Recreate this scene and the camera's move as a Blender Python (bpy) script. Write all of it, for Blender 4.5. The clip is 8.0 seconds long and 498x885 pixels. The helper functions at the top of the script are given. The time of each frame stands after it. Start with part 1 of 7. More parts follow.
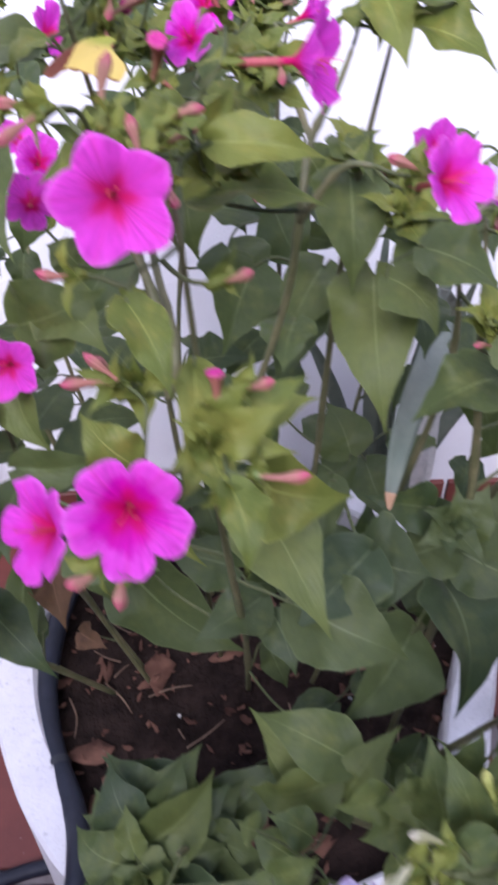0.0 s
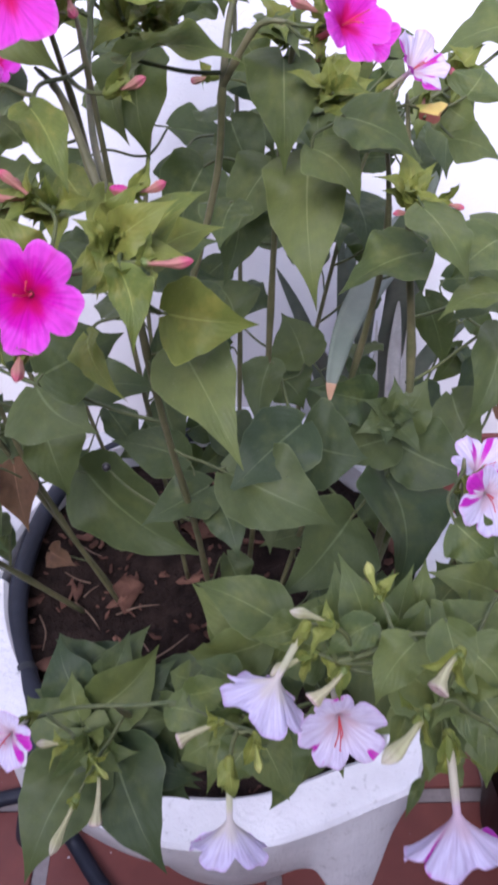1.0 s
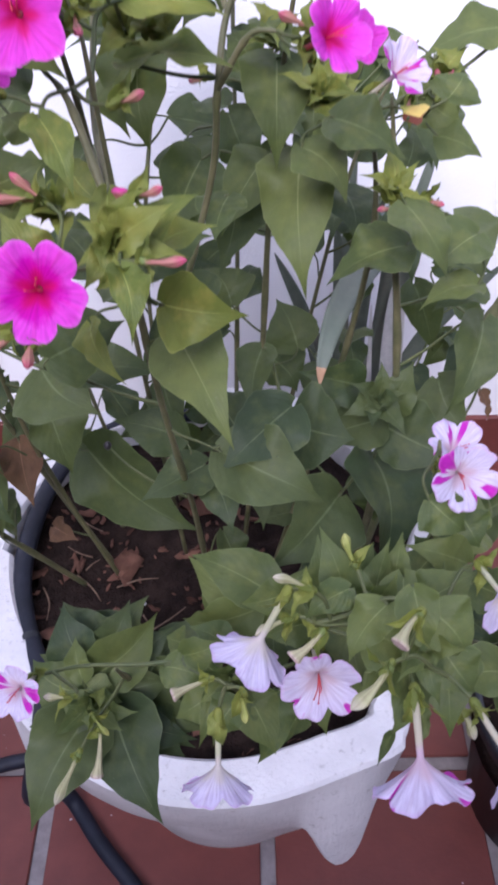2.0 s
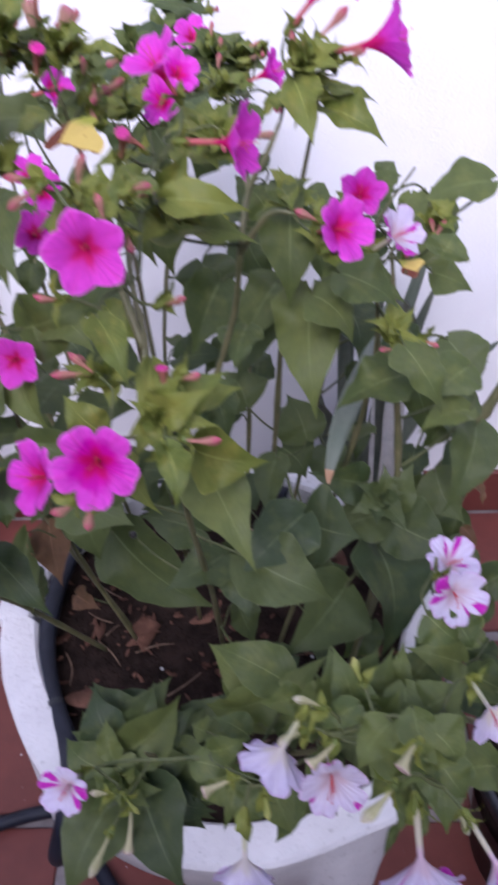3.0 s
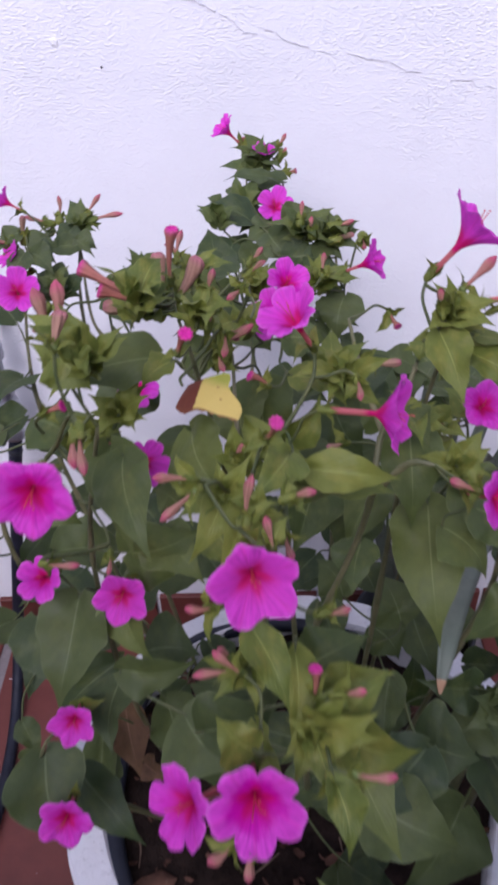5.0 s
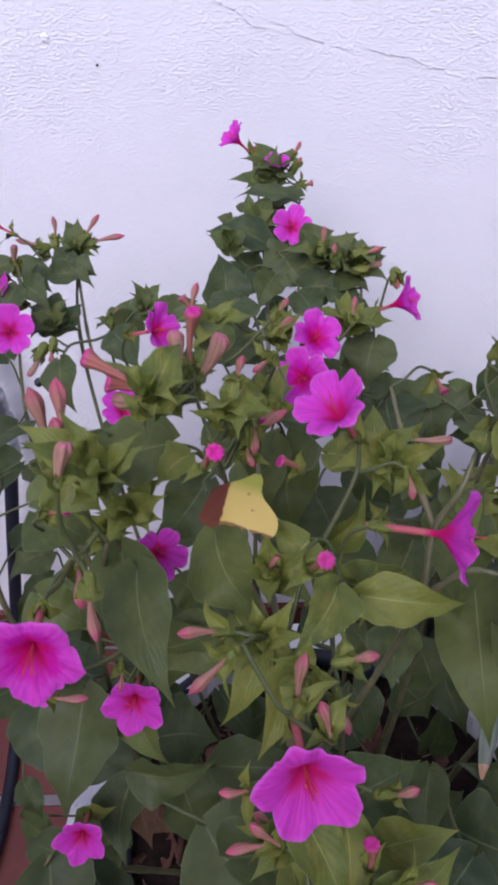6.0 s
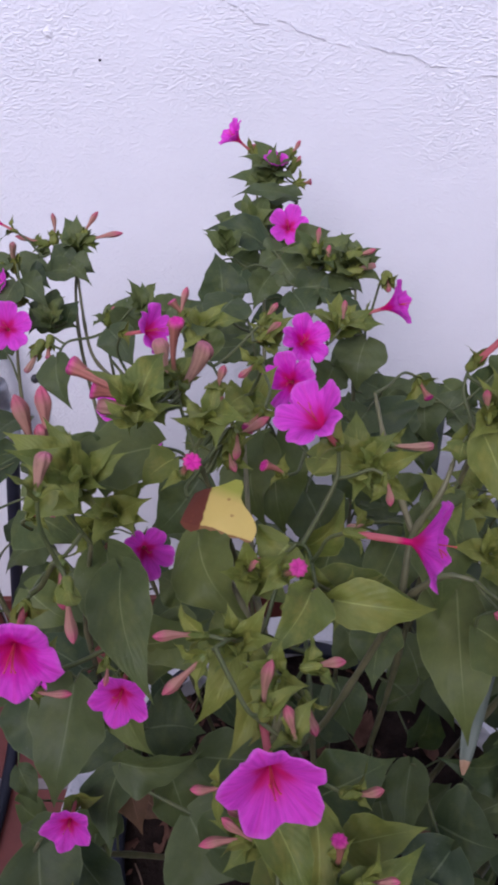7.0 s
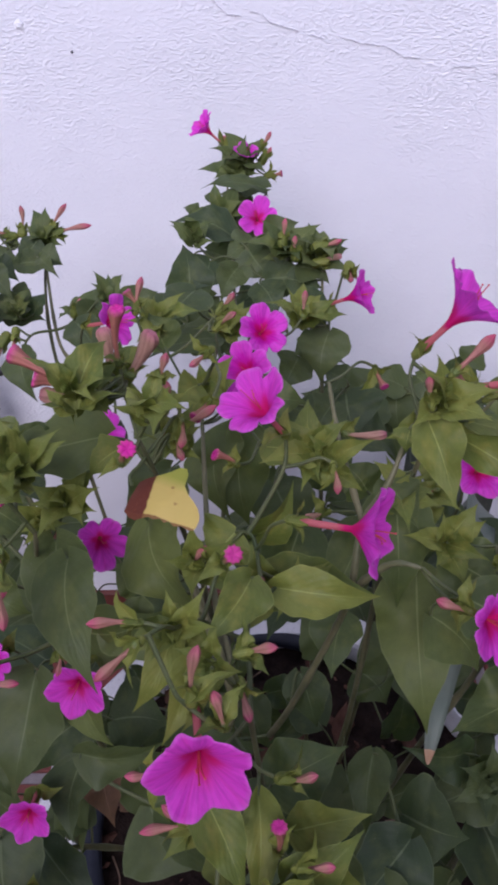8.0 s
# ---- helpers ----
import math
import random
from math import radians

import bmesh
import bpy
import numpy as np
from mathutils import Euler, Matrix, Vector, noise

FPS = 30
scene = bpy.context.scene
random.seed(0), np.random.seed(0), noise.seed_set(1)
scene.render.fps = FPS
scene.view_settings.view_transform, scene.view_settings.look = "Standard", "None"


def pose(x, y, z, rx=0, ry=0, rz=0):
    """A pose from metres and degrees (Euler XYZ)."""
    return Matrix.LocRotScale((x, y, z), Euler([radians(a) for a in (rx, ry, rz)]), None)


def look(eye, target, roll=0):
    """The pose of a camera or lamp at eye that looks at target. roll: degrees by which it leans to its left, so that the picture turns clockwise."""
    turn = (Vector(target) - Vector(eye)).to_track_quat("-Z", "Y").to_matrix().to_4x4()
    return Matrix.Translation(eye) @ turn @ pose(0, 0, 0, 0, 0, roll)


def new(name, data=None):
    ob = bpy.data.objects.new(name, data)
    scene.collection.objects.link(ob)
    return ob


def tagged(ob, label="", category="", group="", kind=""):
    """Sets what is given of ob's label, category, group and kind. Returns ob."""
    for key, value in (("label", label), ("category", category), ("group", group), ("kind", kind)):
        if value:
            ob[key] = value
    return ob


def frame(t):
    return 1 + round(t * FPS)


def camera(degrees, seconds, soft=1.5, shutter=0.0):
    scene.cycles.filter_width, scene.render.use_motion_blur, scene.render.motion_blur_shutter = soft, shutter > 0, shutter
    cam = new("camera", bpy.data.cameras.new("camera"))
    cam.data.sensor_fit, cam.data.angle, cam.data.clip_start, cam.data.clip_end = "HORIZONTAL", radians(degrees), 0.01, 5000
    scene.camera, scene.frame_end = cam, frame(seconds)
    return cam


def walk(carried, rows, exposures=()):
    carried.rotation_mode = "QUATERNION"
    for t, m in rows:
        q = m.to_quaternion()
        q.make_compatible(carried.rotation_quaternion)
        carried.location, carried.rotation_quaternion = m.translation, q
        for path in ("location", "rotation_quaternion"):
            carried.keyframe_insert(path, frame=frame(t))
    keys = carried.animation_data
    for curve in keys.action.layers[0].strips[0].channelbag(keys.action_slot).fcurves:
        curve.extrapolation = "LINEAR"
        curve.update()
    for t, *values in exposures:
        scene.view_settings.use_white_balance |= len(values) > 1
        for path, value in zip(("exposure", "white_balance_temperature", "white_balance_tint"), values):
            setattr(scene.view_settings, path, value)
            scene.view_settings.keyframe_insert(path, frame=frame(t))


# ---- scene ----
cam = camera(35.3, 8.0, soft=3.4, shutter=0.55)
PATH = [
    (0, (0.212, 0.245, 1.239), (0.229, 1.698, -0.136), -1.3),
    (0.5, (0.25, 0.2, 1.214), (0.261, 1.654, -0.158), -1.5),
    (1, (0.253, 0.175, 1.201), (0.259, 1.613, -0.19), -1.0),
    (1.5, (0.256, 0.159, 1.202), (0.251, 1.558, -0.227), -0.9),
    (2.8, (0.261, 0.15, 1.296), (0.275, 1.578, -0.104), -0.4),
    (3, (0.249, 0.151, 1.312), (0.245, 1.598, -0.069), -1.0),
    (3.5, (0.222, 0.148, 1.344), (0.182, 1.635, 0.007), -1.7),
    (4, (0.231, 0.151, 1.34), (0.2, 1.656, 0.024), -1.7),
    (4.5, (0.208, 0.173, 1.381), (0.169, 1.707, 0.098), -2.1),
    (4.7, (0.187, 0.206, 1.382), (0.135, 1.752, 0.114), -2.4),
    (5.8, (0.175, 0.348, 1.364), (0.146, 1.862, 0.057), -2.8),
    (6, (0.163, 0.351, 1.389), (0.125, 1.85, 0.066), -2.7),
    (6.5, (0.164, 0.351, 1.4), (0.112, 1.836, 0.062), -2.4),
    (7, (0.176, 0.35, 1.402), (0.118, 1.827, 0.055), -2.4),
    (7.5, (0.189, 0.349, 1.399), (0.135, 1.823, 0.048), -2.2),
    (8, (0.201, 0.348, 1.398), (0.151, 1.819, 0.043), -2.5),
]
walk(cam, [(t, look(eye, target, roll)) for t, eye, target, roll in PATH],
     [(0.0, 1.74, 5450, 24), (1.7, 1.80, 5450, 24), (3.0, 1.40, 5450, 25), (4.5, 1.02, 5520, 26), (6.0, 0.825, 5480, 26), (8.0, 0.735, 5480, 26)])

# ---- daylight: a pale evening sky over an open terrace ----
world = bpy.data.worlds.new("sky")
scene.world = world
world.use_nodes = True
wt = world.node_tree
sky = wt.nodes.new("ShaderNodeTexSky")
sky.sky_type = "NISHITA"
sky.sun_disc = False
sky.sun_elevation = radians(42)
sky.sun_rotation = radians(192)
sky.dust_density = 3.0
wt.links.new(sky.outputs[0], wt.nodes["Background"].inputs[0])
wt.nodes["Background"].inputs[1].default_value = 0.105
sun = new("sun", bpy.data.lights.new("sun", "SUN"))
sun.data.energy = 1.4
sun.data.angle = radians(36)
sun.data.color = (1.0, 0.94, 0.9)
sun.matrix_world = look((-0.4, -2.0, 3.2), (0.2, 0.8, 0.6))


# ---- materials ----
def material(name, rough=0.6, spec=0.4):
    m = bpy.data.materials.new(name)
    m.use_nodes = True
    nt = m.node_tree
    b = nt.nodes["Principled BSDF"]
    b.inputs["Roughness"].default_value = rough
    b.inputs["Specular IOR Level"].default_value = spec
    return m, nt, b


def node(nt, kind, **values):
    n = nt.nodes.new(kind)
    for key, v in values.items():
        n.inputs[key].default_value = v
    return n


def ramp(nt, source, *stops):
    r = nt.nodes.new("ShaderNodeValToRGB")
    while len(r.color_ramp.elements) < len(stops):
        r.color_ramp.elements.new(0.5)
    for e, (at, c) in zip(r.color_ramp.elements, stops):
        e.position, e.color = at, (*c, 1)
    nt.links.new(source, r.inputs[0])
    return r.outputs[0]


def mix(nt, factor, a, b, how="MIX"):
    n = nt.nodes.new("ShaderNodeMix")
    n.data_type, n.blend_type = "RGBA", how
    for k, v in ((0, factor), (6, a), (7, b)):
        if isinstance(v, (int, float)):
            n.inputs[k].default_value = v
        elif isinstance(v, tuple):
            n.inputs[k].default_value = (*v, 1)
        else:
            nt.links.new(v, n.inputs[k])
    return n.outputs[2]


def maths(nt, how, a, b=0.0):
    n = nt.nodes.new("ShaderNodeMath")
    n.operation = how
    for k, v in ((0, a), (1, b)):
        if isinstance(v, (int, float)):
            n.inputs[k].default_value = v
        else:
            nt.links.new(v, n.inputs[k])
    return n.outputs[0]


def grain(nt, scale, detail=4.0, coords=None, rough=0.6):
    n = node(nt, "ShaderNodeTexNoise", Scale=scale, Detail=detail, Roughness=rough)
    nt.links.new(coords or nt.nodes.new("ShaderNodeNewGeometry").outputs["Position"], n.inputs["Vector"])
    return n.outputs["Fac"]


def relief(nt, b, height, strength=0.3, distance=0.002):
    n = node(nt, "ShaderNodeBump", Strength=strength, Distance=distance)
    nt.links.new(height, n.inputs["Height"])
    nt.links.new(n.outputs[0], b.inputs["Normal"])
    return n


def sheer(m, nt, b, amount, tint):
    """Lets some of the light through a thin petal or leaf."""
    t = nt.nodes.new("ShaderNodeBsdfTranslucent")
    if isinstance(tint, tuple):
        t.inputs[0].default_value = (*tint, 1)
    else:
        nt.links.new(tint, t.inputs[0])
    s = nt.nodes.new("ShaderNodeMixShader")
    s.inputs[0].default_value = amount
    nt.links.new(b.outputs[0], s.inputs[1])
    nt.links.new(t.outputs[0], s.inputs[2])
    nt.links.new(s.outputs[0], nt.nodes["Material Output"].inputs[0])


def plain(name, c1, c2, scale, rough=0.6, spec=0.4, bump=0.0, metal=0.0, depth=0.002, fine=6.0):
    m, nt, b = material(name, rough, spec)
    col = ramp(nt, grain(nt, scale), (0.3, c1), (0.7, c2))
    col2 = ramp(nt, grain(nt, scale * fine), (0.25, (0.75, 0.75, 0.75)), (0.75, (1, 1, 1)))
    nt.links.new(mix(nt, 0.6, col, col2, "MULTIPLY"), b.inputs["Base Color"])
    b.inputs["Metallic"].default_value = metal
    if bump:
        relief(nt, b, grain(nt, scale * fine), bump, depth)
    return m


def random_of(nt):
    return nt.nodes.new("ShaderNodeObjectInfo").outputs["Random"]


def uv(nt):
    n = nt.nodes.new("ShaderNodeSeparateXYZ")
    nt.links.new(nt.nodes.new("ShaderNodeTexCoord").outputs["UV"], n.inputs[0])
    return n.outputs[0], n.outputs[1]


def leaf_material(name, dark, light, tired, rough=0.58):
    m, nt, b = material(name, rough, 0.28)
    u, v = uv(nt)
    obj = nt.nodes.new("ShaderNodeTexCoord").outputs["Object"]
    base = mix(nt, random_of(nt), dark, light)
    base = mix(nt, ramp(nt, grain(nt, 3.0, 3.0, obj), (0.5, (0, 0, 0)), (0.85, (1, 1, 1))), base, tired)
    across = maths(nt, "ABSOLUTE", maths(nt, "SUBTRACT", u, 0.5))
    # pale midrib, thinning towards the tip
    rib = maths(nt, "LESS_THAN", across, maths(nt, "MULTIPLY", maths(nt, "SUBTRACT", 1.15, v), 0.014))
    # side veins that run outwards and forwards
    w = maths(nt, "SUBTRACT", maths(nt, "MULTIPLY", v, 8.0), maths(nt, "MULTIPLY", across, 7.0))
    saw = maths(nt, "ABSOLUTE", maths(nt, "SUBTRACT", maths(nt, "FRACT", w), 0.5))
    vein = maths(nt, "LESS_THAN", saw, 0.035)
    pale = tuple(min(1.0, c * 1.9 + 0.05) for c in light)
    base = mix(nt, maths(nt, "MULTIPLY", vein, 0.04), base, pale)
    base = mix(nt, maths(nt, "MULTIPLY", rib, 0.45), base, pale)
    rim = maths(nt, "GREATER_THAN", across, 0.485)
    base = mix(nt, maths(nt, "MULTIPLY", rim, 0.22), base, pale)
    mott = ramp(nt, grain(nt, 120.0, 4.0), (0.3, (0.84, 0.85, 0.83)), (0.7, (1.10, 1.08, 1.05)))
    base = mix(nt, 0.8, base, mott, "MULTIPLY")
    blight = ramp(nt, grain(nt, 16.0, 5.0, None, 0.7), (0.70, (0, 0, 0)), (0.735, (1, 1, 1)))
    base = mix(nt, maths(nt, "MULTIPLY", blight, 0.75), base, (0.10, 0.055, 0.022))
    spots = ramp(nt, grain(nt, 900.0, 2.0), (0.66, (0, 0, 0)), (0.72, (1, 1, 1)))
    base = mix(nt, maths(nt, "MULTIPLY", spots, 0.12), base, (0.4, 0.4, 0.32))
    nt.links.new(base, b.inputs["Base Color"])
    nt.links.new(maths(nt, "ADD", maths(nt, "MULTIPLY", grain(nt, 60.0, 3.0), 0.3), rough - 0.15), b.inputs["Roughness"])
    soft = maths(nt, "ADD", maths(nt, "MULTIPLY", saw, 0.55), maths(nt, "MULTIPLY", grain(nt, 90.0, 3.0), 1.4))
    relief(nt, b, soft, 0.35, 0.0012)
    sheer(m, nt, b, 0.17, mix(nt, 0.5, base, (0.16, 0.26, 0.03)))
    return m


# leaf tones by age; partly also light and shade put into the colour
M_LEAF = {
    "mature": leaf_material("mature_leaf", (0.034, 0.053, 0.021), (0.073, 0.094, 0.031), (0.090, 0.108, 0.030)),
    "young": leaf_material("young_leaf", (0.095, 0.124, 0.021), (0.175, 0.197, 0.034), (0.22, 0.212, 0.040)),
}


def yellow_leaf_material():
    m, nt, b = material("yellowed_leaf", 0.6, 0.3)
    u, v = uv(nt)
    # the brown base ends in a slanting edge; the raised side stays greener
    edge = maths(nt, "ADD", v, maths(nt, "MULTIPLY", grain(nt, 90.0), 0.10))
    edge = maths(nt, "SUBTRACT", edge, maths(nt, "MULTIPLY", u, 0.10))
    green = ramp(nt, u, (0.02, (0.34, 0.36, 0.05)), (0.30, (0.60, 0.46, 0.12)))
    col = mix(nt, ramp(nt, edge, (0.245, (0, 0, 0)), (0.26, (1, 1, 1))), (0.13, 0.035, 0.018), green)
    frayed = maths(nt, "GREATER_THAN", maths(nt, "ADD", u, maths(nt, "MULTIPLY", grain(nt, 60.0), 0.16)), 0.97)
    col = mix(nt, maths(nt, "MULTIPLY", frayed, 0.8), col, (0.15, 0.045, 0.02))
    dots = ramp(nt, grain(nt, 140.0, 2.0), (0.68, (0, 0, 0)), (0.72, (1, 1, 1)))
    nt.links.new(mix(nt, maths(nt, "MULTIPLY", dots, 0.7), col, (0.2, 0.06, 0.02)), b.inputs["Base Color"])
    relief(nt, b, grain(nt, 200.0), 0.3)
    sheer(m, nt, b, 0.25, col)
    return m


# mid tone, also given to leaves that catch more light than the low ones
M_LEAF["half"] = leaf_material("mid_tone_leaf", (0.058, 0.082, 0.024), (0.110, 0.135, 0.036), (0.130, 0.148, 0.036))
M_LEAF["yellow"] = yellow_leaf_material()
M_LEAF["dry"] = leaf_material("dry_leaf", (0.085, 0.042, 0.022), (0.15, 0.08, 0.042), (0.06, 0.03, 0.018), 0.75)


def petal_material(name, limb, edge, throat, tube, streak=None, cover=0.0, rim=(0.72, 0.30, 0.72)):
    m, nt, b = material(name, 0.62, 0.2)
    u, v = uv(nt)
    rnd = random_of(nt)
    base = mix(nt, rnd, limb, edge)
    obj = nt.nodes.new("ShaderNodeTexCoord").outputs["Object"]
    base = mix(nt, ramp(nt, maths(nt, "ADD", v, maths(nt, "MULTIPLY", grain(nt, 5.0, 3.0, obj), 0.5)), (0.85, (0, 0, 0)), (1.3, (1, 1, 1))), base, edge)
    if streak:
        # broad streaks that follow the petals' length, other ones in every flower
        comb = nt.nodes.new("ShaderNodeCombineXYZ")
        nt.links.new(maths(nt, "MULTIPLY", u, 11.0), comb.inputs[0])
        nt.links.new(maths(nt, "MULTIPLY", v, 0.8), comb.inputs[1])
        nt.links.new(maths(nt, "MULTIPLY", rnd, 40.0), comb.inputs[2])
        n = node(nt, "ShaderNodeTexNoise", Scale=1.0, Detail=2.0, Roughness=0.5)
        nt.links.new(comb.outputs[0], n.inputs["Vector"])
        base = mix(nt, ramp(nt, n.outputs["Fac"], (cover, (0, 0, 0)), (cover + 0.025, (1, 1, 1))), base, streak)
    # five darker folds run from the throat
    fold = maths(nt, "ABSOLUTE", maths(nt, "SUBTRACT", maths(nt, "FRACT", maths(nt, "MULTIPLY", u, 5.0)), 0.5))
    line = maths(nt, "MULTIPLY", maths(nt, "LESS_THAN", fold, 0.04), 0.12)
    base = mix(nt, line, base, throat)
    # fine veins that fan out, uneven from flower to flower
    fan = nt.nodes.new("ShaderNodeCombineXYZ")
    nt.links.new(maths(nt, "MULTIPLY", u, 70.0), fan.inputs[0])
    nt.links.new(maths(nt, "MULTIPLY", v, 3.0), fan.inputs[1])
    nt.links.new(maths(nt, "MULTIPLY", rnd, 30.0), fan.inputs[2])
    vein = ramp(nt, grain(nt, 1.0, 2.0, fan.outputs[0]), (0.32, (0.80, 0.74, 0.80)), (0.62, (1.06, 1.06, 1.06)))
    base = mix(nt, 0.85, base, vein, "MULTIPLY")
    # the throat's colour reaches out along the folds
    reach = maths(nt, "ADD", v, maths(nt, "MULTIPLY", fold, -0.28))
    deep = ramp(nt, reach, (0.34, (1, 1, 1)), (0.43, (0.80, 0.80, 0.80)), (0.51, (0.22, 0.22, 0.22)), (0.62, (0, 0, 0)))
    base = mix(nt, maths(nt, "MULTIPLY", deep, 0.85), base, throat)
    base = mix(nt, maths(nt, "MULTIPLY", ramp(nt, v, (0.90, (0, 0, 0)), (1.0, (1, 1, 1))), 0.30), base, rim)
    base = mix(nt, ramp(nt, v, (0.26, (1, 1, 1)), (0.31, (0, 0, 0))), base, tube)
    nt.links.new(base, b.inputs["Base Color"])
    rib = maths(nt, "ABSOLUTE", maths(nt, "SINE", maths(nt, "MULTIPLY", u, 120.0)))
    relief(nt, b, maths(nt, "ADD", maths(nt, "MULTIPLY", rib, 0.5), grain(nt, 220.0)), 0.3, 0.0012)
    sheer(m, nt, b, 0.42, base)
    return m


M_PETAL = {
    "magenta": petal_material("magenta_petal", (0.64, 0.006, 0.45), (0.74, 0.075, 0.61), (0.60, 0.004, 0.085), (0.60, 0.17, 0.18)),
    "white": petal_material("white_petal", (0.78, 0.74, 0.84), (0.70, 0.64, 0.80), (0.66, 0.60, 0.50), (0.60, 0.60, 0.40), (0.55, 0.10, 0.50), 0.72),
    "streaked": petal_material("streaked_petal", (0.78, 0.74, 0.84), (0.72, 0.66, 0.82), (0.62, 0.45, 0.50), (0.60, 0.56, 0.42), (0.56, 0.03, 0.46), 0.565),
}

M_ROSE = petal_material("rose_petal", (0.66, 0.008, 0.42), (0.72, 0.070, 0.58), (0.60, 0.004, 0.08), (0.60, 0.17, 0.18))


def bud_material(name, base, body, tip, crimp=None):
    m, nt, b = material(name, 0.6, 0.25)
    u, v = uv(nt)
    rnd = random_of(nt)
    col = ramp(nt, v, (0.0, base), (0.22, base), (0.34, body), (0.66, body), (0.86, tip))
    if crimp:
        # pale folds gathered round the mouth
        fold = maths(nt, "LESS_THAN", maths(nt, "FRACT", maths(nt, "MULTIPLY", u, 10.0)), 0.38)
        mouth = maths(nt, "MULTIPLY", fold, maths(nt, "GREATER_THAN", v, 0.70))
        col = mix(nt, maths(nt, "MULTIPLY", mouth, 0.13), col, crimp)
    # darker ribs, and buds of different age
    rib = maths(nt, "ABSOLUTE", maths(nt, "SINE", maths(nt, "ADD", maths(nt, "MULTIPLY", u, 15.7), maths(nt, "MULTIPLY", v, 2.5))))
    worn = ramp(nt, maths(nt, "ADD", maths(nt, "MULTIPLY", rib, 0.5), maths(nt, "MULTIPLY", grain(nt, 420.0), 0.7)), (0.3, (0.52, 0.47, 0.45)), (0.75, (1.05, 1.05, 1.05)))
    col = mix(nt, 0.5, col, worn, "MULTIPLY")
    col = mix(nt, maths(nt, "MULTIPLY", rnd, 0.30), col, tuple(0.55 * c for c in base))
    nt.links.new(col, b.inputs["Base Color"])
    relief(nt, b, rib, 0.25, 0.0008)
    sheer(m, nt, b, 0.18, col)
    return m


GREEN = (0.16, 0.21, 0.06)
M_BUD = {
    "pink": bud_material("pink_bud", GREEN, (0.43, 0.19, 0.15), (0.52, 0.10, 0.17)),
    "magenta": bud_material("magenta_bud", GREEN, (0.45, 0.17, 0.13), (0.64, 0.016, 0.30), (0.70, 0.10, 0.38)),
    "faded": bud_material("faded_bud", GREEN, (0.44, 0.25, 0.18), (0.48, 0.17, 0.20)),
    "cream": bud_material("cream_bud", GREEN, (0.46, 0.44, 0.24), (0.62, 0.56, 0.42)),
    "streak": bud_material("streaked_bud", GREEN, (0.46, 0.43, 0.25), (0.66, 0.46, 0.46), (0.75, 0.68, 0.62)),
    "green": bud_material("green_bud", GREEN, (0.30, 0.33, 0.08), (0.42, 0.42, 0.12)),
}
M_STEM = plain("green_stem", (0.092, 0.104, 0.042), (0.190, 0.175, 0.085), 40.0, 0.5, 0.35, 0.3, depth=0.001)
M_STALK = plain("green_leaf_stalk", (0.050, 0.072, 0.024), (0.110, 0.120, 0.042), 60.0, 0.55, 0.3, 0.2, depth=0.001)
M_STAMEN = plain("stamen", (0.52, 0.03, 0.08), (0.66, 0.10, 0.08), 200.0, 0.5)
M_SEED = plain("black_seed", (0.012, 0.011, 0.012), (0.03, 0.028, 0.03), 300.0, 0.45, 0.5, 0.4, depth=0.0006)
M_SOIL = plain("dark_potting_soil", (0.010, 0.0068, 0.0055), (0.036, 0.023, 0.018), 30.0, 0.95, 0.1, 1.0, depth=0.006)
M_BARK = plain("dry_leaf_litter", (0.045, 0.019, 0.012), (0.19, 0.095, 0.062), 22.0, 0.85, 0.2, 0.6)
M_STRAW = plain("pale_straw", (0.10, 0.06, 0.04), (0.26, 0.18, 0.12), 60.0, 0.85, 0.2)
M_PERLITE = plain("perlite", (0.55, 0.54, 0.52), (0.75, 0.74, 0.72), 300.0, 0.9, 0.2)
M_HOSE = plain("black_rubber_hose", (0.008, 0.010, 0.018), (0.018, 0.021, 0.034), 30.0, 0.55, 0.32, 0.15)
M_GALV = plain("galvanised_steel", (0.30, 0.31, 0.34), (0.48, 0.49, 0.52), 40.0, 0.42, 0.5, 0.25, 0.8)
M_BLACKPOT = plain("black_plastic", (0.016, 0.018, 0.022), (0.03, 0.032, 0.038), 20.0, 0.5, 0.4, 0.15)
M_STRAP = plain("grey_green_strap_leaf", (0.11, 0.14, 0.105), (0.18, 0.205, 0.155), 14.0, 0.55, 0.35, 0.2)
M_DRYTIP = plain("dry_leaf_tip", (0.40, 0.24, 0.14), (0.55, 0.36, 0.22), 60.0, 0.8, 0.2)
M_PALE = plain("bleached_leaf", (0.55, 0.55, 0.52), (0.74, 0.73, 0.69), 30.0, 0.7, 0.2)
M_CRACK = plain("crack_shade", (0.48, 0.47, 0.49), (0.72, 0.71, 0.74), 60.0, 0.95, 0.05)
M_GROUT = plain("grey_grout", (0.20, 0.17, 0.165), (0.30, 0.27, 0.26), 25.0, 0.9, 0.15, 0.5)


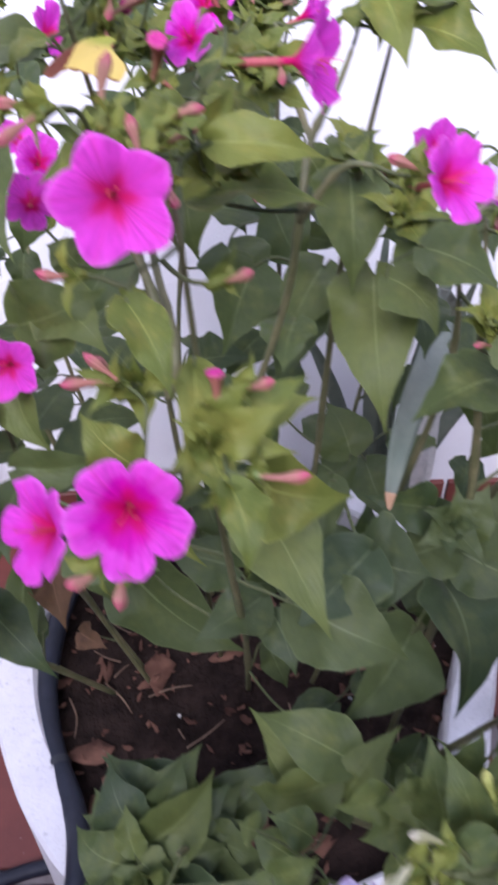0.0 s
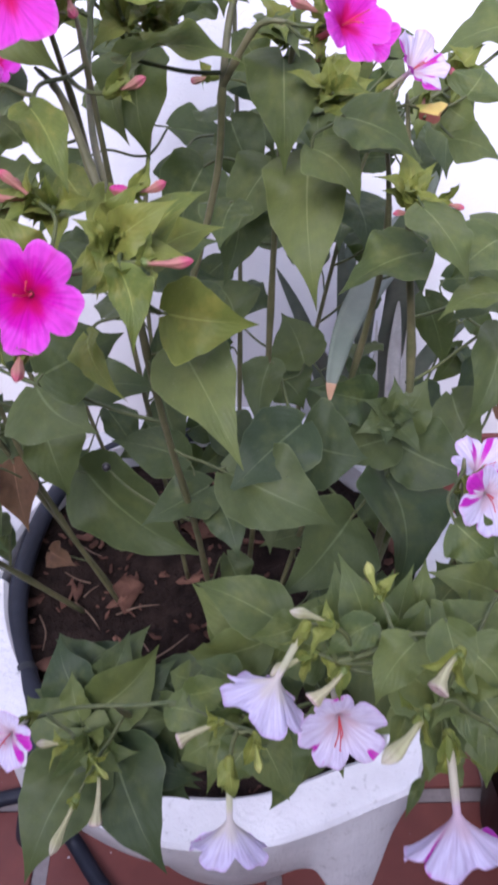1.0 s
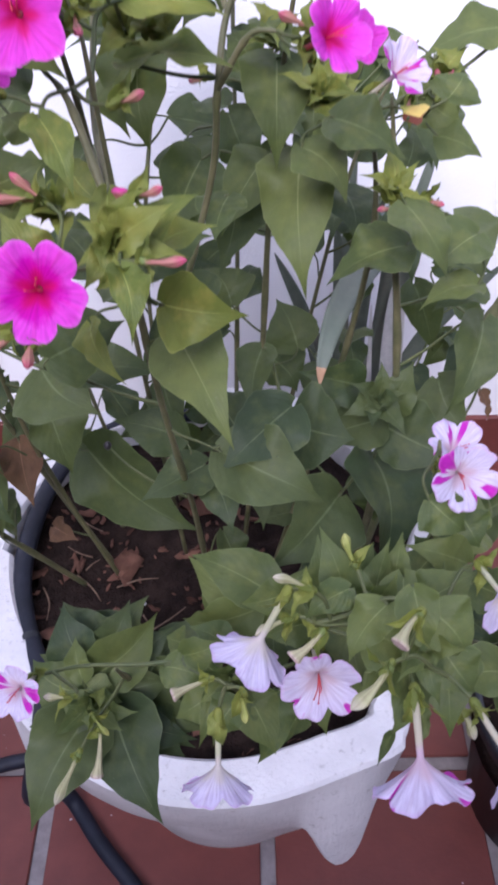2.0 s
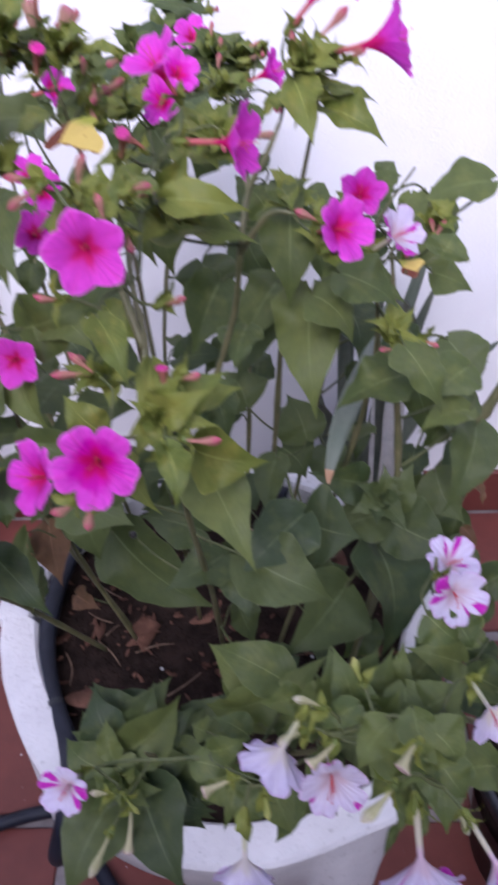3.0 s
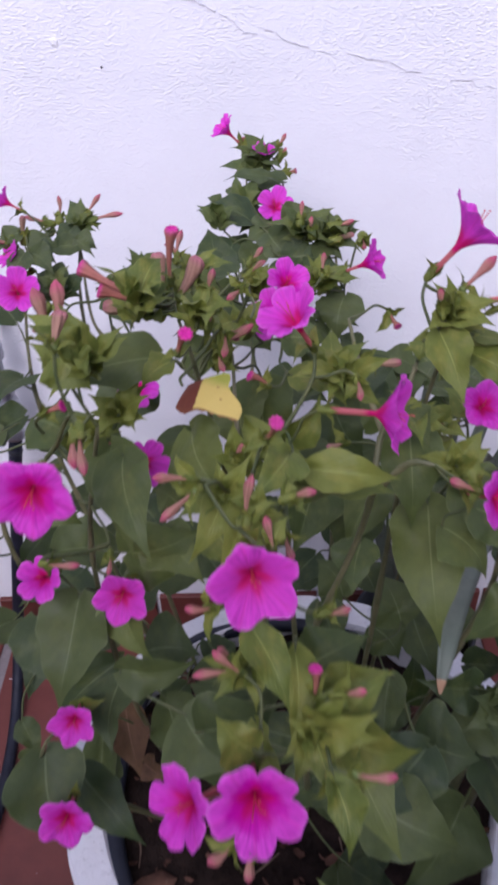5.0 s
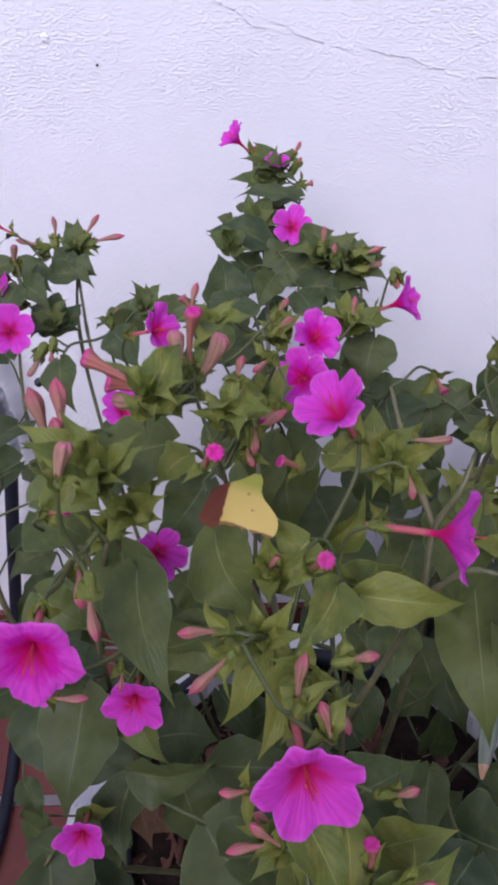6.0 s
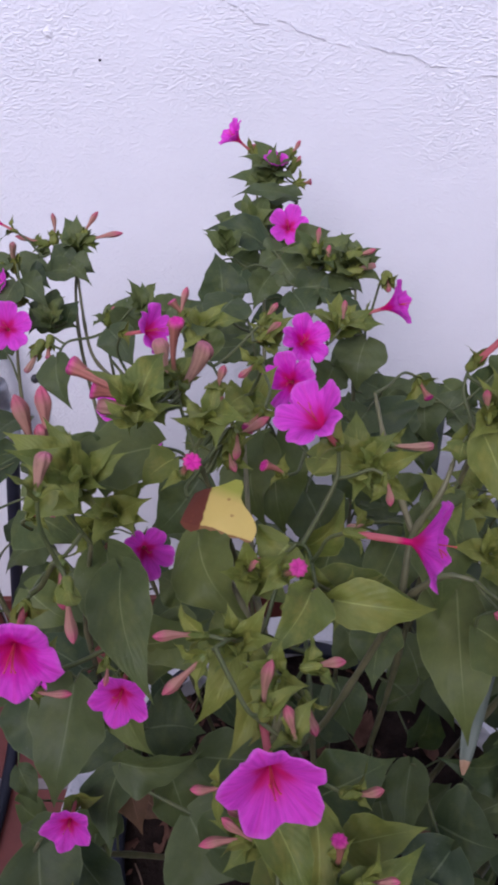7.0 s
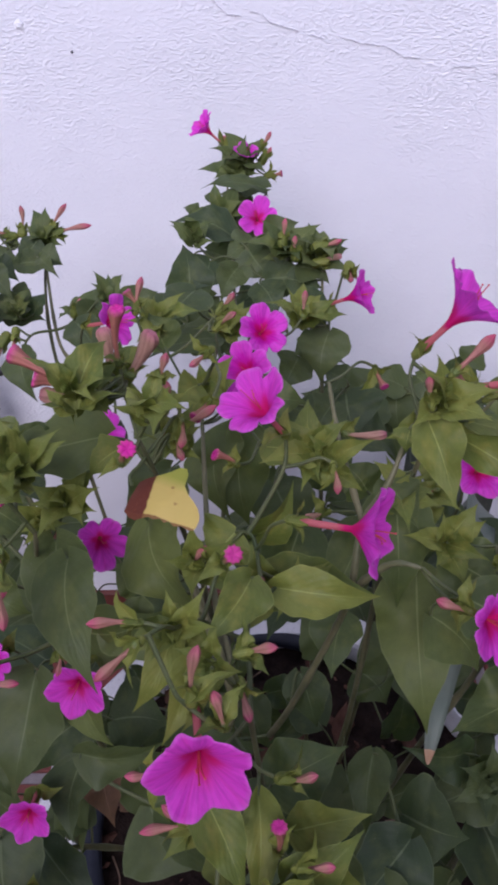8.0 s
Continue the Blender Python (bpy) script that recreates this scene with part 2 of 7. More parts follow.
def wall_material():
    m, nt, b = material("white_lime_plaster", 0.88, 0.15)
    col = ramp(nt, grain(nt, 2.2, 5.0), (0.3, (0.74, 0.75, 0.765)), (0.7, (0.83, 0.835, 0.85)))
    nt.links.new(col, b.inputs["Base Color"])
    pos = nt.nodes.new("ShaderNodeNewGeometry").outputs["Position"]
    # a brushed coat: short flat ridges in patches, over slow swells
    stretch = nt.nodes.new("ShaderNodeMapping")
    stretch.inputs["Scale"].default_value = (1.0, 1.0, 1.9)
    nt.links.new(pos, stretch.inputs[0])
    fine = ramp(nt, grain(nt, 210.0, 2.0, stretch.outputs[0], 0.5), (0.42, (0, 0, 0)), (0.70, (1, 1, 1)))
    patch = ramp(nt, grain(nt, 4.2, 3.0), (0.40, (0.45, 0.45, 0.45)), (0.62, (1, 1, 1)))
    broad = grain(nt, 9.0, 3.0)
    pits = ramp(nt, grain(nt, 60.0, 2.0), (0.70, (0, 0, 0)), (0.76, (1, 1, 1)))
    h = maths(nt, "ADD", maths(nt, "MULTIPLY", maths(nt, "MULTIPLY", fine, patch), 0.36), maths(nt, "MULTIPLY", broad, 0.9))
    h = maths(nt, "SUBTRACT", h, maths(nt, "MULTIPLY", pits, 0.15))
    relief(nt, b, h, 0.60, 0.0036)
    return m


def tile_material():
    m, nt, b = material("red_clay_tile", 0.55, 0.35)
    base = mix(nt, random_of(nt), (0.125, 0.035, 0.025), (0.165, 0.048, 0.036))
    cloud = ramp(nt, grain(nt, 18.0, 5.0), (0.3, (0.7, 0.7, 0.72)), (0.7, (1.05, 1.0, 1.0)))
    base = mix(nt, 0.7, base, cloud, "MULTIPLY")
    drops = ramp(nt, grain(nt, 55.0, 2.0), (0.735, (0, 0, 0)), (0.755, (1, 1, 1)))
    base = mix(nt, maths(nt, "MULTIPLY", drops, 0.7), base, (0.62, 0.60, 0.60))
    nt.links.new(base, b.inputs["Base Color"])
    relief(nt, b, grain(nt, 160.0), 0.25, 0.0015)
    return m


def pot_material():
    m, nt, b = material("white_painted_cement", 0.78, 0.2)
    col = ramp(nt, grain(nt, 11.0, 5.0), (0.3, (0.56, 0.55, 0.56)), (0.65, (0.70, 0.69, 0.70)))
    pits = ramp(nt, grain(nt, 150.0, 3.0), (0.60, (0, 0, 0)), (0.66, (0.6, 0.6, 0.6)))
    worn = ramp(nt, grain(nt, 26.0, 4.0), (0.5, (0.15, 0.15, 0.15)), (0.75, (1, 1, 1)))
    col = mix(nt, maths(nt, "MULTIPLY", pits, worn), col, (0.13, 0.12, 0.12))
    stain = ramp(nt, grain(nt, 60.0, 5.0, None, 0.7), (0.62, (0, 0, 0)), (0.70, (0.5, 0.5, 0.5)))
    col = mix(nt, stain, col, (0.34, 0.32, 0.30))
    nt.links.new(col, b.inputs["Base Color"])
    brush = nt.nodes.new("ShaderNodeMapping")
    brush.inputs["Scale"].default_value = (1.0, 1.0, 0.12)
    nt.links.new(nt.nodes.new("ShaderNodeNewGeometry").outputs["Position"], brush.inputs[0])
    marks = grain(nt, 190.0, 3.0, brush.outputs[0])
    relief(nt, b, maths(nt, "ADD", maths(nt, "ADD", grain(nt, 230.0, 4.0), grain(nt, 40.0, 3.0)), maths(nt, "MULTIPLY", marks, 1.2)), 0.5, 0.0020)
    return m


M_WALL, M_TILE, M_POT = wall_material(), tile_material(), pot_material()
# dull tone chosen to cut light bounced from the unseen added walls
M_PLAIN = plain("dim_bounce_plaster", (0.22, 0.20, 0.18), (0.31, 0.29, 0.26), 3.0, 0.9, 0.1, 0.3)


# ---- mesh helpers ----
def mesh_of(name, verts, faces, mats, uvs=None, face_mats=None, smooth=True):
    me = bpy.data.meshes.new(name)
    me.from_pydata([tuple(v) for v in verts], [], faces)
    for m in mats:
        me.materials.append(m)
    if uvs is not None:
        layer = me.uv_layers.new(name="UVMap")
        idx = np.empty(len(me.loops), dtype=np.int32)
        me.loops.foreach_get("vertex_index", idx)
        layer.data.foreach_set("uv", np.asarray(uvs, dtype=np.float32)[idx].ravel())
    if face_mats is not None:
        me.polygons.foreach_set("material_index", face_mats)
    me.polygons.foreach_set("use_smooth", [smooth] * len(me.polygons))
    me.update()
    return me


def hang(name, me, parent, m=None, label=""):
    ob = new(name, me)
    ob.parent = parent
    if m is not None:
        ob.matrix_local = m
    return tagged(ob, label)


def tube_mesh(name, pts, radii, mat, sides=7, knots=0, closed=True):
    """A tube through smoothed points; knots: swollen joints along a stem."""
    pts = [Vector(p) for p in pts]
    fine, rad = [], []
    n = len(pts)
    steps = 7 if n > 2 else 5
    for i in range(n - 1):
        p0, p1, p2, p3 = pts[max(i - 1, 0)], pts[i], pts[i + 1], pts[min(i + 2, n - 1)]
        for k in range(steps + (i == n - 2)):
            t = k / steps
            fine.append(0.5 * (2 * p1 + (p2 - p0) * t + (2 * p0 - 5 * p1 + 4 * p2 - p3) * t * t + (3 * p1 - p0 - 3 * p2 + p3) * t ** 3))
            rad.append(radii[i] + (radii[i + 1] - radii[i]) * t)
    if knots:
        every = max(3, len(fine) // knots)
        for i in range(every, len(fine) - 1, every):
            rad[i] *= 1.28
    verts, faces, uvs = [], [], []
    side = None
    for i, p in enumerate(fine):
        d = (fine[min(i + 1, len(fine) - 1)] - fine[max(i - 1, 0)]).normalized()
        side = d.orthogonal().normalized() if side is None else (side - d * side.dot(d)).normalized()
        up = d.cross(side)
        for k in range(sides):
            a = 2 * math.pi * k / sides
            verts.append(p + rad[i] * (side * math.cos(a) + up * math.sin(a)))
            uvs.append((k / sides, i / (len(fine) - 1)))
    for i in range(len(fine) - 1):
        for k in range(sides):
            a, b = i * sides + k, i * sides + (k + 1) % sides
            faces.append((a, b, b + sides, a + sides))
    if closed:
        faces.append(tuple(reversed(range(sides))))
        last = (len(fine) - 1) * sides
        faces.append(tuple(range(last, last + sides)))
    return mesh_of(name, verts, faces, [mat], uvs), fine, rad


def lathe_mesh(name, profile, mat, sides=32):
    """A turned form from (radius, height) pairs, closed at both ends."""
    verts, faces = [], []
    for r, z in profile:
        for k in range(sides):
            a = 2 * math.pi * k / sides
            verts.append((r * math.cos(a), r * math.sin(a), z))
    for i in range(len(profile) - 1):
        for k in range(sides):
            a, b = i * sides + k, i * sides + (k + 1) % sides
            faces.append((a, b, b + sides, a + sides))
    faces.append(tuple(reversed(range(sides))))
    last = (len(profile) - 1) * sides
    faces.append(tuple(range(last, last + sides)))
    return mesh_of(name, verts, faces, [mat])


def box_mesh(name, sx, sy, sz, bevel, mat):
    bm = bmesh.new()
    bmesh.ops.create_cube(bm, size=1.0, matrix=Matrix.Diagonal((sx, sy, sz, 1)))
    if bevel:
        bmesh.ops.bevel(bm, geom=bm.edges[:], offset=bevel, segments=1, affect="EDGES")
    me = bpy.data.meshes.new(name)
    bm.to_mesh(me)
    bm.free()
    me.materials.append(mat)
    return me


def thing(name, place, label, category, group="", kind=""):
    ob = new(name)
    ob.location = place
    ob.empty_display_size = 0.02
    return tagged(ob, label, category, group, kind)


# ---- the setting: wall, ground, skirting ----
WALL_Y = 1.306
wall = new("wall_north", box_mesh("wall_north", 7.0, 0.20, 3.2, 0.0, M_WALL))
wall.location = (0.2, WALL_Y + 0.10, 1.6)
tagged(wall, "white lime-plastered wall, uneven, with fine cracks", "wall", kind="structure")


def crack(pts, w):
    """A hairline crack: a jagged raised line whose grey stands for the gap's shade."""
    rnd = random.Random(int(1000 * pts[0][0]) + 7)
    line = []
    for (x0, z0), (x1, z1) in zip(pts, pts[1:]):
        steps = max(3, int(abs(x1 - x0) / 0.003))
        for k in range(steps):
            t = k / steps
            line.append((x0 + (x1 - x0) * t + rnd.uniform(-1, 1) * 0.0005, z0 + (z1 - z0) * t + rnd.uniform(-1, 1) * 0.0008))
    verts, faces = [], []
    for i, (x, z) in enumerate(line):
        h = w * max(0.15, rnd.gauss(0.6, 0.5)) * min(1, i / 4, (len(line) - 1 - i) / 4 + 0.1)
        verts += [(x, -0.0002, z - h), (x, -0.0015, z), (x, -0.0002, z + h)]
    for i in range(len(line) - 1):
        a = 3 * i
        if noise.noise((i * 0.21, pts[0][0] * 50, 0.3)) < -0.32:
            continue
        faces += [(a, a + 1, a + 4, a + 3), (a + 1, a + 2, a + 5, a + 4)]
    ob = new("crack", mesh_of("crack", verts, faces, [M_CRACK]))
    ob.parent = wall
    ob.matrix_parent_inverse = wall.matrix_basis.inverted()
    ob.location = (0, WALL_Y, 0)
    return ob


crack([(0.148, 1.176), (0.159, 1.165), (0.165, 1.161), (0.183, 1.158)], 0.0007)
crack([(0.189, 1.163), (0.203, 1.160), (0.213, 1.151), (0.238, 1.143), (0.257, 1.137), (0.2755, 1.132)], 0.0007)
crack([(0.294, 1.133), (0.315, 1.126), (0.343, 1.122), (0.354, 1.117), (0.365, 1.110), (0.394, 1.108)], 0.0006)
crack([(0.421, 1.098), (0.446, 1.097), (0.458, 1.091), (0.480, 1.087)], 0.0006)
crack([(0.05, 1.21), (0.11, 1.195), (0.148, 1.176)], 0.0004)

lump = new("plaster_lump", lathe_mesh("plaster_lump", [(0.0070, -0.001), (0.005, 0.0006), (0.0035, 0.0013), (0.0008, 0.0016)], M_WALL, 12))
lump.parent = wall
lump.matrix_parent_inverse = wall.matrix_basis.inverted()
lump.matrix_basis = Matrix.Translation((-0.068, WALL_Y, 1.157)) @ Matrix.Rotation(radians(90), 4, "X")

nail = new("nail_head", lathe_mesh("nail_head", [(0.0016, -0.001), (0.0016, 0.0008), (0.0009, 0.0014), (0.0002, 0.0016)], M_BLACKPOT, 10))
nail.parent = wall
nail.matrix_parent_inverse = wall.matrix_basis.inverted()
nail.matrix_basis = Matrix.Translation((-0.014, WALL_Y, 1.127)) @ Matrix.Rotation(radians(90), 4, "X")

# unseen walls close the other sides, added to dim light on the lower plants
for name, sx, sy, x, y in (("wall_south", 5.4, 0.2, 0.2, -1.7), ("wall_west", 0.2, 3.0, -2.4, -0.20), ("wall_east", 0.2, 3.0, 2.8, -0.20)):
    w = new(name, box_mesh(name, sx, sy, 2.7, 0.0, M_PLAIN))
    w.location = (x, y, 1.35)
    tagged(w, "plain unseen wall, added to keep light off the lower planting", "wall", kind="structure")

ground = new("ground", mesh_of("ground", [(-400, -400, -0.006), (400, -400, -0.006), (400, 400, -0.006), (-400, 400, -0.006)], [(0, 1, 2, 3)], [M_GROUT]))
tagged(ground, "grey cement bed of the tiled terrace", "ground", kind="structure")

floor = thing("floor", (0, 0, 0), "red clay floor tiles with grey grout and paint splashes", "floor", kind="structure")
PITCH, GX, GY = 0.331, -0.052, 0.979
tile_me = box_mesh("tile", 0.309, 0.309, 0.012, 0.002, M_TILE)
for i in range(-7, 9):
    for j in range(-10, 2):
        x0, x1 = max(GX + i * PITCH + 0.011, -2.298), min(GX + (i + 1) * PITCH - 0.011, 2.698)
        y0, y1 = max(GY + j * PITCH + 0.011, -1.598), min(GY + (j + 1) * PITCH - 0.011, WALL_Y - 0.016)
        if y1 - y0 < 0.02 or x1 - x0 < 0.02:
            continue
        t = hang("tile", tile_me, floor)
        t.location = ((x0 + x1) / 2, (y0 + y1) / 2, -0.006)
        t.scale = ((x1 - x0) / 0.309, (y1 - y0) / 0.309, 1)

skirting = thing("baseboard", (0, 0, 0), "dark red clay skirting tiles along the wall foot", "baseboard", kind="structure")
skirt_me = box_mesh("skirting_tile", 0.322, 0.012, 0.12, 0.002, M_TILE)
for i in range(-6, 8):
    t = hang("tile", skirt_me, skirting)
    t.location = (GX + (i + 0.5) * PITCH, WALL_Y - 0.0065, 0.062)


# ---- the white cement planter ----
PX, PY, RIM = 0.215, 0.715, 0.468


def pot_radius(a, r=0.296):
    """Round, with two angular corners and a flat side between them."""
    c1, c2 = radians(-51), radians(13)
    a = (a + math.pi) % (2 * math.pi) - math.pi
    if c1 < a < c2:
        flat = r * 1.03 * math.cos((c2 - c1) / 2) / math.cos(a - (c1 + c2) / 2)
        return min(r * 1.02, flat + 0.004)
    bump = 0.012 * (math.exp(-((a - c1) / 0.16) ** 2) + math.exp(-((a - c2) / 0.16) ** 2))
    return r + bump - 0.020 * math.exp(-((a + 2.62) / 0.62) ** 2)


def planter():
    pot = thing("planter", (PX, PY, 0), "large white-painted cement planter, angular rim, speckled and worn", "planter")
    n = 240
    verts, faces = [], []
    lobe = [max(math.exp(-(abs((a - radians(c) + math.pi) % (2 * math.pi) - math.pi) / 0.11) ** 2.8) for c in (-61, 13, 85, 157, 221))
            for a in (2 * math.pi * k / n for k in range(n))]
    skirt = [max(math.exp(-(abs((a - radians(c) + math.pi) % (2 * math.pi) - math.pi) / 0.30) ** 2) for c in (-64, 13, 85, 157, 221))
             for a in (2 * math.pi * k / n for k in range(n))]
    inner = [(-0.050, 0.0), (-0.047, -0.006), (-0.054, -0.14)]
    # the collar: inner lip, flat top, outer face that dips at the corners, underside
    prof = [inner[2], inner[1], (-0.043, -0.0005), (-0.004, 0.0), (0.0, -0.005), (-0.010, -0.085), (-0.018, -0.098), (-0.044, -0.104)]
    for k in range(n):
        a = 2 * math.pi * k / n
        r = pot_radius(a)
        for i, (dr, dz) in enumerate(prof):
            dip = 0.12 * lobe[k] + 0.05 * skirt[k] if i >= 5 else 0.0
            dr += 0.020 * lobe[k] if i >= 5 else 0.0
            wob = 0.0012 * noise.noise((8 * math.cos(a), 8 * math.sin(a), i * 0.7))
            verts.append(((r + dr + wob) * math.cos(a), (r + dr + wob) * math.sin(a), RIM + dz - dip + wob))
    m = len(prof)
    for k in range(n):
        for i in range(m - 1):
            a, b = k * m + i, ((k + 1) % n) * m + i
            faces.append((a, a + 1, b + 1, b))
    rim_me = mesh_of("rim", verts, faces, [M_POT])
    rim_me.set_sharp_from_angle(angle=radians(32))
    hang("rim", rim_me, pot, label="thick flat rim with dipping corners")
    verts, faces = [], []
    prof = [(-0.042, RIM - 0.10), (-0.050, RIM - 0.16), (-0.075, 0.16), (-0.105, 0.012), (-0.11, 0.0)]
    for k in range(n):
        a = 2 * math.pi * k / n
        for dr, z in prof:
            r = pot_radius(a) + dr
            verts.append((r * math.cos(a), r * math.sin(a), z))
    m = len(prof)
    for k in range(n):
        for i in range(m - 1):
            a, b = k * m + i, ((k + 1) % n) * m + i
            faces.append((a, a + 1, b + 1, b))
    faces.append(tuple(k * m + m - 1 for k in range(n)))
    hang("body", mesh_of("body", verts, faces, [M_POT]), pot)
    return pot


planter()


def soil_height(x, y):
    return 0.432 + 0.010 * noise.noise((x * 9, y * 9, 0)) + 0.007 * noise.noise((x * 31, y * 31, 2)) + 0.005 * noise.noise((x * 90, y * 90, 5)) + 0.003 * noise.noise((x * 210, y * 210, 9))


def soil():
    verts, faces = [(PX, PY, soil_height(PX, PY))], []
    n, m = 160, 70
    for i in range(1, m + 1):
        for k in range(n):
            a = 2 * math.pi * k / n
            r = (pot_radius(a) - 0.050) * i / m
            x, y = PX + r * math.cos(a), PY + r * math.sin(a)
            verts.append((x, y, soil_height(x, y)))
    for k in range(n):
        faces.append((0, 1 + k, 1 + (k + 1) % n))
    for i in range(m - 1):
        for k in range(n):
            a, b = 1 + i * n + k, 1 + i * n + (k + 1) % n
            faces.append((a, a + n, b + n, b))
    ob = new("soil", mesh_of("soil", verts, faces, [M_SOIL]))
    return tagged(ob, "dark crumbly potting soil filling the white planter", "soil", kind="stuff")


soil()


def litter():
    """Dry curled leaf scraps and bark chips on the soil."""
    rnd = random.Random(5)
    verts, faces, fm = [], [], []
    for n in range(250):
        a, r = rnd.uniform(0, 2 * math.pi), 0.235 * math.sqrt(rnd.random())
        x, y = PX + r * math.cos(a), PY + r * math.sin(a)
        z = soil_height(x, y) + rnd.uniform(0.0, 0.004)
        big = n % 6 == 0
        l = rnd.uniform(0.024, 0.055) if big else rnd.uniform(0.004, 0.016)
        w = l * rnd.uniform(0.3, 0.75)
        m = Matrix.Translation((x, y, z)) @ Euler((rnd.uniform(-0.4, 0.4), rnd.uniform(-0.4, 0.4), rnd.uniform(0, 6.3))).to_matrix().to_4x4()
        s = len(verts)
        curl = rnd.uniform(0.1, 0.6)
        for i in range(5):
            v = i / 4
            left, right = rnd.uniform(0.4, 1.1), rnd.uniform(0.4, 1.1)
            fall = (0.4, 0.9, 1.0, 0.85, 0.25)[i]
            for u in (-0.5 * left, rnd.uniform(-0.1, 0.1), 0.5 * right):
                verts.append(m @ Vector((w * fall * u + rnd.uniform(-0.1, 0.1) * w, l * (v - 0.5) + rnd.uniform(-0.06, 0.06) * l, curl * w * (abs(u) * 1.2 + (v - 0.5) ** 2 * 2) + rnd.uniform(-0.05, 0.05) * l)))
        down = m.to_3x3() @ Vector((0, 0, -0.0012))
        verts += [v + down for v in verts[s:s + 15]]
        for i in range(4):
            for u in range(2):
                b = s + 3 * i + u
                faces += [(b, b + 1, b + 4, b + 3), (b + 15, b + 18, b + 19, b + 16)]
        ring = [0, 1, 2, 5, 8, 11, 14, 13, 12, 9, 6, 3]
        for i in range(12):
            p, q = s + ring[i], s + ring[(i + 1) % 12]
            faces.append((q, p, p + 15, q + 15))
    fm = [0] * len(faces)
    for n in range(26):
        a, r = rnd.uniform(0, 2 * math.pi), 0.225 * math.sqrt(rnd.random())
        x, y = PX + r * math.cos(a), PY + r * math.sin(a)
        t, l = rnd.uniform(0, 6.3), rnd.uniform(0.015, 0.06)
        pts = [(x + l * k * math.cos(t + 0.2 * k * rnd.uniform(-1, 1)), y + l * k * math.sin(t), soil_height(x, y) + 0.003 + 0.012 * rnd.random() * k) for k in (0.0, 0.5, 1.0)]
        me, _, _ = tube_mesh("straw", pts, [0.0012, 0.0010, 0.0006], M_STRAW, 5)
        s = len(verts)
        verts += [v.co.copy() for v in me.vertices]
        faces += [tuple(s + i for i in p.vertices) for p in me.polygons]
        fm += [1] * len(me.polygons)
        bpy.data.meshes.remove(me)
    for n in range(9):
        a, r = rnd.uniform(0, 2 * math.pi), 0.235 * math.sqrt(rnd.random())
        x, y = PX + r * math.cos(a), PY + r * math.sin(a)
        q = rnd.uniform(0.0012, 0.0028)
        me = lathe_mesh("crumb", [(q * 0.3, -q), (q, -q * 0.3), (q * 0.9, q * 0.4), (q * 0.2, q)], M_PERLITE, 6)
        s = len(verts)
        verts += [v.co + Vector((x, y, soil_height(x, y) + q * 0.6)) for v in me.vertices]
        faces += [tuple(s + i for i in p.vertices) for p in me.polygons]
        fm += [2] * len(me.polygons)
        bpy.data.meshes.remove(me)
    ob = new("leaf_litter", mesh_of("leaf_litter", verts, faces, [M_BARK, M_STRAW, M_PERLITE], None, fm))
    tagged(ob, "dry brown leaf scraps and bark on the soil", "leaf litter", kind="stuff")


litter()


# ---- leaf, flower and bud forms ----
OUTLINE = ((0, 0.10), (0.03, 0.50), (0.08, 0.79), (0.15, 0.96), (0.23, 1.0), (0.31, 0.97), (0.39, 0.90), (0.47, 0.80), (0.55, 0.685), (0.63, 0.555), (0.71, 0.41), (0.78, 0.275), (0.85, 0.155), (0.91, 0.08), (0.96, 0.035), (1, 0.004))


def leaf_width(v):
    for (v0, w0), (v1, w1) in zip(OUTLINE, OUTLINE[1:]):
        if v <= v1:
            return w0 + (w1 - w0) * (v - v0) / (v1 - v0)
    return OUTLINE[-1][1]


def leaf_form(seed, mat, cols=8, rows=24):
    """A heart-shaped blade, folded along its rib, arched, quilted between the veins and drawn out to a tip."""
    rnd = random.Random(seed)
    arch, fold = rnd.uniform(0.05, 0.20), rnd.uniform(0.14, 0.50)
    sway, wave, ph = rnd.uniform(-0.10, 0.10), rnd.uniform(0.04, 0.11), rnd.uniform(0, 6)
    hook, lean, twist = rnd.uniform(0.0, 0.16), rnd.uniform(-0.10, 0.10), rnd.uniform(-0.35, 0.35)
    verts, faces, uvs = [], [], []
    for i in range(rows + 1):
        v = (i / rows) ** 1.25
        w = leaf_width(v)
        for k in range(cols + 1):
            u = 2 * k / cols - 1
            y = v - 0.10 * abs(u) ** 1.5 * max(0.0, 1 - v / 0.12)
            z = arch * 4 * v * (1 - v) - hook * max(0, v - 0.6) ** 2 * 6 + fold * abs(u) * w * 0.5 * (0.35 + 0.65 * (1 - v))
            z += wave * abs(u) * math.sin(9 * v + ph + (2 if u > 0 else 0)) * w - 0.06 * (abs(u) * w) ** 2
            z += 0.5 * wave * abs(u) ** 2 * math.sin(19 * v + 2 * ph + (1 if u > 0 else 4)) * w
            z += 0.020 * w * math.sin(2 * math.pi * (6 * v - 2.4 * abs(u))) * min(1, 3 * abs(u)) * (1 - u * u)
            z += twist * u * w * 0.5 * v
            ripple = 1 + abs(u) ** 3 * (0.050 * math.sin(8 * v + ph * (3 if u > 0 else 2)) + 0.028 * math.sin(19 * v + ph * (5 if u > 0 else 4)) + 0.016 * math.sin(37 * v + 3 * ph)) + lean * (1 if u > 0 else -1)
            verts.append((u * w * 0.5 * ripple + sway * math.sin(math.pi * v), y, z))
            uvs.append((0.5 + 0.5 * u, v))
    n = cols + 1
    for i in range(rows):
        for k in range(cols):
            a = i * n + k
            faces.append((a, a + 1, a + n + 1, a + n))
    return mesh_of("leaf", verts, faces, [mat], uvs)


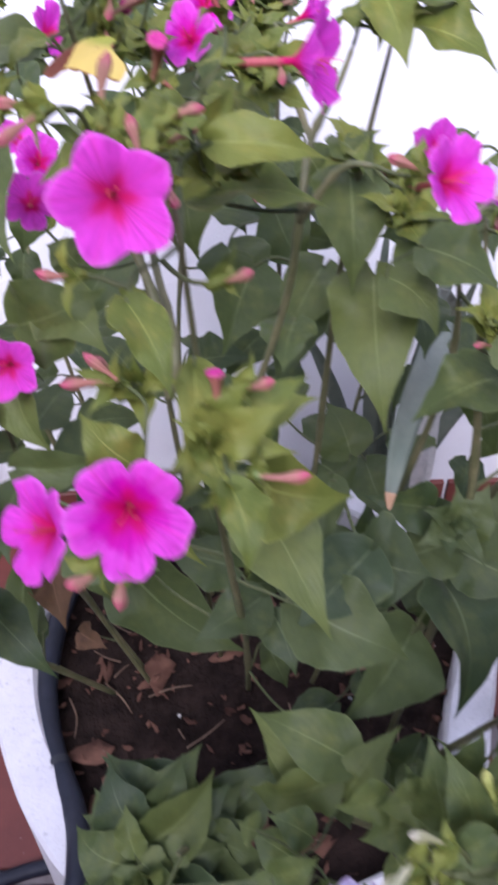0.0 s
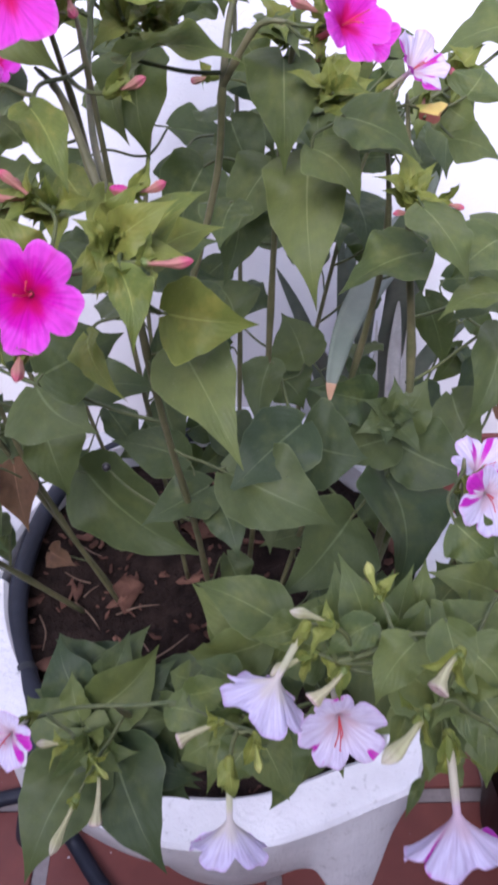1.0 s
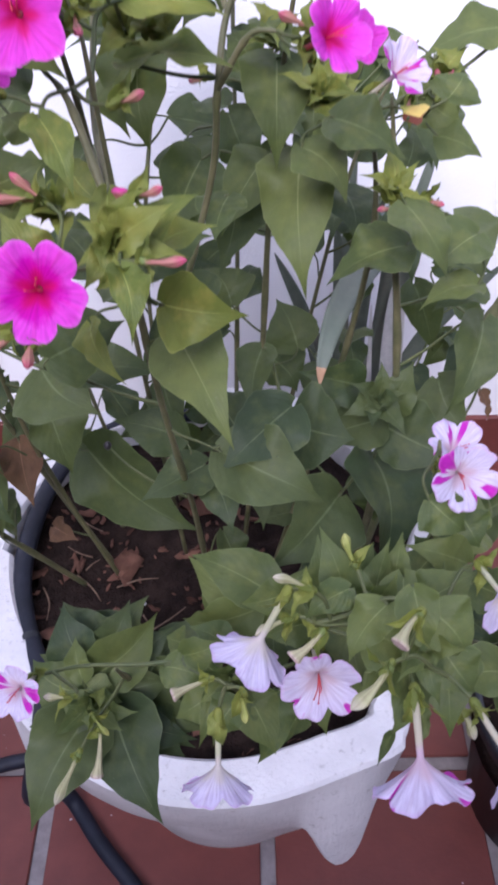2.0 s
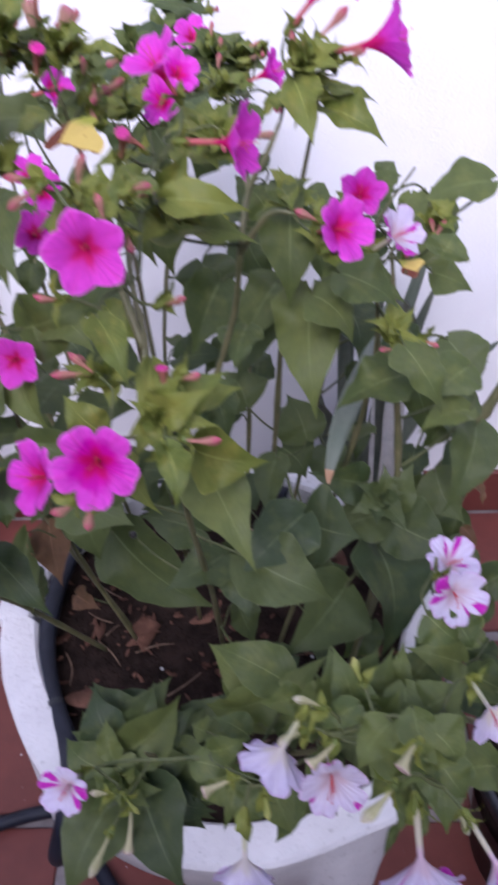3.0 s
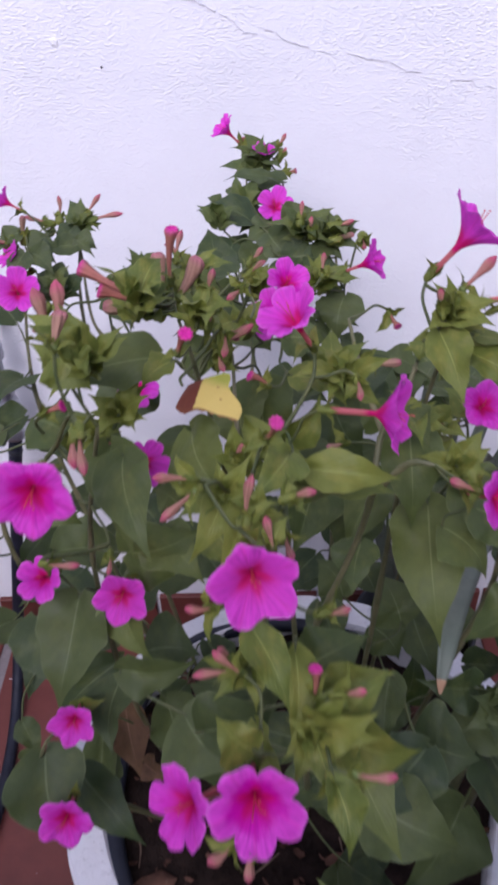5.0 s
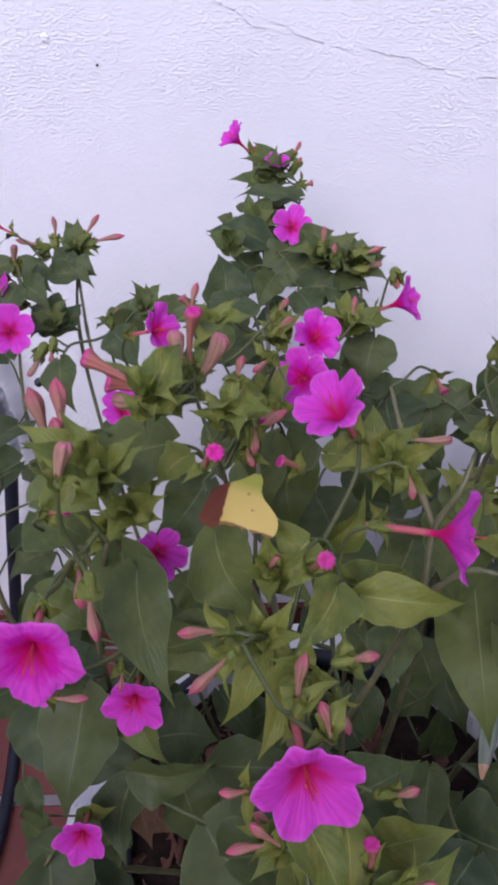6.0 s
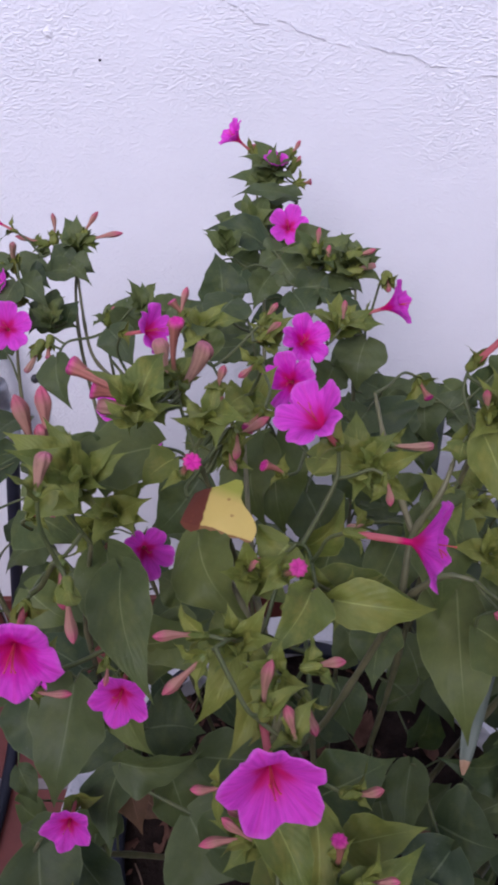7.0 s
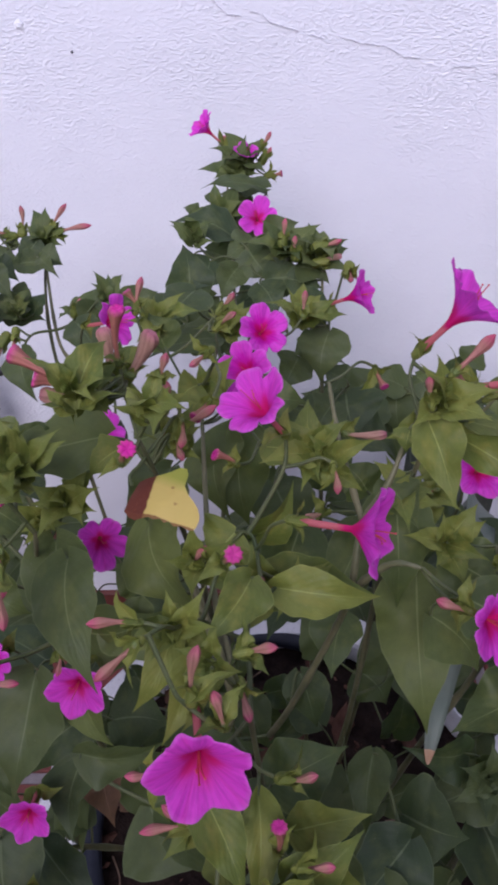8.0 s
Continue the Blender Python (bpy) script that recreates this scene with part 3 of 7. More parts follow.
def torn_leaf_form(mat):
    """A yellowing leaf: torn tip, the brown base folded back."""
    cut = ((0.0, -0.24, 0.42), (0.10, -0.34, 0.50), (0.20, -0.38, 0.54), (0.30, -0.44, 0.50), (0.38, -0.56, 0.45), (0.45, -0.72, 0.46), (0.53, -0.76, 0.40), (0.59, -0.64, 0.44), (0.64, -0.34, 0.38), (0.72, -0.22, 0.44), (0.82, -0.14, 0.40), (0.92, -0.02, 0.42), (0.98, 0.10, 0.38), (1.0, 0.18, 0.30))
    verts, faces, uvs = [], [], []
    for v, lo, hi in cut:
        for k in range(7):
            x = lo + (hi - lo) * k / 6
            z = -0.5 * max(0, 0.32 - v) - 0.18 * x * x - 0.12 * max(0, v - 0.6) + 0.02 * math.sin(14 * v + 5 * x)
            verts.append((x, v, z))
            uvs.append((0.5 + x, v))
    for i in range(len(cut) - 1):
        for k in range(6):
            a = 7 * i + k
            faces.append((a, a + 1, a + 8, a + 7))
    return mesh_of("leaf", verts, faces, [mat], uvs)


LEAVES = {kind: [leaf_form(11 * i + len(kind), mat) for i in range(14 if kind in ("mature", "young", "half") else 2)] for kind, mat in M_LEAF.items()}
LEAVES["yellow"] = [torn_leaf_form(M_LEAF["yellow"])]


def flower_form(seed, mat, shape):
    """A five-lobed limb, pleated and fused into a funnel on a slender tube, one unit across; the axis points along z."""
    rnd = random.Random(seed)
    seg = 70
    flat = [(0.045, -0.95), (0.040, -0.75), (0.037, -0.50), (0.036, -0.40), (0.034, -0.31), (0.065, -0.255), (0.12, -0.20), (0.19, -0.145), (0.28, -0.09), (0.37, -0.043), (0.44, -0.014), (0.48, 0.0), (0.5, -0.006)]
    cup = [(0.045, -1.05), (0.040, -0.85), (0.038, -0.66), (0.042, -0.54), (0.052, -0.46), (0.080, -0.39), (0.12, -0.32), (0.18, -0.24), (0.26, -0.16), (0.35, -0.085), (0.43, -0.03), (0.475, -0.005), (0.5, 0.0)]
    bell = [(0.045, -1.05), (0.040, -0.85), (0.040, -0.62), (0.037, -0.44), (0.036, -0.34), (0.075, -0.285), (0.13, -0.235), (0.21, -0.175), (0.30, -0.112), (0.38, -0.058), (0.45, -0.02), (0.485, -0.004), (0.5, -0.004)]
    prof = {"cup": cup, "bell": bell}.get(shape, flat)
    tv = (0, 0.10, 0.20, 0.29, 0.35, 0.41, 0.48, 0.57, 0.67, 0.79, 0.90, 0.96, 1.0)
    amp = [rnd.uniform(0.94, 1.05) for _ in range(5)]
    tip = [rnd.uniform(-0.075, 0.045) for _ in range(5)]
    dent = [rnd.uniform(0.27, 0.40) for _ in range(5)]
    ph = rnd.uniform(0, 6.3)
    verts, faces, uvs = [], [], []
    for i, ((r, z), v) in enumerate(zip(prof, tv)):
        grow = max(0.0, (v - 0.38) / 0.62)
        for k in range(seg):
            a = 2 * math.pi * k / seg
            q = 5 * k / seg
            lobe = int(q) % 5
            beside = (lobe + (1 if q % 1 > 0.5 else -1)) % 5
            c = abs(((q % 1) - 0.5) * 2)
            cut = 0.5 * (dent[lobe] + dent[beside])
            edge = 1.02 + 0.02 * math.sin(math.pi * c) - 0.03 * math.exp(-(c / 0.22) ** 2) - cut * c ** 3.6
            if shape == "star":
                edge = 1.06 - 0.27 * c ** 1.15
            w = 1 - c * c * 0.5
            edge *= amp[lobe] * w + amp[beside] * (1 - w)
            edge += 0.010 * math.sin(8 * a + ph) + 0.004 * math.sin(19 * a + 2 * ph)
            rr = r * (1 + (edge - 1) * grow ** 1.3)
            pleat = 0.036 * math.cos(2 * math.pi * q) * grow + 0.016 * math.cos(4 * math.pi * q + ph) * grow ** 2
            curl = (tip[lobe] * w + tip[beside] * (1 - w)) * grow ** 3 + 0.018 * math.sin(13 * a + ph) * grow ** 4
            verts.append((rr * math.cos(a), rr * math.sin(a), z - pleat + curl))
            uvs.append((k / seg, v))
    for i in range(len(prof) - 1):
        for k in range(seg):
            a, b = i * seg + k, i * seg + (k + 1) % seg
            faces.append((a, b, b + seg, a + seg))
    # the seam: the last column of faces needs its own texture column
    me = mesh_of("flower", verts, faces, [mat], uvs)
    layer = me.uv_layers[0].data
    for p in me.polygons:
        us = [layer[l].uv[0] for l in p.loop_indices]
        if max(us) - min(us) > 0.5:
            for l in p.loop_indices:
                if layer[l].uv[0] < 0.5:
                    layer[l].uv[0] += 1.0
    return me


FLOWERS = {(shape, color): [flower_form(i + 3, mat, shape) for i in range(4)] for shape in ("open", "cup", "bell", "star") for color, mat in M_PETAL.items()}
FLOWERS["star", "magenta"] = [flower_form(i + 3, M_ROSE, "star") for i in range(4)]


def joined(meshes, name, mats):
    verts, faces = [], []
    for me in meshes:
        s = len(verts)
        verts += [tuple(v.co) for v in me.vertices]
        faces += [tuple(s + i for i in p.vertices) for p in me.polygons]
    return mesh_of(name, verts, faces, mats)


def stamen_form(seed):
    rnd = random.Random(seed)
    bits = []
    for _ in range(3):
        a, l = rnd.uniform(0, 6.3), rnd.uniform(-0.06, 0.16)
        x, y = 0.07 * math.cos(a), 0.07 * math.sin(a) - 0.03
        me, _, _ = tube_mesh("filament", [(0, 0, -0.3), (x * 0.5, y * 0.5, -0.05), (x, y - 0.02, l)], [0.009, 0.008, 0.006], M_STAMEN, 4)
        bits.append(me)
        bits.append(lathe_mesh("anther", [(0.002, 0), (0.011, 0.006), (0.012, 0.015), (0.002, 0.024)], M_STAMEN, 6))
        for v in bits[-1].vertices:
            v.co += Vector((x, y - 0.02, l - 0.01))
    return joined(bits, "stamen", [M_STAMEN])


STAMENS = [stamen_form(i) for i in range(3)]


def calyx_form():
    verts, faces, uvs = [], [], []
    n = 20
    for i, (r, z) in enumerate(((0.02, -0.04), (0.055, -0.01), (0.066, 0.04), (0.060, 0.11), (0.072, 0.20))):
        for k in range(n):
            a = 2 * math.pi * k / n
            c = abs(((5 * k / n) % 1) - 0.5) * 2
            lift = (0.12 * (1 - c) - 0.06) if i == 4 else 0
            verts.append((r * math.cos(a), r * math.sin(a), z + lift))
            uvs.append((k / n, i / 4))
    for i in range(4):
        for k in range(n):
            a, b = i * n + k, i * n + (k + 1) % n
            faces.append((a, b, b + n, a + n))
    return mesh_of("calyx", verts, faces, [M_LEAF["young"]], uvs)


CALYX = calyx_form()


def involucre_form(seed):
    """The green cup at the foot of a bud or tube: swollen below, five pointed teeth above; one unit long."""
    rnd = random.Random(seed)
    verts, faces, uvs = [], [], []
    n, fat = 25, rnd.uniform(0.85, 1.2)
    for i, (r, z) in enumerate(((0.05, -0.06), (0.14, 0.0), (0.195, 0.14), (0.20, 0.30), (0.18, 0.46), (0.18, 0.60), (0.24, 0.80))):
        for k in range(n):
            a = 2 * math.pi * k / n
            c = abs(((5 * k / n) % 1) - 0.5) * 2
            lift = (0.34 * (1 - c) - 0.14) if i == 6 else (0.10 * (1 - c) - 0.05) if i == 5 else 0.0
            rr = r * fat * (1 + 0.07 * math.cos(5 * a) * (i > 1))
            verts.append((rr * math.cos(a), rr * math.sin(a), z + lift))
            uvs.append((k / n, i / 6))
    for i in range(6):
        for k in range(n):
            a, b = i * n + k, i * n + (k + 1) % n
            faces.append((a, b, b + n, a + n))
    faces.append(tuple(reversed(range(n))))
    return mesh_of("involucre", verts, faces, [M_LEAF["young"]], uvs)


INVOLUCRES = [involucre_form(i) for i in range(5)]


def bud_form(seed, mat, kind):
    """A ribbed, pointed bud on its slender tube; an opening one ends in a crimped knob."""
    rnd = random.Random(seed)
    opening = kind in ("magenta", "streak")
    prof = [(0.03, 0), (0.056, 0.02), (0.064, 0.07), (0.050, 0.13), (0.033, 0.19), (0.031, 0.32), (0.035, 0.44), (0.047, 0.56), (0.064, 0.67), (0.074, 0.76), (0.069, 0.84), (0.050, 0.91), (0.028, 0.96), (0.005, 1.0)]
    ribs, deep = 5, 0.13
    if opening:
        prof = prof[:6] + [(0.040, 0.5), (0.050, 0.68), (0.064, 0.80), (0.086, 0.88), (0.102, 0.94), (0.098, 0.98), (0.070, 1.0), (0.040, 0.985), (0.008, 0.965)]
        ribs, deep = 10, 0.13
    if kind == "faded":
        prof = prof[:5] + [(0.042, 0.3), (0.052, 0.45), (0.063, 0.6), (0.074, 0.73), (0.080, 0.83), (0.074, 0.90), (0.060, 0.95), (0.040, 0.985), (0.010, 0.975)]
        ribs, deep = 7, 0.17
    seg = 30
    bend, lean, turn = rnd.uniform(-0.20, 0.20), rnd.uniform(-0.12, 0.12), rnd.uniform(0.5, 1.6)
    verts, faces, uvs = [], [], []
    for i, (r, z) in enumerate(prof):
        rise = min(1.0, max(0.0, (z - 0.3) / 0.3))
        for k in range(seg):
            a = 2 * math.pi * k / seg
            rr = r * (1 + deep * rise * math.cos(ribs * (a + turn * z)))
            verts.append((rr * math.cos(a) + bend * z * (1 - z), rr * math.sin(a) + lean * z * (1 - z), z))
            uvs.append((k / seg, i / (len(prof) - 1)))
    for i in range(len(prof) - 1):
        for k in range(seg):
            a, b = i * seg + k, i * seg + (k + 1) % seg
            faces.append((a, b, b + seg, a + seg))
    faces.append(tuple(reversed(range(seg))))
    faces.append(tuple(range((len(prof) - 1) * seg, len(prof) * seg)))
    return mesh_of("bud", verts, faces, [mat], uvs)


BUDS = {kind: [bud_form(7 * i + 1, mat, kind) for i in range(6)] for kind, mat in M_BUD.items()}


# ---- the plants: stems first ----
pink_plant = thing("four_oclock_plant", (0.19, 0.72, 0.43), "bushy green plant with magenta trumpet flowers in the white planter", "flowering plant", "plants in the planter")
back_plant = thing("four_oclock_plant", (0.19, 0.83, 0.43), "tall thin-stemmed magenta-flowered plant reaching towards the wall", "flowering plant", "plants in the planter")
white_plant = thing("four_oclock_plant", (0.29, 0.55, 0.43), "low green plant with white and magenta-streaked trumpet flowers", "flowering plant", "plants in the planter")
INVERSE = {p.name: Matrix.Translation(-Vector(p.location)) for p in (pink_plant, back_plant, white_plant)}
SAMPLES = []
pick = random.Random(21)


def under(plant, name, me, m=None, label=""):
    """Hangs a mesh, given in the place's own axes, under a plant."""
    ob = new(name, me)
    ob.parent = plant
    ob.matrix_local = INVERSE[plant.name] @ (m if m is not None else Matrix.Identity(4))
    return tagged(ob, label)


def stem(plant, pts, r0, r1, knots=4):
    n = len(pts)
    rad = [r0 + (r1 - r0) * (i / (n - 1)) ** 0.8 for i in range(n)]
    rad[-1] = 0.0009
    me, fine, radii = tube_mesh("stem", pts, rad, M_STEM, 8, knots)
    under(plant, "stem", me)
    SAMPLES.extend((plant, p.copy(), r) for p, r in zip(fine, radii))


def nearest(p, among=None):
    """The closest place on a stem, rather below than above."""
    best, found = 9.0, None
    for plant, q, r in SAMPLES:
        if among and plant not in among:
            continue
        d = (q - p).length + 0.7 * max(0.0, q.z - p.z)
        if d < best:
            best, found = d, (plant, q, r)
    return found


def stalk(p, away, among=None, thick=0.0009):
    """Joins p to the nearest stem; away: the way in which the stalk leaves p."""
    plant, q, r = nearest(p, among)
    gap = (q - p).length
    if gap > 0.003:
        # it leaves along the blade or tube, sags a little and meets the stem from above
        out = p.lerp(q, 0.25) + away * min(0.16 * gap, 0.010)
        low = p.lerp(q, 0.68) + away * min(0.07 * gap, 0.006) - Vector((0, 0, 0.04 * gap))
        w = thick * (1.0 if gap < 0.05 else 1.3 if gap < 0.12 else 1.7)
        me, fine, rad = tube_mesh("stalk", [p, out, low, q], [thick, w, w * 1.1, w * 1.25], M_STALK, 6)
        under(plant, "stalk", me)
        if gap > 0.03:
            SAMPLES.extend((plant, f.copy(), w) for f in fine[3:])
    return plant


GROWN = []


def grow(plant, pts, r0, r1, start, end, pairs, size, kind="mature"):
    stem(plant, pts, r0, r1)
    GROWN.append((pts, start, end, pairs, size, kind))


grow(pink_plant, [(0.21, 0.70, 0.42), (0.21, 0.60, 0.68), (0.20, 0.53, 0.90), (0.19, 0.51, 1.11)], 0.0031, 0.0019, 0.35, 0.8, 3, 0.055)
grow(pink_plant, [(0.25, 0.74, 0.42), (0.27, 0.71, 0.72), (0.28, 0.69, 0.98), (0.30, 0.68, 1.135)], 0.0031, 0.0019, 0.3, 0.75, 4, 0.065)
grow(pink_plant, [(0.10, 0.71, 0.42), (0.05, 0.68, 0.70), (0.05, 0.65, 0.94), (0.09, 0.59, 1.12)], 0.0028, 0.0017, 0.35, 0.85, 5, 0.065)
grow(pink_plant, [(0.28, 0.70, 0.42), (0.33, 0.68, 0.72), (0.35, 0.65, 0.92), (0.34, 0.66, 1.02)], 0.0031, 0.0020, 0.35, 0.9, 5, 0.06)
grow(pink_plant, [(0.18, 0.74, 0.42), (0.16, 0.71, 0.78), (0.155, 0.66, 1.00), (0.14, 0.62, 1.15)], 0.0028, 0.0017, 0.4, 0.85, 5, 0.065)
grow(pink_plant, [(0.06, 0.70, 0.42), (0.01, 0.64, 0.60), (-0.01, 0.57, 0.76), (0.02, 0.55, 0.87)], 0.0033, 0.0019, 0.45, 0.95, 3, 0.06)
grow(pink_plant, [(0.09, 0.73, 0.42), (0.00, 0.75, 0.66), (-0.05, 0.74, 0.86), (-0.04, 0.75, 1.0)], 0.0033, 0.0019, 0.4, 0.95, 5, 0.065)
grow(back_plant, [(0.17, 0.82, 0.42), (0.15, 0.88, 0.74), (0.17, 0.98, 0.94), (0.165, 1.10, 1.06)], 0.0028, 0.0015, 0.35, 0.9, 6, 0.06)
grow(back_plant, [(0.12, 0.80, 0.42), (0.04, 0.88, 0.74), (-0.01, 0.98, 0.95), (-0.005, 1.03, 1.05)], 0.0027, 0.0014, 0.35, 0.8, 4, 0.055)
grow(back_plant, [(0.24, 0.82, 0.42), (0.25, 0.86, 0.78), (0.25, 0.91, 0.98), (0.25, 0.945, 1.055)], 0.0027, 0.0015, 0.3, 0.9, 6, 0.065)
grow(back_plant, [(0.28, 0.80, 0.42), (0.33, 0.85, 0.72), (0.37, 0.87, 0.90), (0.41, 0.87, 0.985)], 0.0027, 0.0015, 0.3, 0.95, 6, 0.06)
grow(back_plant, [(0.10, 0.78, 0.42), (0.02, 0.82, 0.72), (-0.04, 0.87, 0.92), (-0.04, 0.91, 1.04)], 0.0033, 0.0017, 0.35, 0.9, 5, 0.06)
grow(white_plant, [(0.29, 0.56, 0.42), (0.31, 0.47, 0.62), (0.30, 0.39, 0.80), (0.29, 0.35, 0.90)], 0.0033, 0.0019, 0.55, 0.95, 3, 0.05, "half")
grow(white_plant, [(0.34, 0.58, 0.42), (0.39, 0.52, 0.68), (0.38, 0.47, 0.82), (0.37, 0.47, 0.90)], 0.0033, 0.0019, 0.5, 0.95, 3, 0.05, "half")
grow(white_plant, [(0.18, 0.55, 0.42), (0.17, 0.48, 0.58), (0.165, 0.44, 0.68), (0.165, 0.42, 0.73)], 0.0033, 0.0019, 0.6, 0.95, 2, 0.05)
grow(white_plant, [(0.35, 0.62, 0.42), (0.38, 0.63, 0.75), (0.36, 0.63, 0.95), (0.35, 0.64, 1.03)], 0.004, 0.002, 0.5, 0.9, 2, 0.05)
grow(white_plant, [(0.37, 0.60, 0.42), (0.44, 0.50, 0.62), (0.44, 0.40, 0.76), (0.42, 0.35, 0.86)], 0.004, 0.002, 0.5, 0.95, 4, 0.055, "half")
grow(pink_plant, [(0.173, 0.571, 0.965), (0.178, 0.583, 0.992), (0.164, 0.647, 1.017), (0.157, 0.745, 1.063)], 0.003, 0.0018, 0.3, 0.9, 0, 0.05)
grow(pink_plant, [(0.177, 0.582, 0.991), (0.155, 0.623, 1.035), (0.140, 0.632, 1.051)], 0.003, 0.0016, 0.3, 0.9, 0, 0.05)
grow(pink_plant, [(0.197, 0.645, 0.811), (0.212, 0.624, 0.891), (0.238, 0.620, 0.989), (0.244, 0.607, 1.048), (0.250, 0.625, 1.081), (0.263, 0.633, 1.105), (0.271, 0.646, 1.119)], 0.0025, 0.0017, 0.3, 0.9, 0, 0.05)
grow(pink_plant, [(0.244, 0.607, 1.048), (0.262, 0.601, 1.078), (0.277, 0.595, 1.082)], 0.002, 0.0014, 0.3, 0.9, 0, 0.05)
grow(pink_plant, [(0.250, 0.627, 1.083), (0.241, 0.669, 1.099), (0.237, 0.709, 1.112)], 0.0018, 0.0012, 0.3, 0.9, 0, 0.05)
grow(white_plant, [(0.385, 0.715, 0.42), (0.423, 0.750, 0.56), (0.440, 0.757, 0.642), (0.452, 0.744, 0.697), (0.478, 0.739, 0.768), (0.504, 0.747, 0.834), (0.530, 0.760, 0.905)], 0.0072, 0.0050, 0.3, 0.9, 0, 0.05)
grow(back_plant, [(0.035, 0.919, 0.961), (0.009, 0.945, 0.976), (-0.003, 0.991, 1.018), (-0.006, 1.012, 1.042)], 0.0018, 0.0012, 0.3, 0.9, 0, 0.05)


def frame_of(origin, along, face, sx, sy, sz):
    y = Vector(along).normalized()
    z = Vector(face)
    z = (z - y * z.dot(y))
    z = z.normalized() if z.length > 1e-4 else y.orthogonal().normalized()
    x = y.cross(z)
    m = Matrix((x * sx, y * sy, z * sz)).transposed().to_4x4()
    m.translation = origin
    return m


def leaf(base, tip, width, face, kind, joined_to=None):
    b, t = Vector(base), Vector(tip)
    length = (t - b).length
    m = frame_of(b, t - b, face, width, length, length)
    plant = stalk(b, (b - t).normalized(), joined_to)
    return under(plant, "leaf", pick.choice(LEAVES[kind]), m, {"yellow": "yellowed leaf with a brown base", "dry": "curled dry brown leaf"}.get(kind, ""))


def bloom(at, axis, size, shape, color):
    among = (pink_plant, back_plant) if color == "magenta" else (white_plant,)
    z = Vector(axis).normalized()
    turn = z.to_track_quat("Z", "Y").to_matrix().to_4x4() @ Matrix.Rotation(pick.uniform(0, 6.3), 4, "Z")
    foot = Vector(at) - z * size * (1.03 if shape in ("cup", "bell") else 0.93)
    plant = stalk(foot, -z, among)
    bracts(foot, z, 2, 0.016)
    involucre(plant, foot, z, 0.0075)
    ob = under(plant, "flower", pick.choice(FLOWERS[shape, color]), Matrix.Translation(at) @ turn @ Matrix.Diagonal((size, size, size, 1)))
    hang("stamen", pick.choice(STAMENS), ob)
    hang("calyx", CALYX, ob, Matrix.Translation((0, 0, -1.05 if shape in ("cup", "bell") else -0.95)))
    return ob


def involucre(plant, p, axis, size, stout=1.0):
    turn = axis.to_track_quat("Z", "Y").to_matrix().to_4x4() @ Matrix.Rotation(pick.uniform(0, 6.3), 4, "Z")
    size *= pick.uniform(0.85, 1.2)
    under(plant, "involucre", pick.choice(INVOLUCRES), Matrix.Translation(p - axis * size * 0.2) @ turn @ Matrix.Diagonal((size * stout, size * stout, size, 1)))


def bracts(p, axis, count, size):
    a = Vector(axis).normalized()
    s = a.orthogonal().normalized()
    for i in range(count):
        d = (Matrix.Rotation(i * 6.283 / count + pick.uniform(-0.6, 0.6), 3, a) @ s) * pick.uniform(0.5, 1.0) + a * pick.uniform(0.2, 0.9)
        l = size * pick.uniform(0.7, 1.3)
        m = frame_of(p, d, a + Vector((0, -0.2, 0.4)), l * pick.uniform(0.4, 0.6), l, l)
        under(nearest(p)[0], "bract", pick.choice(LEAVES["young"]), m)


def bud(base, tip, width, kind):
    b, t = Vector(base), Vector(tip)
    d = t - b
    length = max(d.length, 0.016)
    d.normalize()
    among = (white_plant,) if kind in ("cream", "streak", "green") else (pink_plant, back_plant)
    plant = stalk(b, -d, among)
    bracts(b, d, 2, 0.014)
    involucre(plant, b, d, *((0.0165, 1.35) if plant == back_plant else (0.0090, 1.0)))
    w = (0.020 + 0.45 * length) * width
    turn = d.to_track_quat("Z", "Y").to_matrix().to_4x4() @ Matrix.Rotation(pick.uniform(0, 6.3), 4, "Z")
    return under(plant, "bud", pick.choice(BUDS[kind]), Matrix.Translation(b) @ turn @ Matrix.Diagonal((w, w, length, 1)))


def rosette(at, axis, count, size, kind="young"):
    """Small bracts round a shoot's end."""
    a = Vector(axis).normalized()
    s = a.orthogonal().normalized()
    p = Vector(at)
    stalk(p, -a)
    for i in range(count + 3):
        inner = i >= count
        turn = Matrix.Rotation(i * 2.4 + pick.uniform(-0.35, 0.35), 3, a)
        d = (turn @ s) * (pick.uniform(0.15, 0.5) if inner else pick.uniform(0.6, 1.1)) + a * pick.uniform(0.25, 1.1)
        l = size * (pick.uniform(0.4, 0.65) if inner else pick.uniform(0.55, 1.25))
        b = p + d.normalized() * 0.003 - a * pick.uniform(0, 0.014)
        m = frame_of(b, d, a + Vector((pick.uniform(-0.3, 0.3), -0.3, 0.5)), l * (pick.uniform(0.44, 0.72) if kind == "young" else pick.uniform(0.55, 0.80)), l, l)
        under(nearest(b)[0], "young_leaf", pick.choice(LEAVES[kind]), m)


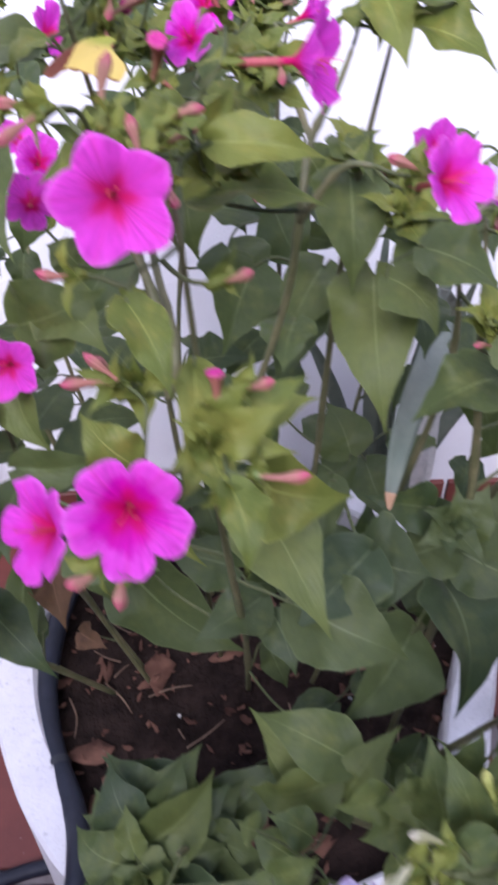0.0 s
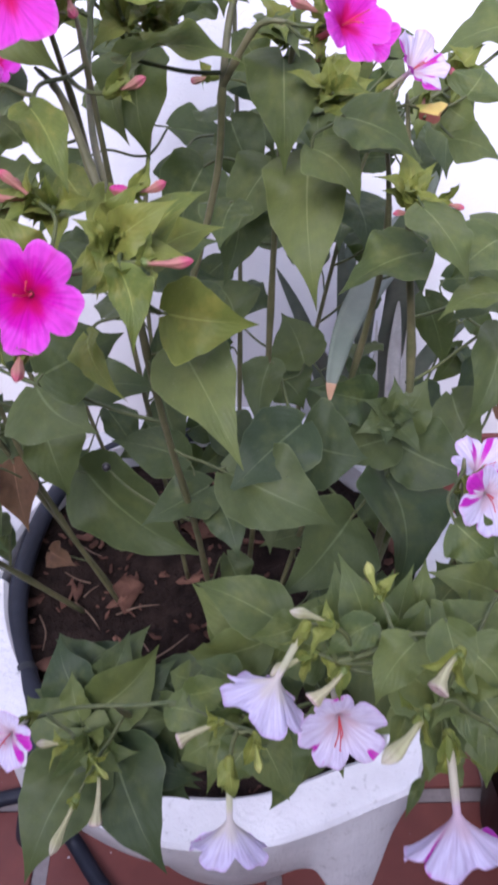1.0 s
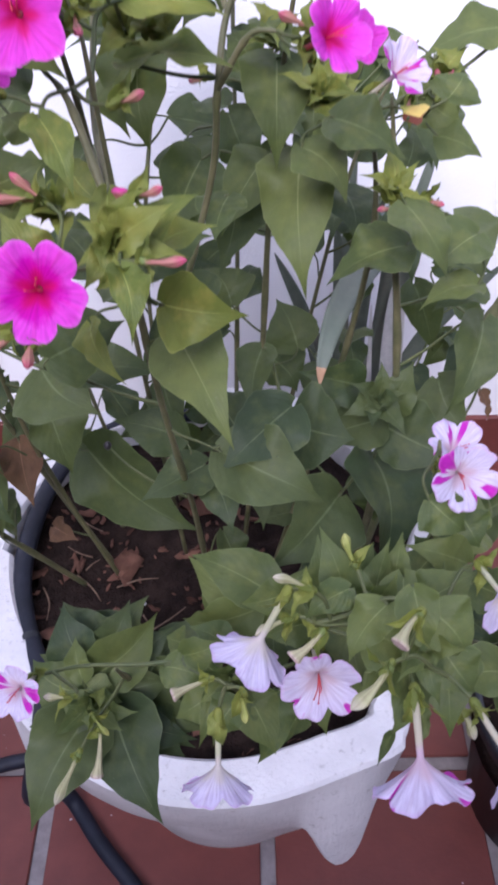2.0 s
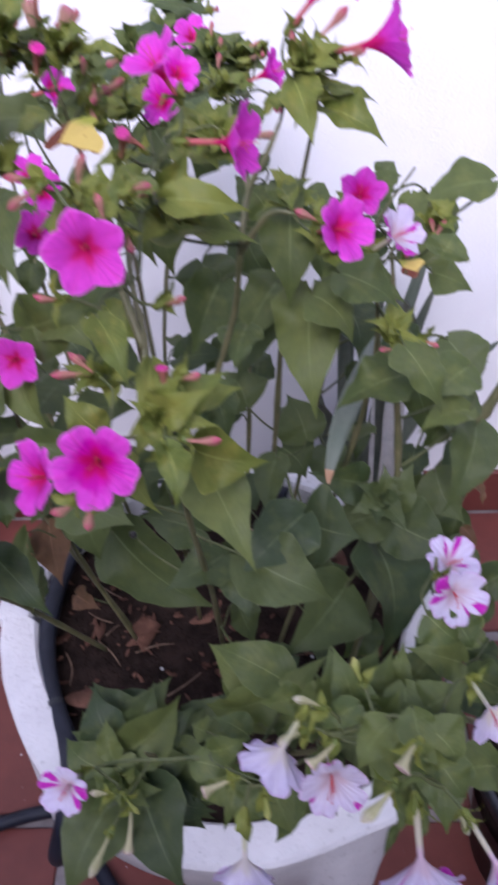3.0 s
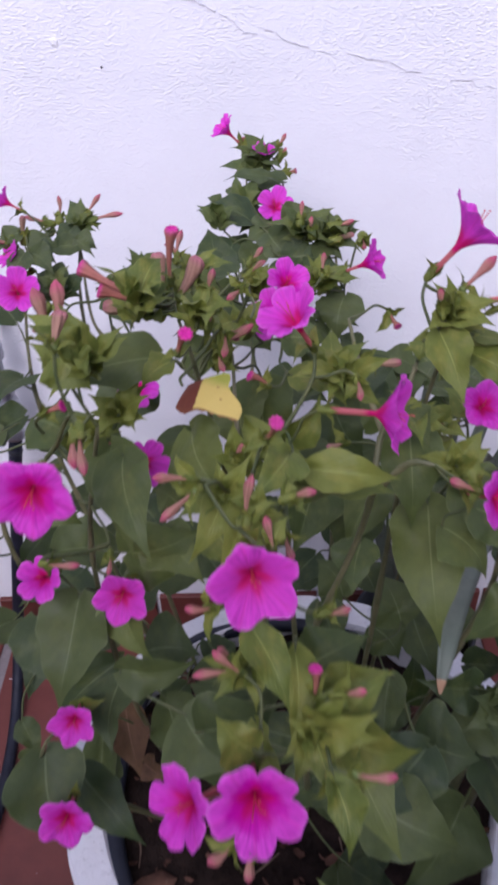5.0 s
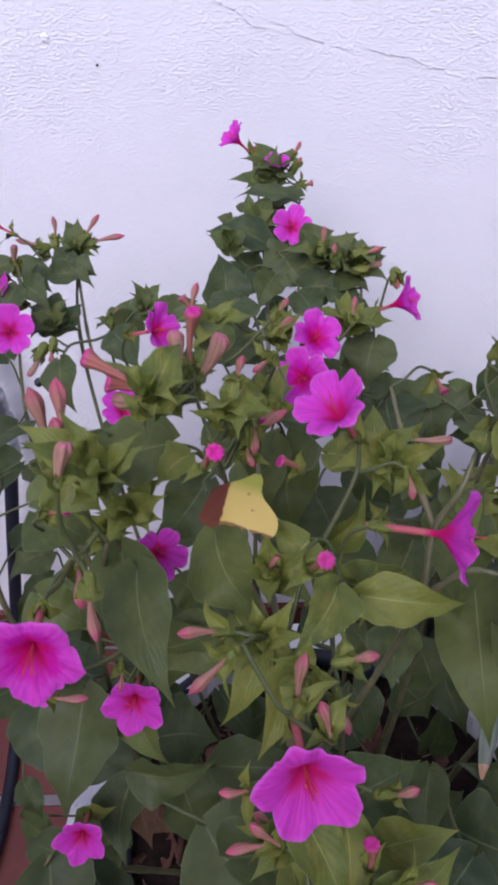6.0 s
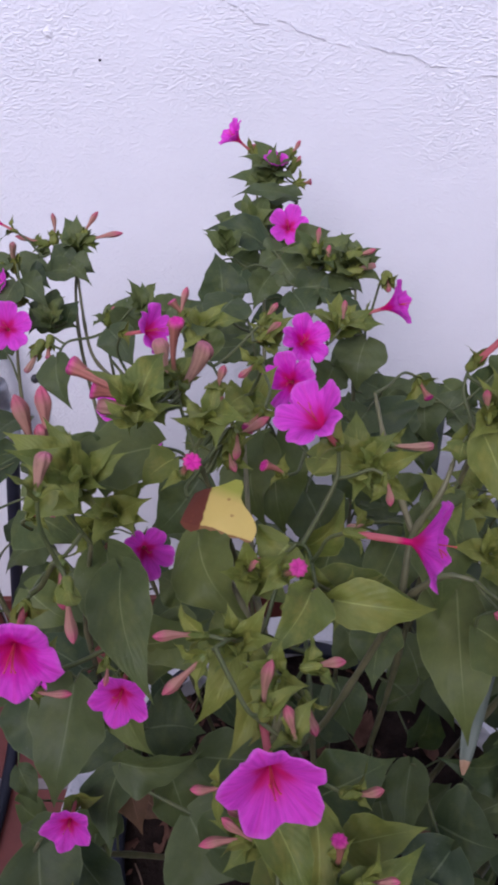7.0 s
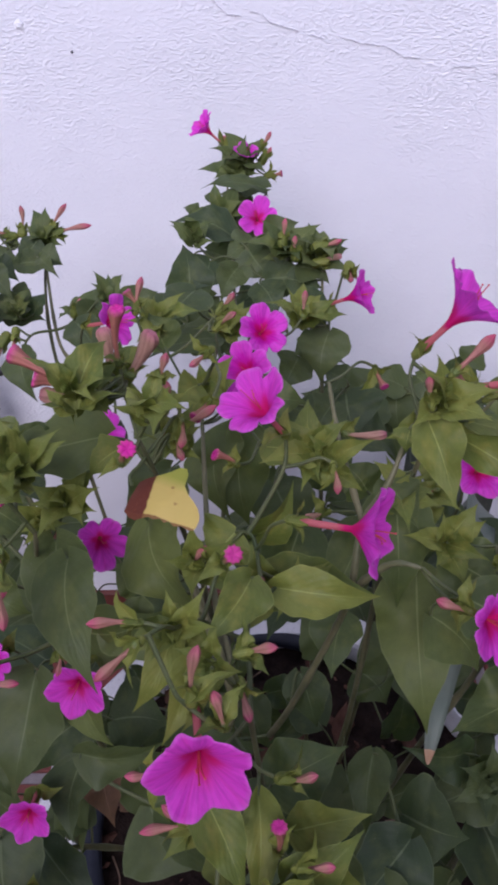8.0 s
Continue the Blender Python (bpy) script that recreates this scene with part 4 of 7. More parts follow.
# leaves of the plants; kind follows age, and partly height to darken shaded low ones
leaf((0.273, 0.477, 0.709), (0.212, 0.505, 0.742), 0.054, (-0.019, -0.660, 0.751), "half")
leaf((0.270, 0.448, 0.737), (0.307, 0.478, 0.770), 0.032, (-0.309, -0.322, 0.895), "half")
leaf((0.193, 0.482, 0.626), (0.236, 0.510, 0.656), 0.049, (-0.448, -0.513, 0.732), "mature")
leaf((0.157, 0.475, 0.619), (0.096, 0.518, 0.654), 0.065, (0.415, -0.753, 0.510), "mature")
leaf((0.158, 0.467, 0.625), (0.205, 0.495, 0.655), 0.052, (0.079, -0.500, 0.862), "mature")
leaf((0.142, 0.461, 0.618), (0.086, 0.467, 0.627), 0.055, (-0.429, -0.590, 0.684), "mature")
leaf((0.163, 0.446, 0.616), (0.224, 0.450, 0.618), 0.054, (0.236, -0.594, 0.769), "mature")
leaf((0.143, 0.440, 0.609), (0.121, 0.412, 0.608), 0.056, (0.258, -0.762, 0.594), "mature")
leaf((0.174, 0.436, 0.619), (0.204, 0.405, 0.613), 0.052, (-0.257, -0.780, 0.570), "mature")
leaf((0.314, 0.343, 0.904), (0.341, 0.331, 0.889), 0.033, (0.029, -0.304, 0.952), "half")
leaf((0.234, 0.416, 0.731), (0.208, 0.427, 0.745), 0.031, (0.113, -0.395, 0.912), "half")
leaf((0.234, 0.396, 0.739), (0.208, 0.385, 0.727), 0.030, (-0.094, -0.414, 0.906), "half")
leaf((0.251, 0.355, 0.813), (0.236, 0.341, 0.797), 0.024, (-0.382, -0.654, 0.653), "half")
leaf((0.339, 0.344, 0.920), (0.356, 0.328, 0.902), 0.032, (0.197, -0.421, 0.885), "half")
leaf((0.358, 0.429, 0.895), (0.379, 0.417, 0.881), 0.030, (-0.067, -0.819, 0.571), "half")
leaf((0.179, 0.789, 1.007), (0.183, 0.736, 0.954), 0.060, (-0.229, -0.736, 0.637), "half")
leaf((0.298, 0.673, 0.975), (0.298, 0.588, 0.919), 0.057, (-0.189, -0.368, 0.911), "half")
leaf((0.364, 0.602, 0.948), (0.311, 0.585, 0.930), 0.048, (-0.256, -0.316, 0.914), "half")
leaf((0.365, 0.606, 0.740), (0.365, 0.514, 0.705), 0.088, (0.398, -0.770, 0.498), "mature")
leaf((0.314, 0.661, 1.006), (0.361, 0.624, 0.998), 0.047, (-0.107, -0.580, 0.808), "half")
leaf((0.209, 0.496, 1.011), (0.245, 0.497, 1.026), 0.025, (-0.440, -0.561, 0.701), "young")
leaf((0.217, 0.485, 0.987), (0.259, 0.473, 0.989), 0.040, (0.423, -0.736, 0.528), "young")
leaf((0.220, 0.512, 0.943), (0.251, 0.446, 0.920), 0.043, (0.124, -0.799, 0.588), "half")
leaf((0.241, 0.528, 0.832), (0.312, 0.498, 0.816), 0.062, (0.098, -0.320, 0.942), "mature")
leaf((0.289, 0.550, 0.854), (0.240, 0.505, 0.837), 0.052, (-0.289, -0.818, 0.498), "mature")
leaf((0.205, 0.606, 0.769), (0.147, 0.617, 0.779), 0.042, (-0.385, -0.508, 0.771), "mature")
leaf((0.100, 0.696, 0.661), (0.211, 0.624, 0.618), 0.096, (-0.450, -0.731, 0.514), "mature")
leaf((0.223, 0.590, 0.753), (0.171, 0.557, 0.749), 0.044, (0.020, -0.306, 0.952), "mature")
leaf((0.231, 0.581, 0.744), (0.245, 0.538, 0.729), 0.037, (-0.065, -0.643, 0.763), "mature")
leaf((0.329, 0.557, 0.748), (0.277, 0.492, 0.741), 0.070, (0.168, -0.808, 0.565), "mature")
leaf((0.349, 0.635, 0.798), (0.300, 0.628, 0.819), 0.039, (0.107, -0.774, 0.624), "mature")
leaf((0.369, 0.622, 0.785), (0.391, 0.633, 0.824), 0.039, (0.125, -0.281, 0.952), "mature")
leaf((0.368, 0.622, 0.770), (0.310, 0.602, 0.765), 0.051, (-0.407, -0.493, 0.769), "mature")
leaf((0.373, 0.618, 0.767), (0.433, 0.592, 0.754), 0.062, (0.135, -0.784, 0.606), "mature")
leaf((0.276, 0.463, 0.753), (0.215, 0.496, 0.758), 0.042, (-0.187, -0.258, 0.948), "half")
leaf((0.264, 0.456, 0.747), (0.209, 0.462, 0.725), 0.037, (0.495, -0.703, 0.511), "half")
leaf((0.148, 0.472, 0.650), (0.105, 0.512, 0.676), 0.055, (0.212, -0.281, 0.936), "mature")
leaf((0.150, 0.475, 0.653), (0.174, 0.515, 0.678), 0.040, (-0.244, -0.488, 0.838), "mature")
leaf((0.155, 0.468, 0.647), (0.196, 0.485, 0.677), 0.044, (-0.428, -0.598, 0.678), "mature")
leaf((0.137, 0.465, 0.644), (0.087, 0.475, 0.654), 0.050, (0.202, -0.509, 0.837), "mature")
leaf((0.159, 0.450, 0.628), (0.225, 0.424, 0.617), 0.052, (0.305, -0.785, 0.540), "mature")
leaf((0.151, 0.430, 0.651), (0.191, 0.351, 0.629), 0.067, (-0.124, -0.338, 0.933), "mature")
leaf((0.134, 0.427, 0.648), (0.098, 0.348, 0.626), 0.062, (0.112, -0.607, 0.786), "mature")
leaf((0.159, 0.462, 0.641), (0.208, 0.466, 0.658), 0.039, (-0.067, -0.267, 0.961), "mature")
leaf((0.139, 0.454, 0.647), (0.153, 0.490, 0.668), 0.041, (0.098, -0.849, 0.519), "mature")
leaf((0.115, 0.462, 0.641), (0.095, 0.493, 0.657), 0.037, (0.332, -0.652, 0.682), "mature")
leaf((0.178, 0.460, 0.653), (0.222, 0.443, 0.649), 0.036, (-0.053, -0.754, 0.654), "mature")
leaf((0.308, 0.375, 0.878), (0.294, 0.397, 0.914), 0.027, (-0.040, -0.690, 0.723), "half")
leaf((0.338, 0.400, 0.846), (0.345, 0.426, 0.872), 0.022, (-0.373, -0.455, 0.808), "half")
leaf((0.353, 0.424, 0.814), (0.383, 0.449, 0.838), 0.035, (-0.346, -0.366, 0.864), "half")
leaf((0.347, 0.375, 0.877), (0.376, 0.386, 0.889), 0.031, (-0.407, -0.358, 0.840), "half")
leaf((0.332, 0.332, 0.891), (0.324, 0.306, 0.880), 0.023, (0.334, -0.549, 0.766), "half")
leaf((0.256, 0.390, 0.752), (0.274, 0.357, 0.734), 0.035, (0.244, -0.716, 0.654), "half")
leaf((0.295, 0.409, 0.743), (0.308, 0.374, 0.722), 0.032, (0.271, -0.606, 0.748), "half")
leaf((0.246, 0.383, 0.773), (0.234, 0.353, 0.757), 0.021, (-0.221, -0.273, 0.936), "half")
leaf((0.299, 0.402, 0.848), (0.271, 0.398, 0.844), 0.025, (-0.087, -0.658, 0.748), "half")
leaf((0.310, 0.418, 0.836), (0.333, 0.434, 0.851), 0.026, (0.386, -0.614, 0.688), "half")
leaf((0.291, 0.400, 0.818), (0.266, 0.394, 0.812), 0.023, (0.200, -0.765, 0.613), "half")
leaf((0.220, 0.377, 0.824), (0.244, 0.383, 0.830), 0.022, (0.372, -0.680, 0.631), "half")
leaf((0.346, 0.332, 0.905), (0.360, 0.318, 0.891), 0.027, (-0.365, -0.255, 0.896), "half")
leaf((0.339, 0.339, 0.898), (0.350, 0.318, 0.891), 0.020, (-0.272, -0.279, 0.921), "half")
leaf((0.210, 0.373, 0.819), (0.234, 0.366, 0.813), 0.022, (0.474, -0.449, 0.757), "half")
leaf((0.375, 0.444, 0.820), (0.362, 0.455, 0.831), 0.024, (-0.453, -0.739, 0.498), "half")
leaf((0.390, 0.457, 0.846), (0.401, 0.443, 0.832), 0.035, (-0.282, -0.622, 0.730), "half")
leaf((0.275, 0.748, 0.938), (0.240, 0.688, 0.906), 0.045, (0.127, -0.276, 0.953), "half")
leaf((0.205, 0.814, 0.919), (0.220, 0.758, 0.892), 0.061, (-0.139, -0.786, 0.603), "mature")
leaf((0.411, 0.670, 0.930), (0.433, 0.636, 0.897), 0.047, (0.087, -0.794, 0.602), "mature")
leaf((0.430, 0.645, 0.891), (0.395, 0.622, 0.883), 0.038, (-0.381, -0.499, 0.778), "mature")
leaf((0.246, 0.716, 0.821), (0.223, 0.740, 0.845), 0.051, (0.226, -0.812, 0.539), "mature")
leaf((0.307, 0.736, 0.757), (0.287, 0.770, 0.790), 0.056, (-0.027, -0.443, 0.896), "mature")
leaf((0.335, 0.732, 0.922), (0.344, 0.684, 0.902), 0.051, (0.297, -0.627, 0.720), "mature")
leaf((0.282, 0.745, 0.737), (0.308, 0.722, 0.714), 0.057, (0.409, -0.715, 0.567), "mature")
leaf((0.121, 0.630, 0.821), (0.194, 0.629, 0.820), 0.044, (0.233, -0.389, 0.891), "mature")
leaf((0.088, 0.642, 0.776), (0.106, 0.612, 0.719), 0.053, (0.398, -0.536, 0.744), "mature")
leaf((0.171, 0.511, 0.956), (0.190, 0.472, 0.945), 0.021, (-0.383, -0.772, 0.507), "young")
leaf((0.142, 0.649, 0.981), (0.167, 0.631, 0.963), 0.030, (0.051, -0.777, 0.627), "young")
leaf((0.339, 0.752, 0.997), (0.323, 0.768, 1.013), 0.024, (0.158, -0.813, 0.560), "young")
leaf((0.323, 0.746, 0.992), (0.303, 0.755, 1.001), 0.022, (0.313, -0.715, 0.625), "young")
leaf((0.385, 0.701, 1.003), (0.411, 0.688, 0.990), 0.031, (-0.455, -0.688, 0.566), "half")
leaf((0.393, 0.682, 0.985), (0.424, 0.671, 0.974), 0.031, (-0.024, -0.539, 0.842), "half")
leaf((0.203, 0.566, 1.107), (0.252, 0.563, 1.101), 0.023, (-0.103, -0.773, 0.626), "young")
leaf((0.281, 0.691, 1.034), (0.280, 0.636, 0.988), 0.049, (0.006, -0.290, 0.957), "half")
leaf((0.270, 0.676, 1.062), (0.288, 0.650, 1.048), 0.030, (0.057, -0.293, 0.954), "half")
leaf((0.312, 0.617, 1.026), (0.352, 0.595, 1.014), 0.043, (-0.378, -0.244, 0.893), "half")
leaf((0.356, 0.584, 0.987), (0.381, 0.547, 0.960), 0.045, (0.403, -0.505, 0.763), "half")
leaf((0.089, 0.613, 1.087), (0.105, 0.556, 1.053), 0.035, (0.047, -0.554, 0.831), "half")
leaf((0.081, 0.635, 0.972), (0.136, 0.631, 0.997), 0.056, (0.424, -0.756, 0.498), "half")
leaf((0.173, 0.480, 1.086), (0.189, 0.449, 1.067), 0.021, (0.172, -0.543, 0.822), "young")
leaf((0.208, 0.465, 1.031), (0.237, 0.479, 1.054), 0.024, (-0.176, -0.422, 0.889), "young")
leaf((0.193, 0.500, 1.041), (0.190, 0.461, 1.012), 0.018, (0.252, -0.789, 0.560), "young")
leaf((0.207, 0.430, 1.045), (0.213, 0.402, 1.029), 0.017, (0.232, -0.594, 0.770), "young")
leaf((0.171, 0.449, 1.037), (0.155, 0.454, 1.058), 0.024, (0.013, -0.488, 0.873), "young")
leaf((0.075, 0.622, 0.945), (0.098, 0.582, 0.915), 0.038, (-0.404, -0.465, 0.788), "half")
leaf((0.040, 0.630, 0.928), (0.027, 0.564, 0.885), 0.058, (-0.099, -0.330, 0.939), "mature")
leaf((0.024, 0.576, 0.778), (0.079, 0.528, 0.753), 0.044, (-0.233, -0.356, 0.905), "mature")
leaf((0.014, 0.556, 0.846), (0.034, 0.504, 0.803), 0.060, (0.255, -0.480, 0.839), "mature")
leaf((0.224, 0.751, 0.937), (0.203, 0.692, 0.902), 0.058, (0.394, -0.780, 0.487), "half")
leaf((0.250, 0.750, 0.906), (0.238, 0.692, 0.871), 0.050, (0.123, -0.500, 0.857), "mature")
leaf((0.119, 0.562, 0.880), (0.161, 0.528, 0.871), 0.063, (0.211, -0.626, 0.750), "mature")
leaf((0.278, 0.632, 1.148), (0.288, 0.597, 1.123), 0.025, (-0.410, -0.698, 0.587), "young")
leaf((0.298, 0.641, 1.128), (0.334, 0.615, 1.118), 0.026, (0.137, -0.667, 0.727), "young")
leaf((0.300, 0.640, 1.140), (0.331, 0.634, 1.133), 0.011, (-0.009, -0.555, 0.832), "half")
leaf((0.271, 0.637, 1.138), (0.268, 0.630, 1.130), 0.017, (-0.407, -0.361, 0.839), "young")
leaf((0.357, 0.767, 1.012), (0.379, 0.777, 1.022), 0.026, (-0.141, -0.388, 0.911), "half")
leaf((0.264, 0.700, 1.029), (0.247, 0.712, 1.043), 0.032, (-0.398, -0.262, 0.879), "half")
leaf((0.381, 0.626, 1.033), (0.391, 0.637, 1.045), 0.034, (0.107, -0.271, 0.957), "half")
leaf((0.078, 0.589, 1.165), (0.094, 0.578, 1.153), 0.031, (-0.237, -0.382, 0.893), "young")
leaf((0.134, 0.648, 1.125), (0.161, 0.653, 1.130), 0.027, (-0.302, -0.714, 0.632), "half")
leaf((0.184, 0.603, 1.103), (0.170, 0.593, 1.092), 0.034, (-0.375, -0.743, 0.554), "young")
leaf((0.038, 0.647, 1.082), (0.069, 0.634, 1.066), 0.042, (0.399, -0.250, 0.882), "half")
leaf((0.203, 1.059, 1.071), (0.141, 1.060, 1.075), 0.022, (-0.105, -0.416, 0.903), "mature")
leaf((0.195, 0.725, 1.089), (0.225, 0.723, 1.086), 0.031, (-0.013, -0.564, 0.826), "half")
leaf((0.229, 0.730, 1.064), (0.211, 0.715, 1.047), 0.037, (-0.112, -0.486, 0.867), "half")
leaf((0.034, 0.624, 1.041), (0.062, 0.610, 1.025), 0.034, (0.039, -0.764, 0.644), "half")
leaf((0.120, 0.647, 1.004), (0.102, 0.655, 1.014), 0.031, (-0.034, -0.292, 0.956), "half")
leaf((0.166, 0.794, 0.997), (0.172, 0.735, 0.962), 0.058, (-0.446, -0.724, 0.526), "half")
leaf((0.193, 0.617, 1.084), (0.214, 0.628, 1.111), 0.022, (0.327, -0.792, 0.516), "young")
leaf((0.194, 0.600, 1.066), (0.258, 0.589, 1.066), 0.034, (-0.213, -0.340, 0.916), "young")
leaf((0.192, 0.558, 1.124), (0.172, 0.527, 1.120), 0.023, (0.135, -0.746, 0.652), "young")
leaf((0.136, 0.628, 1.084), (0.165, 0.583, 1.063), 0.047, (-0.418, -0.651, 0.633), "half")
leaf((0.100, 0.595, 1.094), (0.120, 0.534, 1.071), 0.034, (-0.172, -0.375, 0.911), "half")
leaf((0.171, 0.523, 1.116), (0.159, 0.490, 1.110), 0.021, (0.449, -0.349, 0.823), "young")
leaf((0.159, 0.537, 1.117), (0.143, 0.508, 1.100), 0.017, (0.377, -0.278, 0.884), "young")
leaf((0.114, 0.659, 1.118), (0.053, 0.648, 1.109), 0.042, (0.10, -0.50, 0.86), "half")
leaf((0.133, 0.949, 1.020), (0.128, 0.984, 1.057), 0.043, (0.133, -0.580, 0.804), "mature")
leaf((0.172, 1.006, 1.050), (0.116, 1.016, 1.064), 0.038, (-0.125, -0.354, 0.927), "mature")
leaf((0.041, 0.901, 1.030), (0.062, 0.872, 1.012), 0.035, (-0.091, -0.754, 0.650), "mature")
leaf((0.001, 0.868, 1.026), (0.014, 0.833, 1.001), 0.032, (-0.213, -0.588, 0.780), "mature")
leaf((0.338, 0.963, 0.902), (0.300, 0.970, 0.909), 0.037, (0.138, -0.529, 0.837), "mature")
leaf((0.269, 0.877, 0.966), (0.278, 0.844, 0.943), 0.064, (-0.046, -0.769, 0.637), "mature")
leaf((0.249, 0.847, 1.052), (0.242, 0.821, 1.023), 0.041, (-0.086, -0.687, 0.721), "mature")
leaf((0.332, 0.967, 0.895), (0.334, 0.933, 0.860), 0.041, (-0.310, -0.521, 0.795), "mature")
leaf((0.199, 0.533, 0.977), (0.240, 0.547, 0.992), 0.040, (-0.281, -0.420, 0.863), "half")
leaf((0.072, 0.590, 0.897), (0.128, 0.595, 0.899), 0.033, (0.190, -0.783, 0.592), "mature")
leaf((0.137, 0.529, 0.917), (0.185, 0.529, 0.945), 0.050, (0.157, -0.675, 0.721), "mature")
leaf((0.270, 0.605, 0.861), (0.262, 0.558, 0.839), 0.030, (-0.033, -0.507, 0.861), "mature")
leaf((0.205, 0.514, 0.926), (0.244, 0.513, 0.953), 0.048, (0.267, -0.317, 0.910), "mature")
leaf((0.295, 0.589, 0.798), (0.339, 0.568, 0.803), 0.073, (0.268, -0.731, 0.627), "mature")
leaf((-0.005, 0.653, 0.879), (0.030, 0.600, 0.855), 0.062, (0.067, -0.683, 0.727), "mature")
leaf((0.068, 0.597, 0.875), (0.064, 0.549, 0.853), 0.039, (-0.435, -0.487, 0.757), "mature")
leaf((0.199, 0.685, 1.084), (0.231, 0.678, 1.076), 0.026, (-0.148, -0.356, 0.923), "young")
leaf((0.224, 0.670, 1.097), (0.231, 0.648, 1.087), 0.022, (0.034, -0.815, 0.578), "young")
leaf((0.126, 0.640, 1.127), (0.108, 0.630, 1.117), 0.024, (-0.400, -0.280, 0.872), "young")
leaf((0.187, 0.979, 1.050), (0.207, 0.962, 1.031), 0.048, (-0.432, -0.709, 0.557), "mature")
leaf((0.202, 0.953, 1.036), (0.242, 0.957, 1.039), 0.035, (-0.328, -0.769, 0.549), "mature")
leaf((0.230, 0.943, 1.053), (0.257, 0.934, 1.042), 0.034, (0.309, -0.249, 0.918), "mature")
leaf((-0.026, 0.988, 1.038), (0.015, 0.988, 1.037), 0.025, (0.182, -0.637, 0.749), "mature")
leaf((-0.031, 0.939, 1.015), (0.004, 0.936, 1.011), 0.030, (0.405, -0.528, 0.747), "mature")
leaf((0.056, 0.921, 1.037), (0.085, 0.928, 1.043), 0.029, (-0.329, -0.426, 0.843), "mature")
leaf((0.149, 0.851, 1.089), (0.130, 0.817, 1.083), 0.039, (-0.133, -0.716, 0.685), "mature")
leaf((0.169, 0.833, 1.040), (0.186, 0.816, 1.020), 0.046, (-0.171, -0.642, 0.747), "mature")
leaf((0.136, 0.757, 1.106), (0.126, 0.772, 1.122), 0.030, (-0.294, -0.480, 0.826), "half")
leaf((0.160, 0.709, 1.112), (0.148, 0.694, 1.111), 0.023, (0.384, -0.493, 0.781), "young")
leaf((0.056, 0.669, 1.101), (0.037, 0.677, 1.111), 0.030, (-0.430, -0.411, 0.804), "half")
leaf((0.080, 0.654, 1.114), (0.062, 0.662, 1.124), 0.029, (-0.440, -0.530, 0.725), "half")
leaf((0.396, 0.961, 0.933), (0.410, 0.972, 0.946), 0.033, (0.374, -0.429, 0.822), "mature")
leaf((0.294, 0.618, 1.008), (0.322, 0.596, 0.982), 0.047, (0.401, -0.377, 0.835), "half")
leaf((0.248, 0.653, 0.958), (0.238, 0.614, 0.946), 0.035, (-0.223, -0.771, 0.596), "half")
leaf((0.082, 0.635, 0.857), (0.124, 0.633, 0.853), 0.055, (-0.027, -0.459, 0.888), "mature")
leaf((0.220, 0.649, 0.896), (0.231, 0.621, 0.865), 0.034, (-0.262, -0.661, 0.703), "mature")
leaf((0.101, 0.640, 0.979), (0.136, 0.607, 0.972), 0.042, (0.282, -0.651, 0.705), "half")
leaf((0.136, 0.606, 1.134), (0.170, 0.593, 1.130), 0.026, (0.131, -0.317, 0.939), "yellow")
leaf((0.032, 0.697, 0.673), (0.050, 0.641, 0.641), 0.045, (0.129, -0.545, 0.829), "dry")
leaf((0.482, 0.708, 0.724), (0.488, 0.687, 0.704), 0.015, (0.437, -0.767, 0.470), "dry")
leaf((0.462, 0.660, 0.704), (0.476, 0.646, 0.690), 0.015, (-0.277, -0.379, 0.883), "dry")
leaf((0.023, 0.743, 0.482), (0.057, 0.718, 0.486), 0.031, (0.200, -0.802, 0.563), "dry")
leaf((0.357, 0.618, 1.025), (0.367, 0.629, 1.030), 0.0145, (-0.55, -0.66, 0.50), "yellow")
leaf((0.179, 1.081, 1.058), (0.207, 1.079, 1.055), 0.025, (0.064, -0.316, 0.946), "mature")
leaf((0.188, 1.079, 1.055), (0.157, 1.080, 1.058), 0.026, (-0.279, -0.729, 0.625), "mature")
leaf((0.182, 1.042, 1.045), (0.158, 1.018, 1.035), 0.033, (0.219, -0.615, 0.758), "mature")
leaf((0.192, 1.001, 1.044), (0.164, 0.981, 1.038), 0.034, (0.327, -0.245, 0.913), "mature")
leaf((0.197, 0.986, 1.043), (0.225, 0.966, 1.034), 0.035, (0.427, -0.395, 0.813), "mature")
leaf((0.203, 0.999, 1.056), (0.233, 1.006, 1.063), 0.027, (0.014, -0.834, 0.552), "mature")
leaf((0.177, 0.969, 1.039), (0.162, 0.939, 1.023), 0.030, (0.338, -0.609, 0.718), "mature")
leaf((0.197, 0.941, 1.038), (0.210, 0.913, 1.022), 0.035, (-0.015, -0.491, 0.871), "mature")
leaf((0.221, 0.936, 1.046), (0.250, 0.931, 1.040), 0.030, (0.462, -0.483, 0.744), "mature")
leaf((0.228, 0.900, 1.052), (0.259, 0.883, 1.046), 0.033, (0.385, -0.258, 0.886), "mature")
leaf((0.236, 0.865, 1.042), (0.261, 0.839, 1.028), 0.035, (-0.394, -0.615, 0.683), "mature")
leaf((0.152, 0.972, 1.044), (0.137, 0.946, 1.031), 0.036, (0.384, -0.372, 0.845), "mature")
leaf((0.145, 1.016, 1.048), (0.122, 1.023, 1.056), 0.025, (0.475, -0.682, 0.556), "mature")
leaf((0.137, 1.038, 1.057), (0.125, 1.042, 1.063), 0.019, (0.053, -0.298, 0.953), "mature")
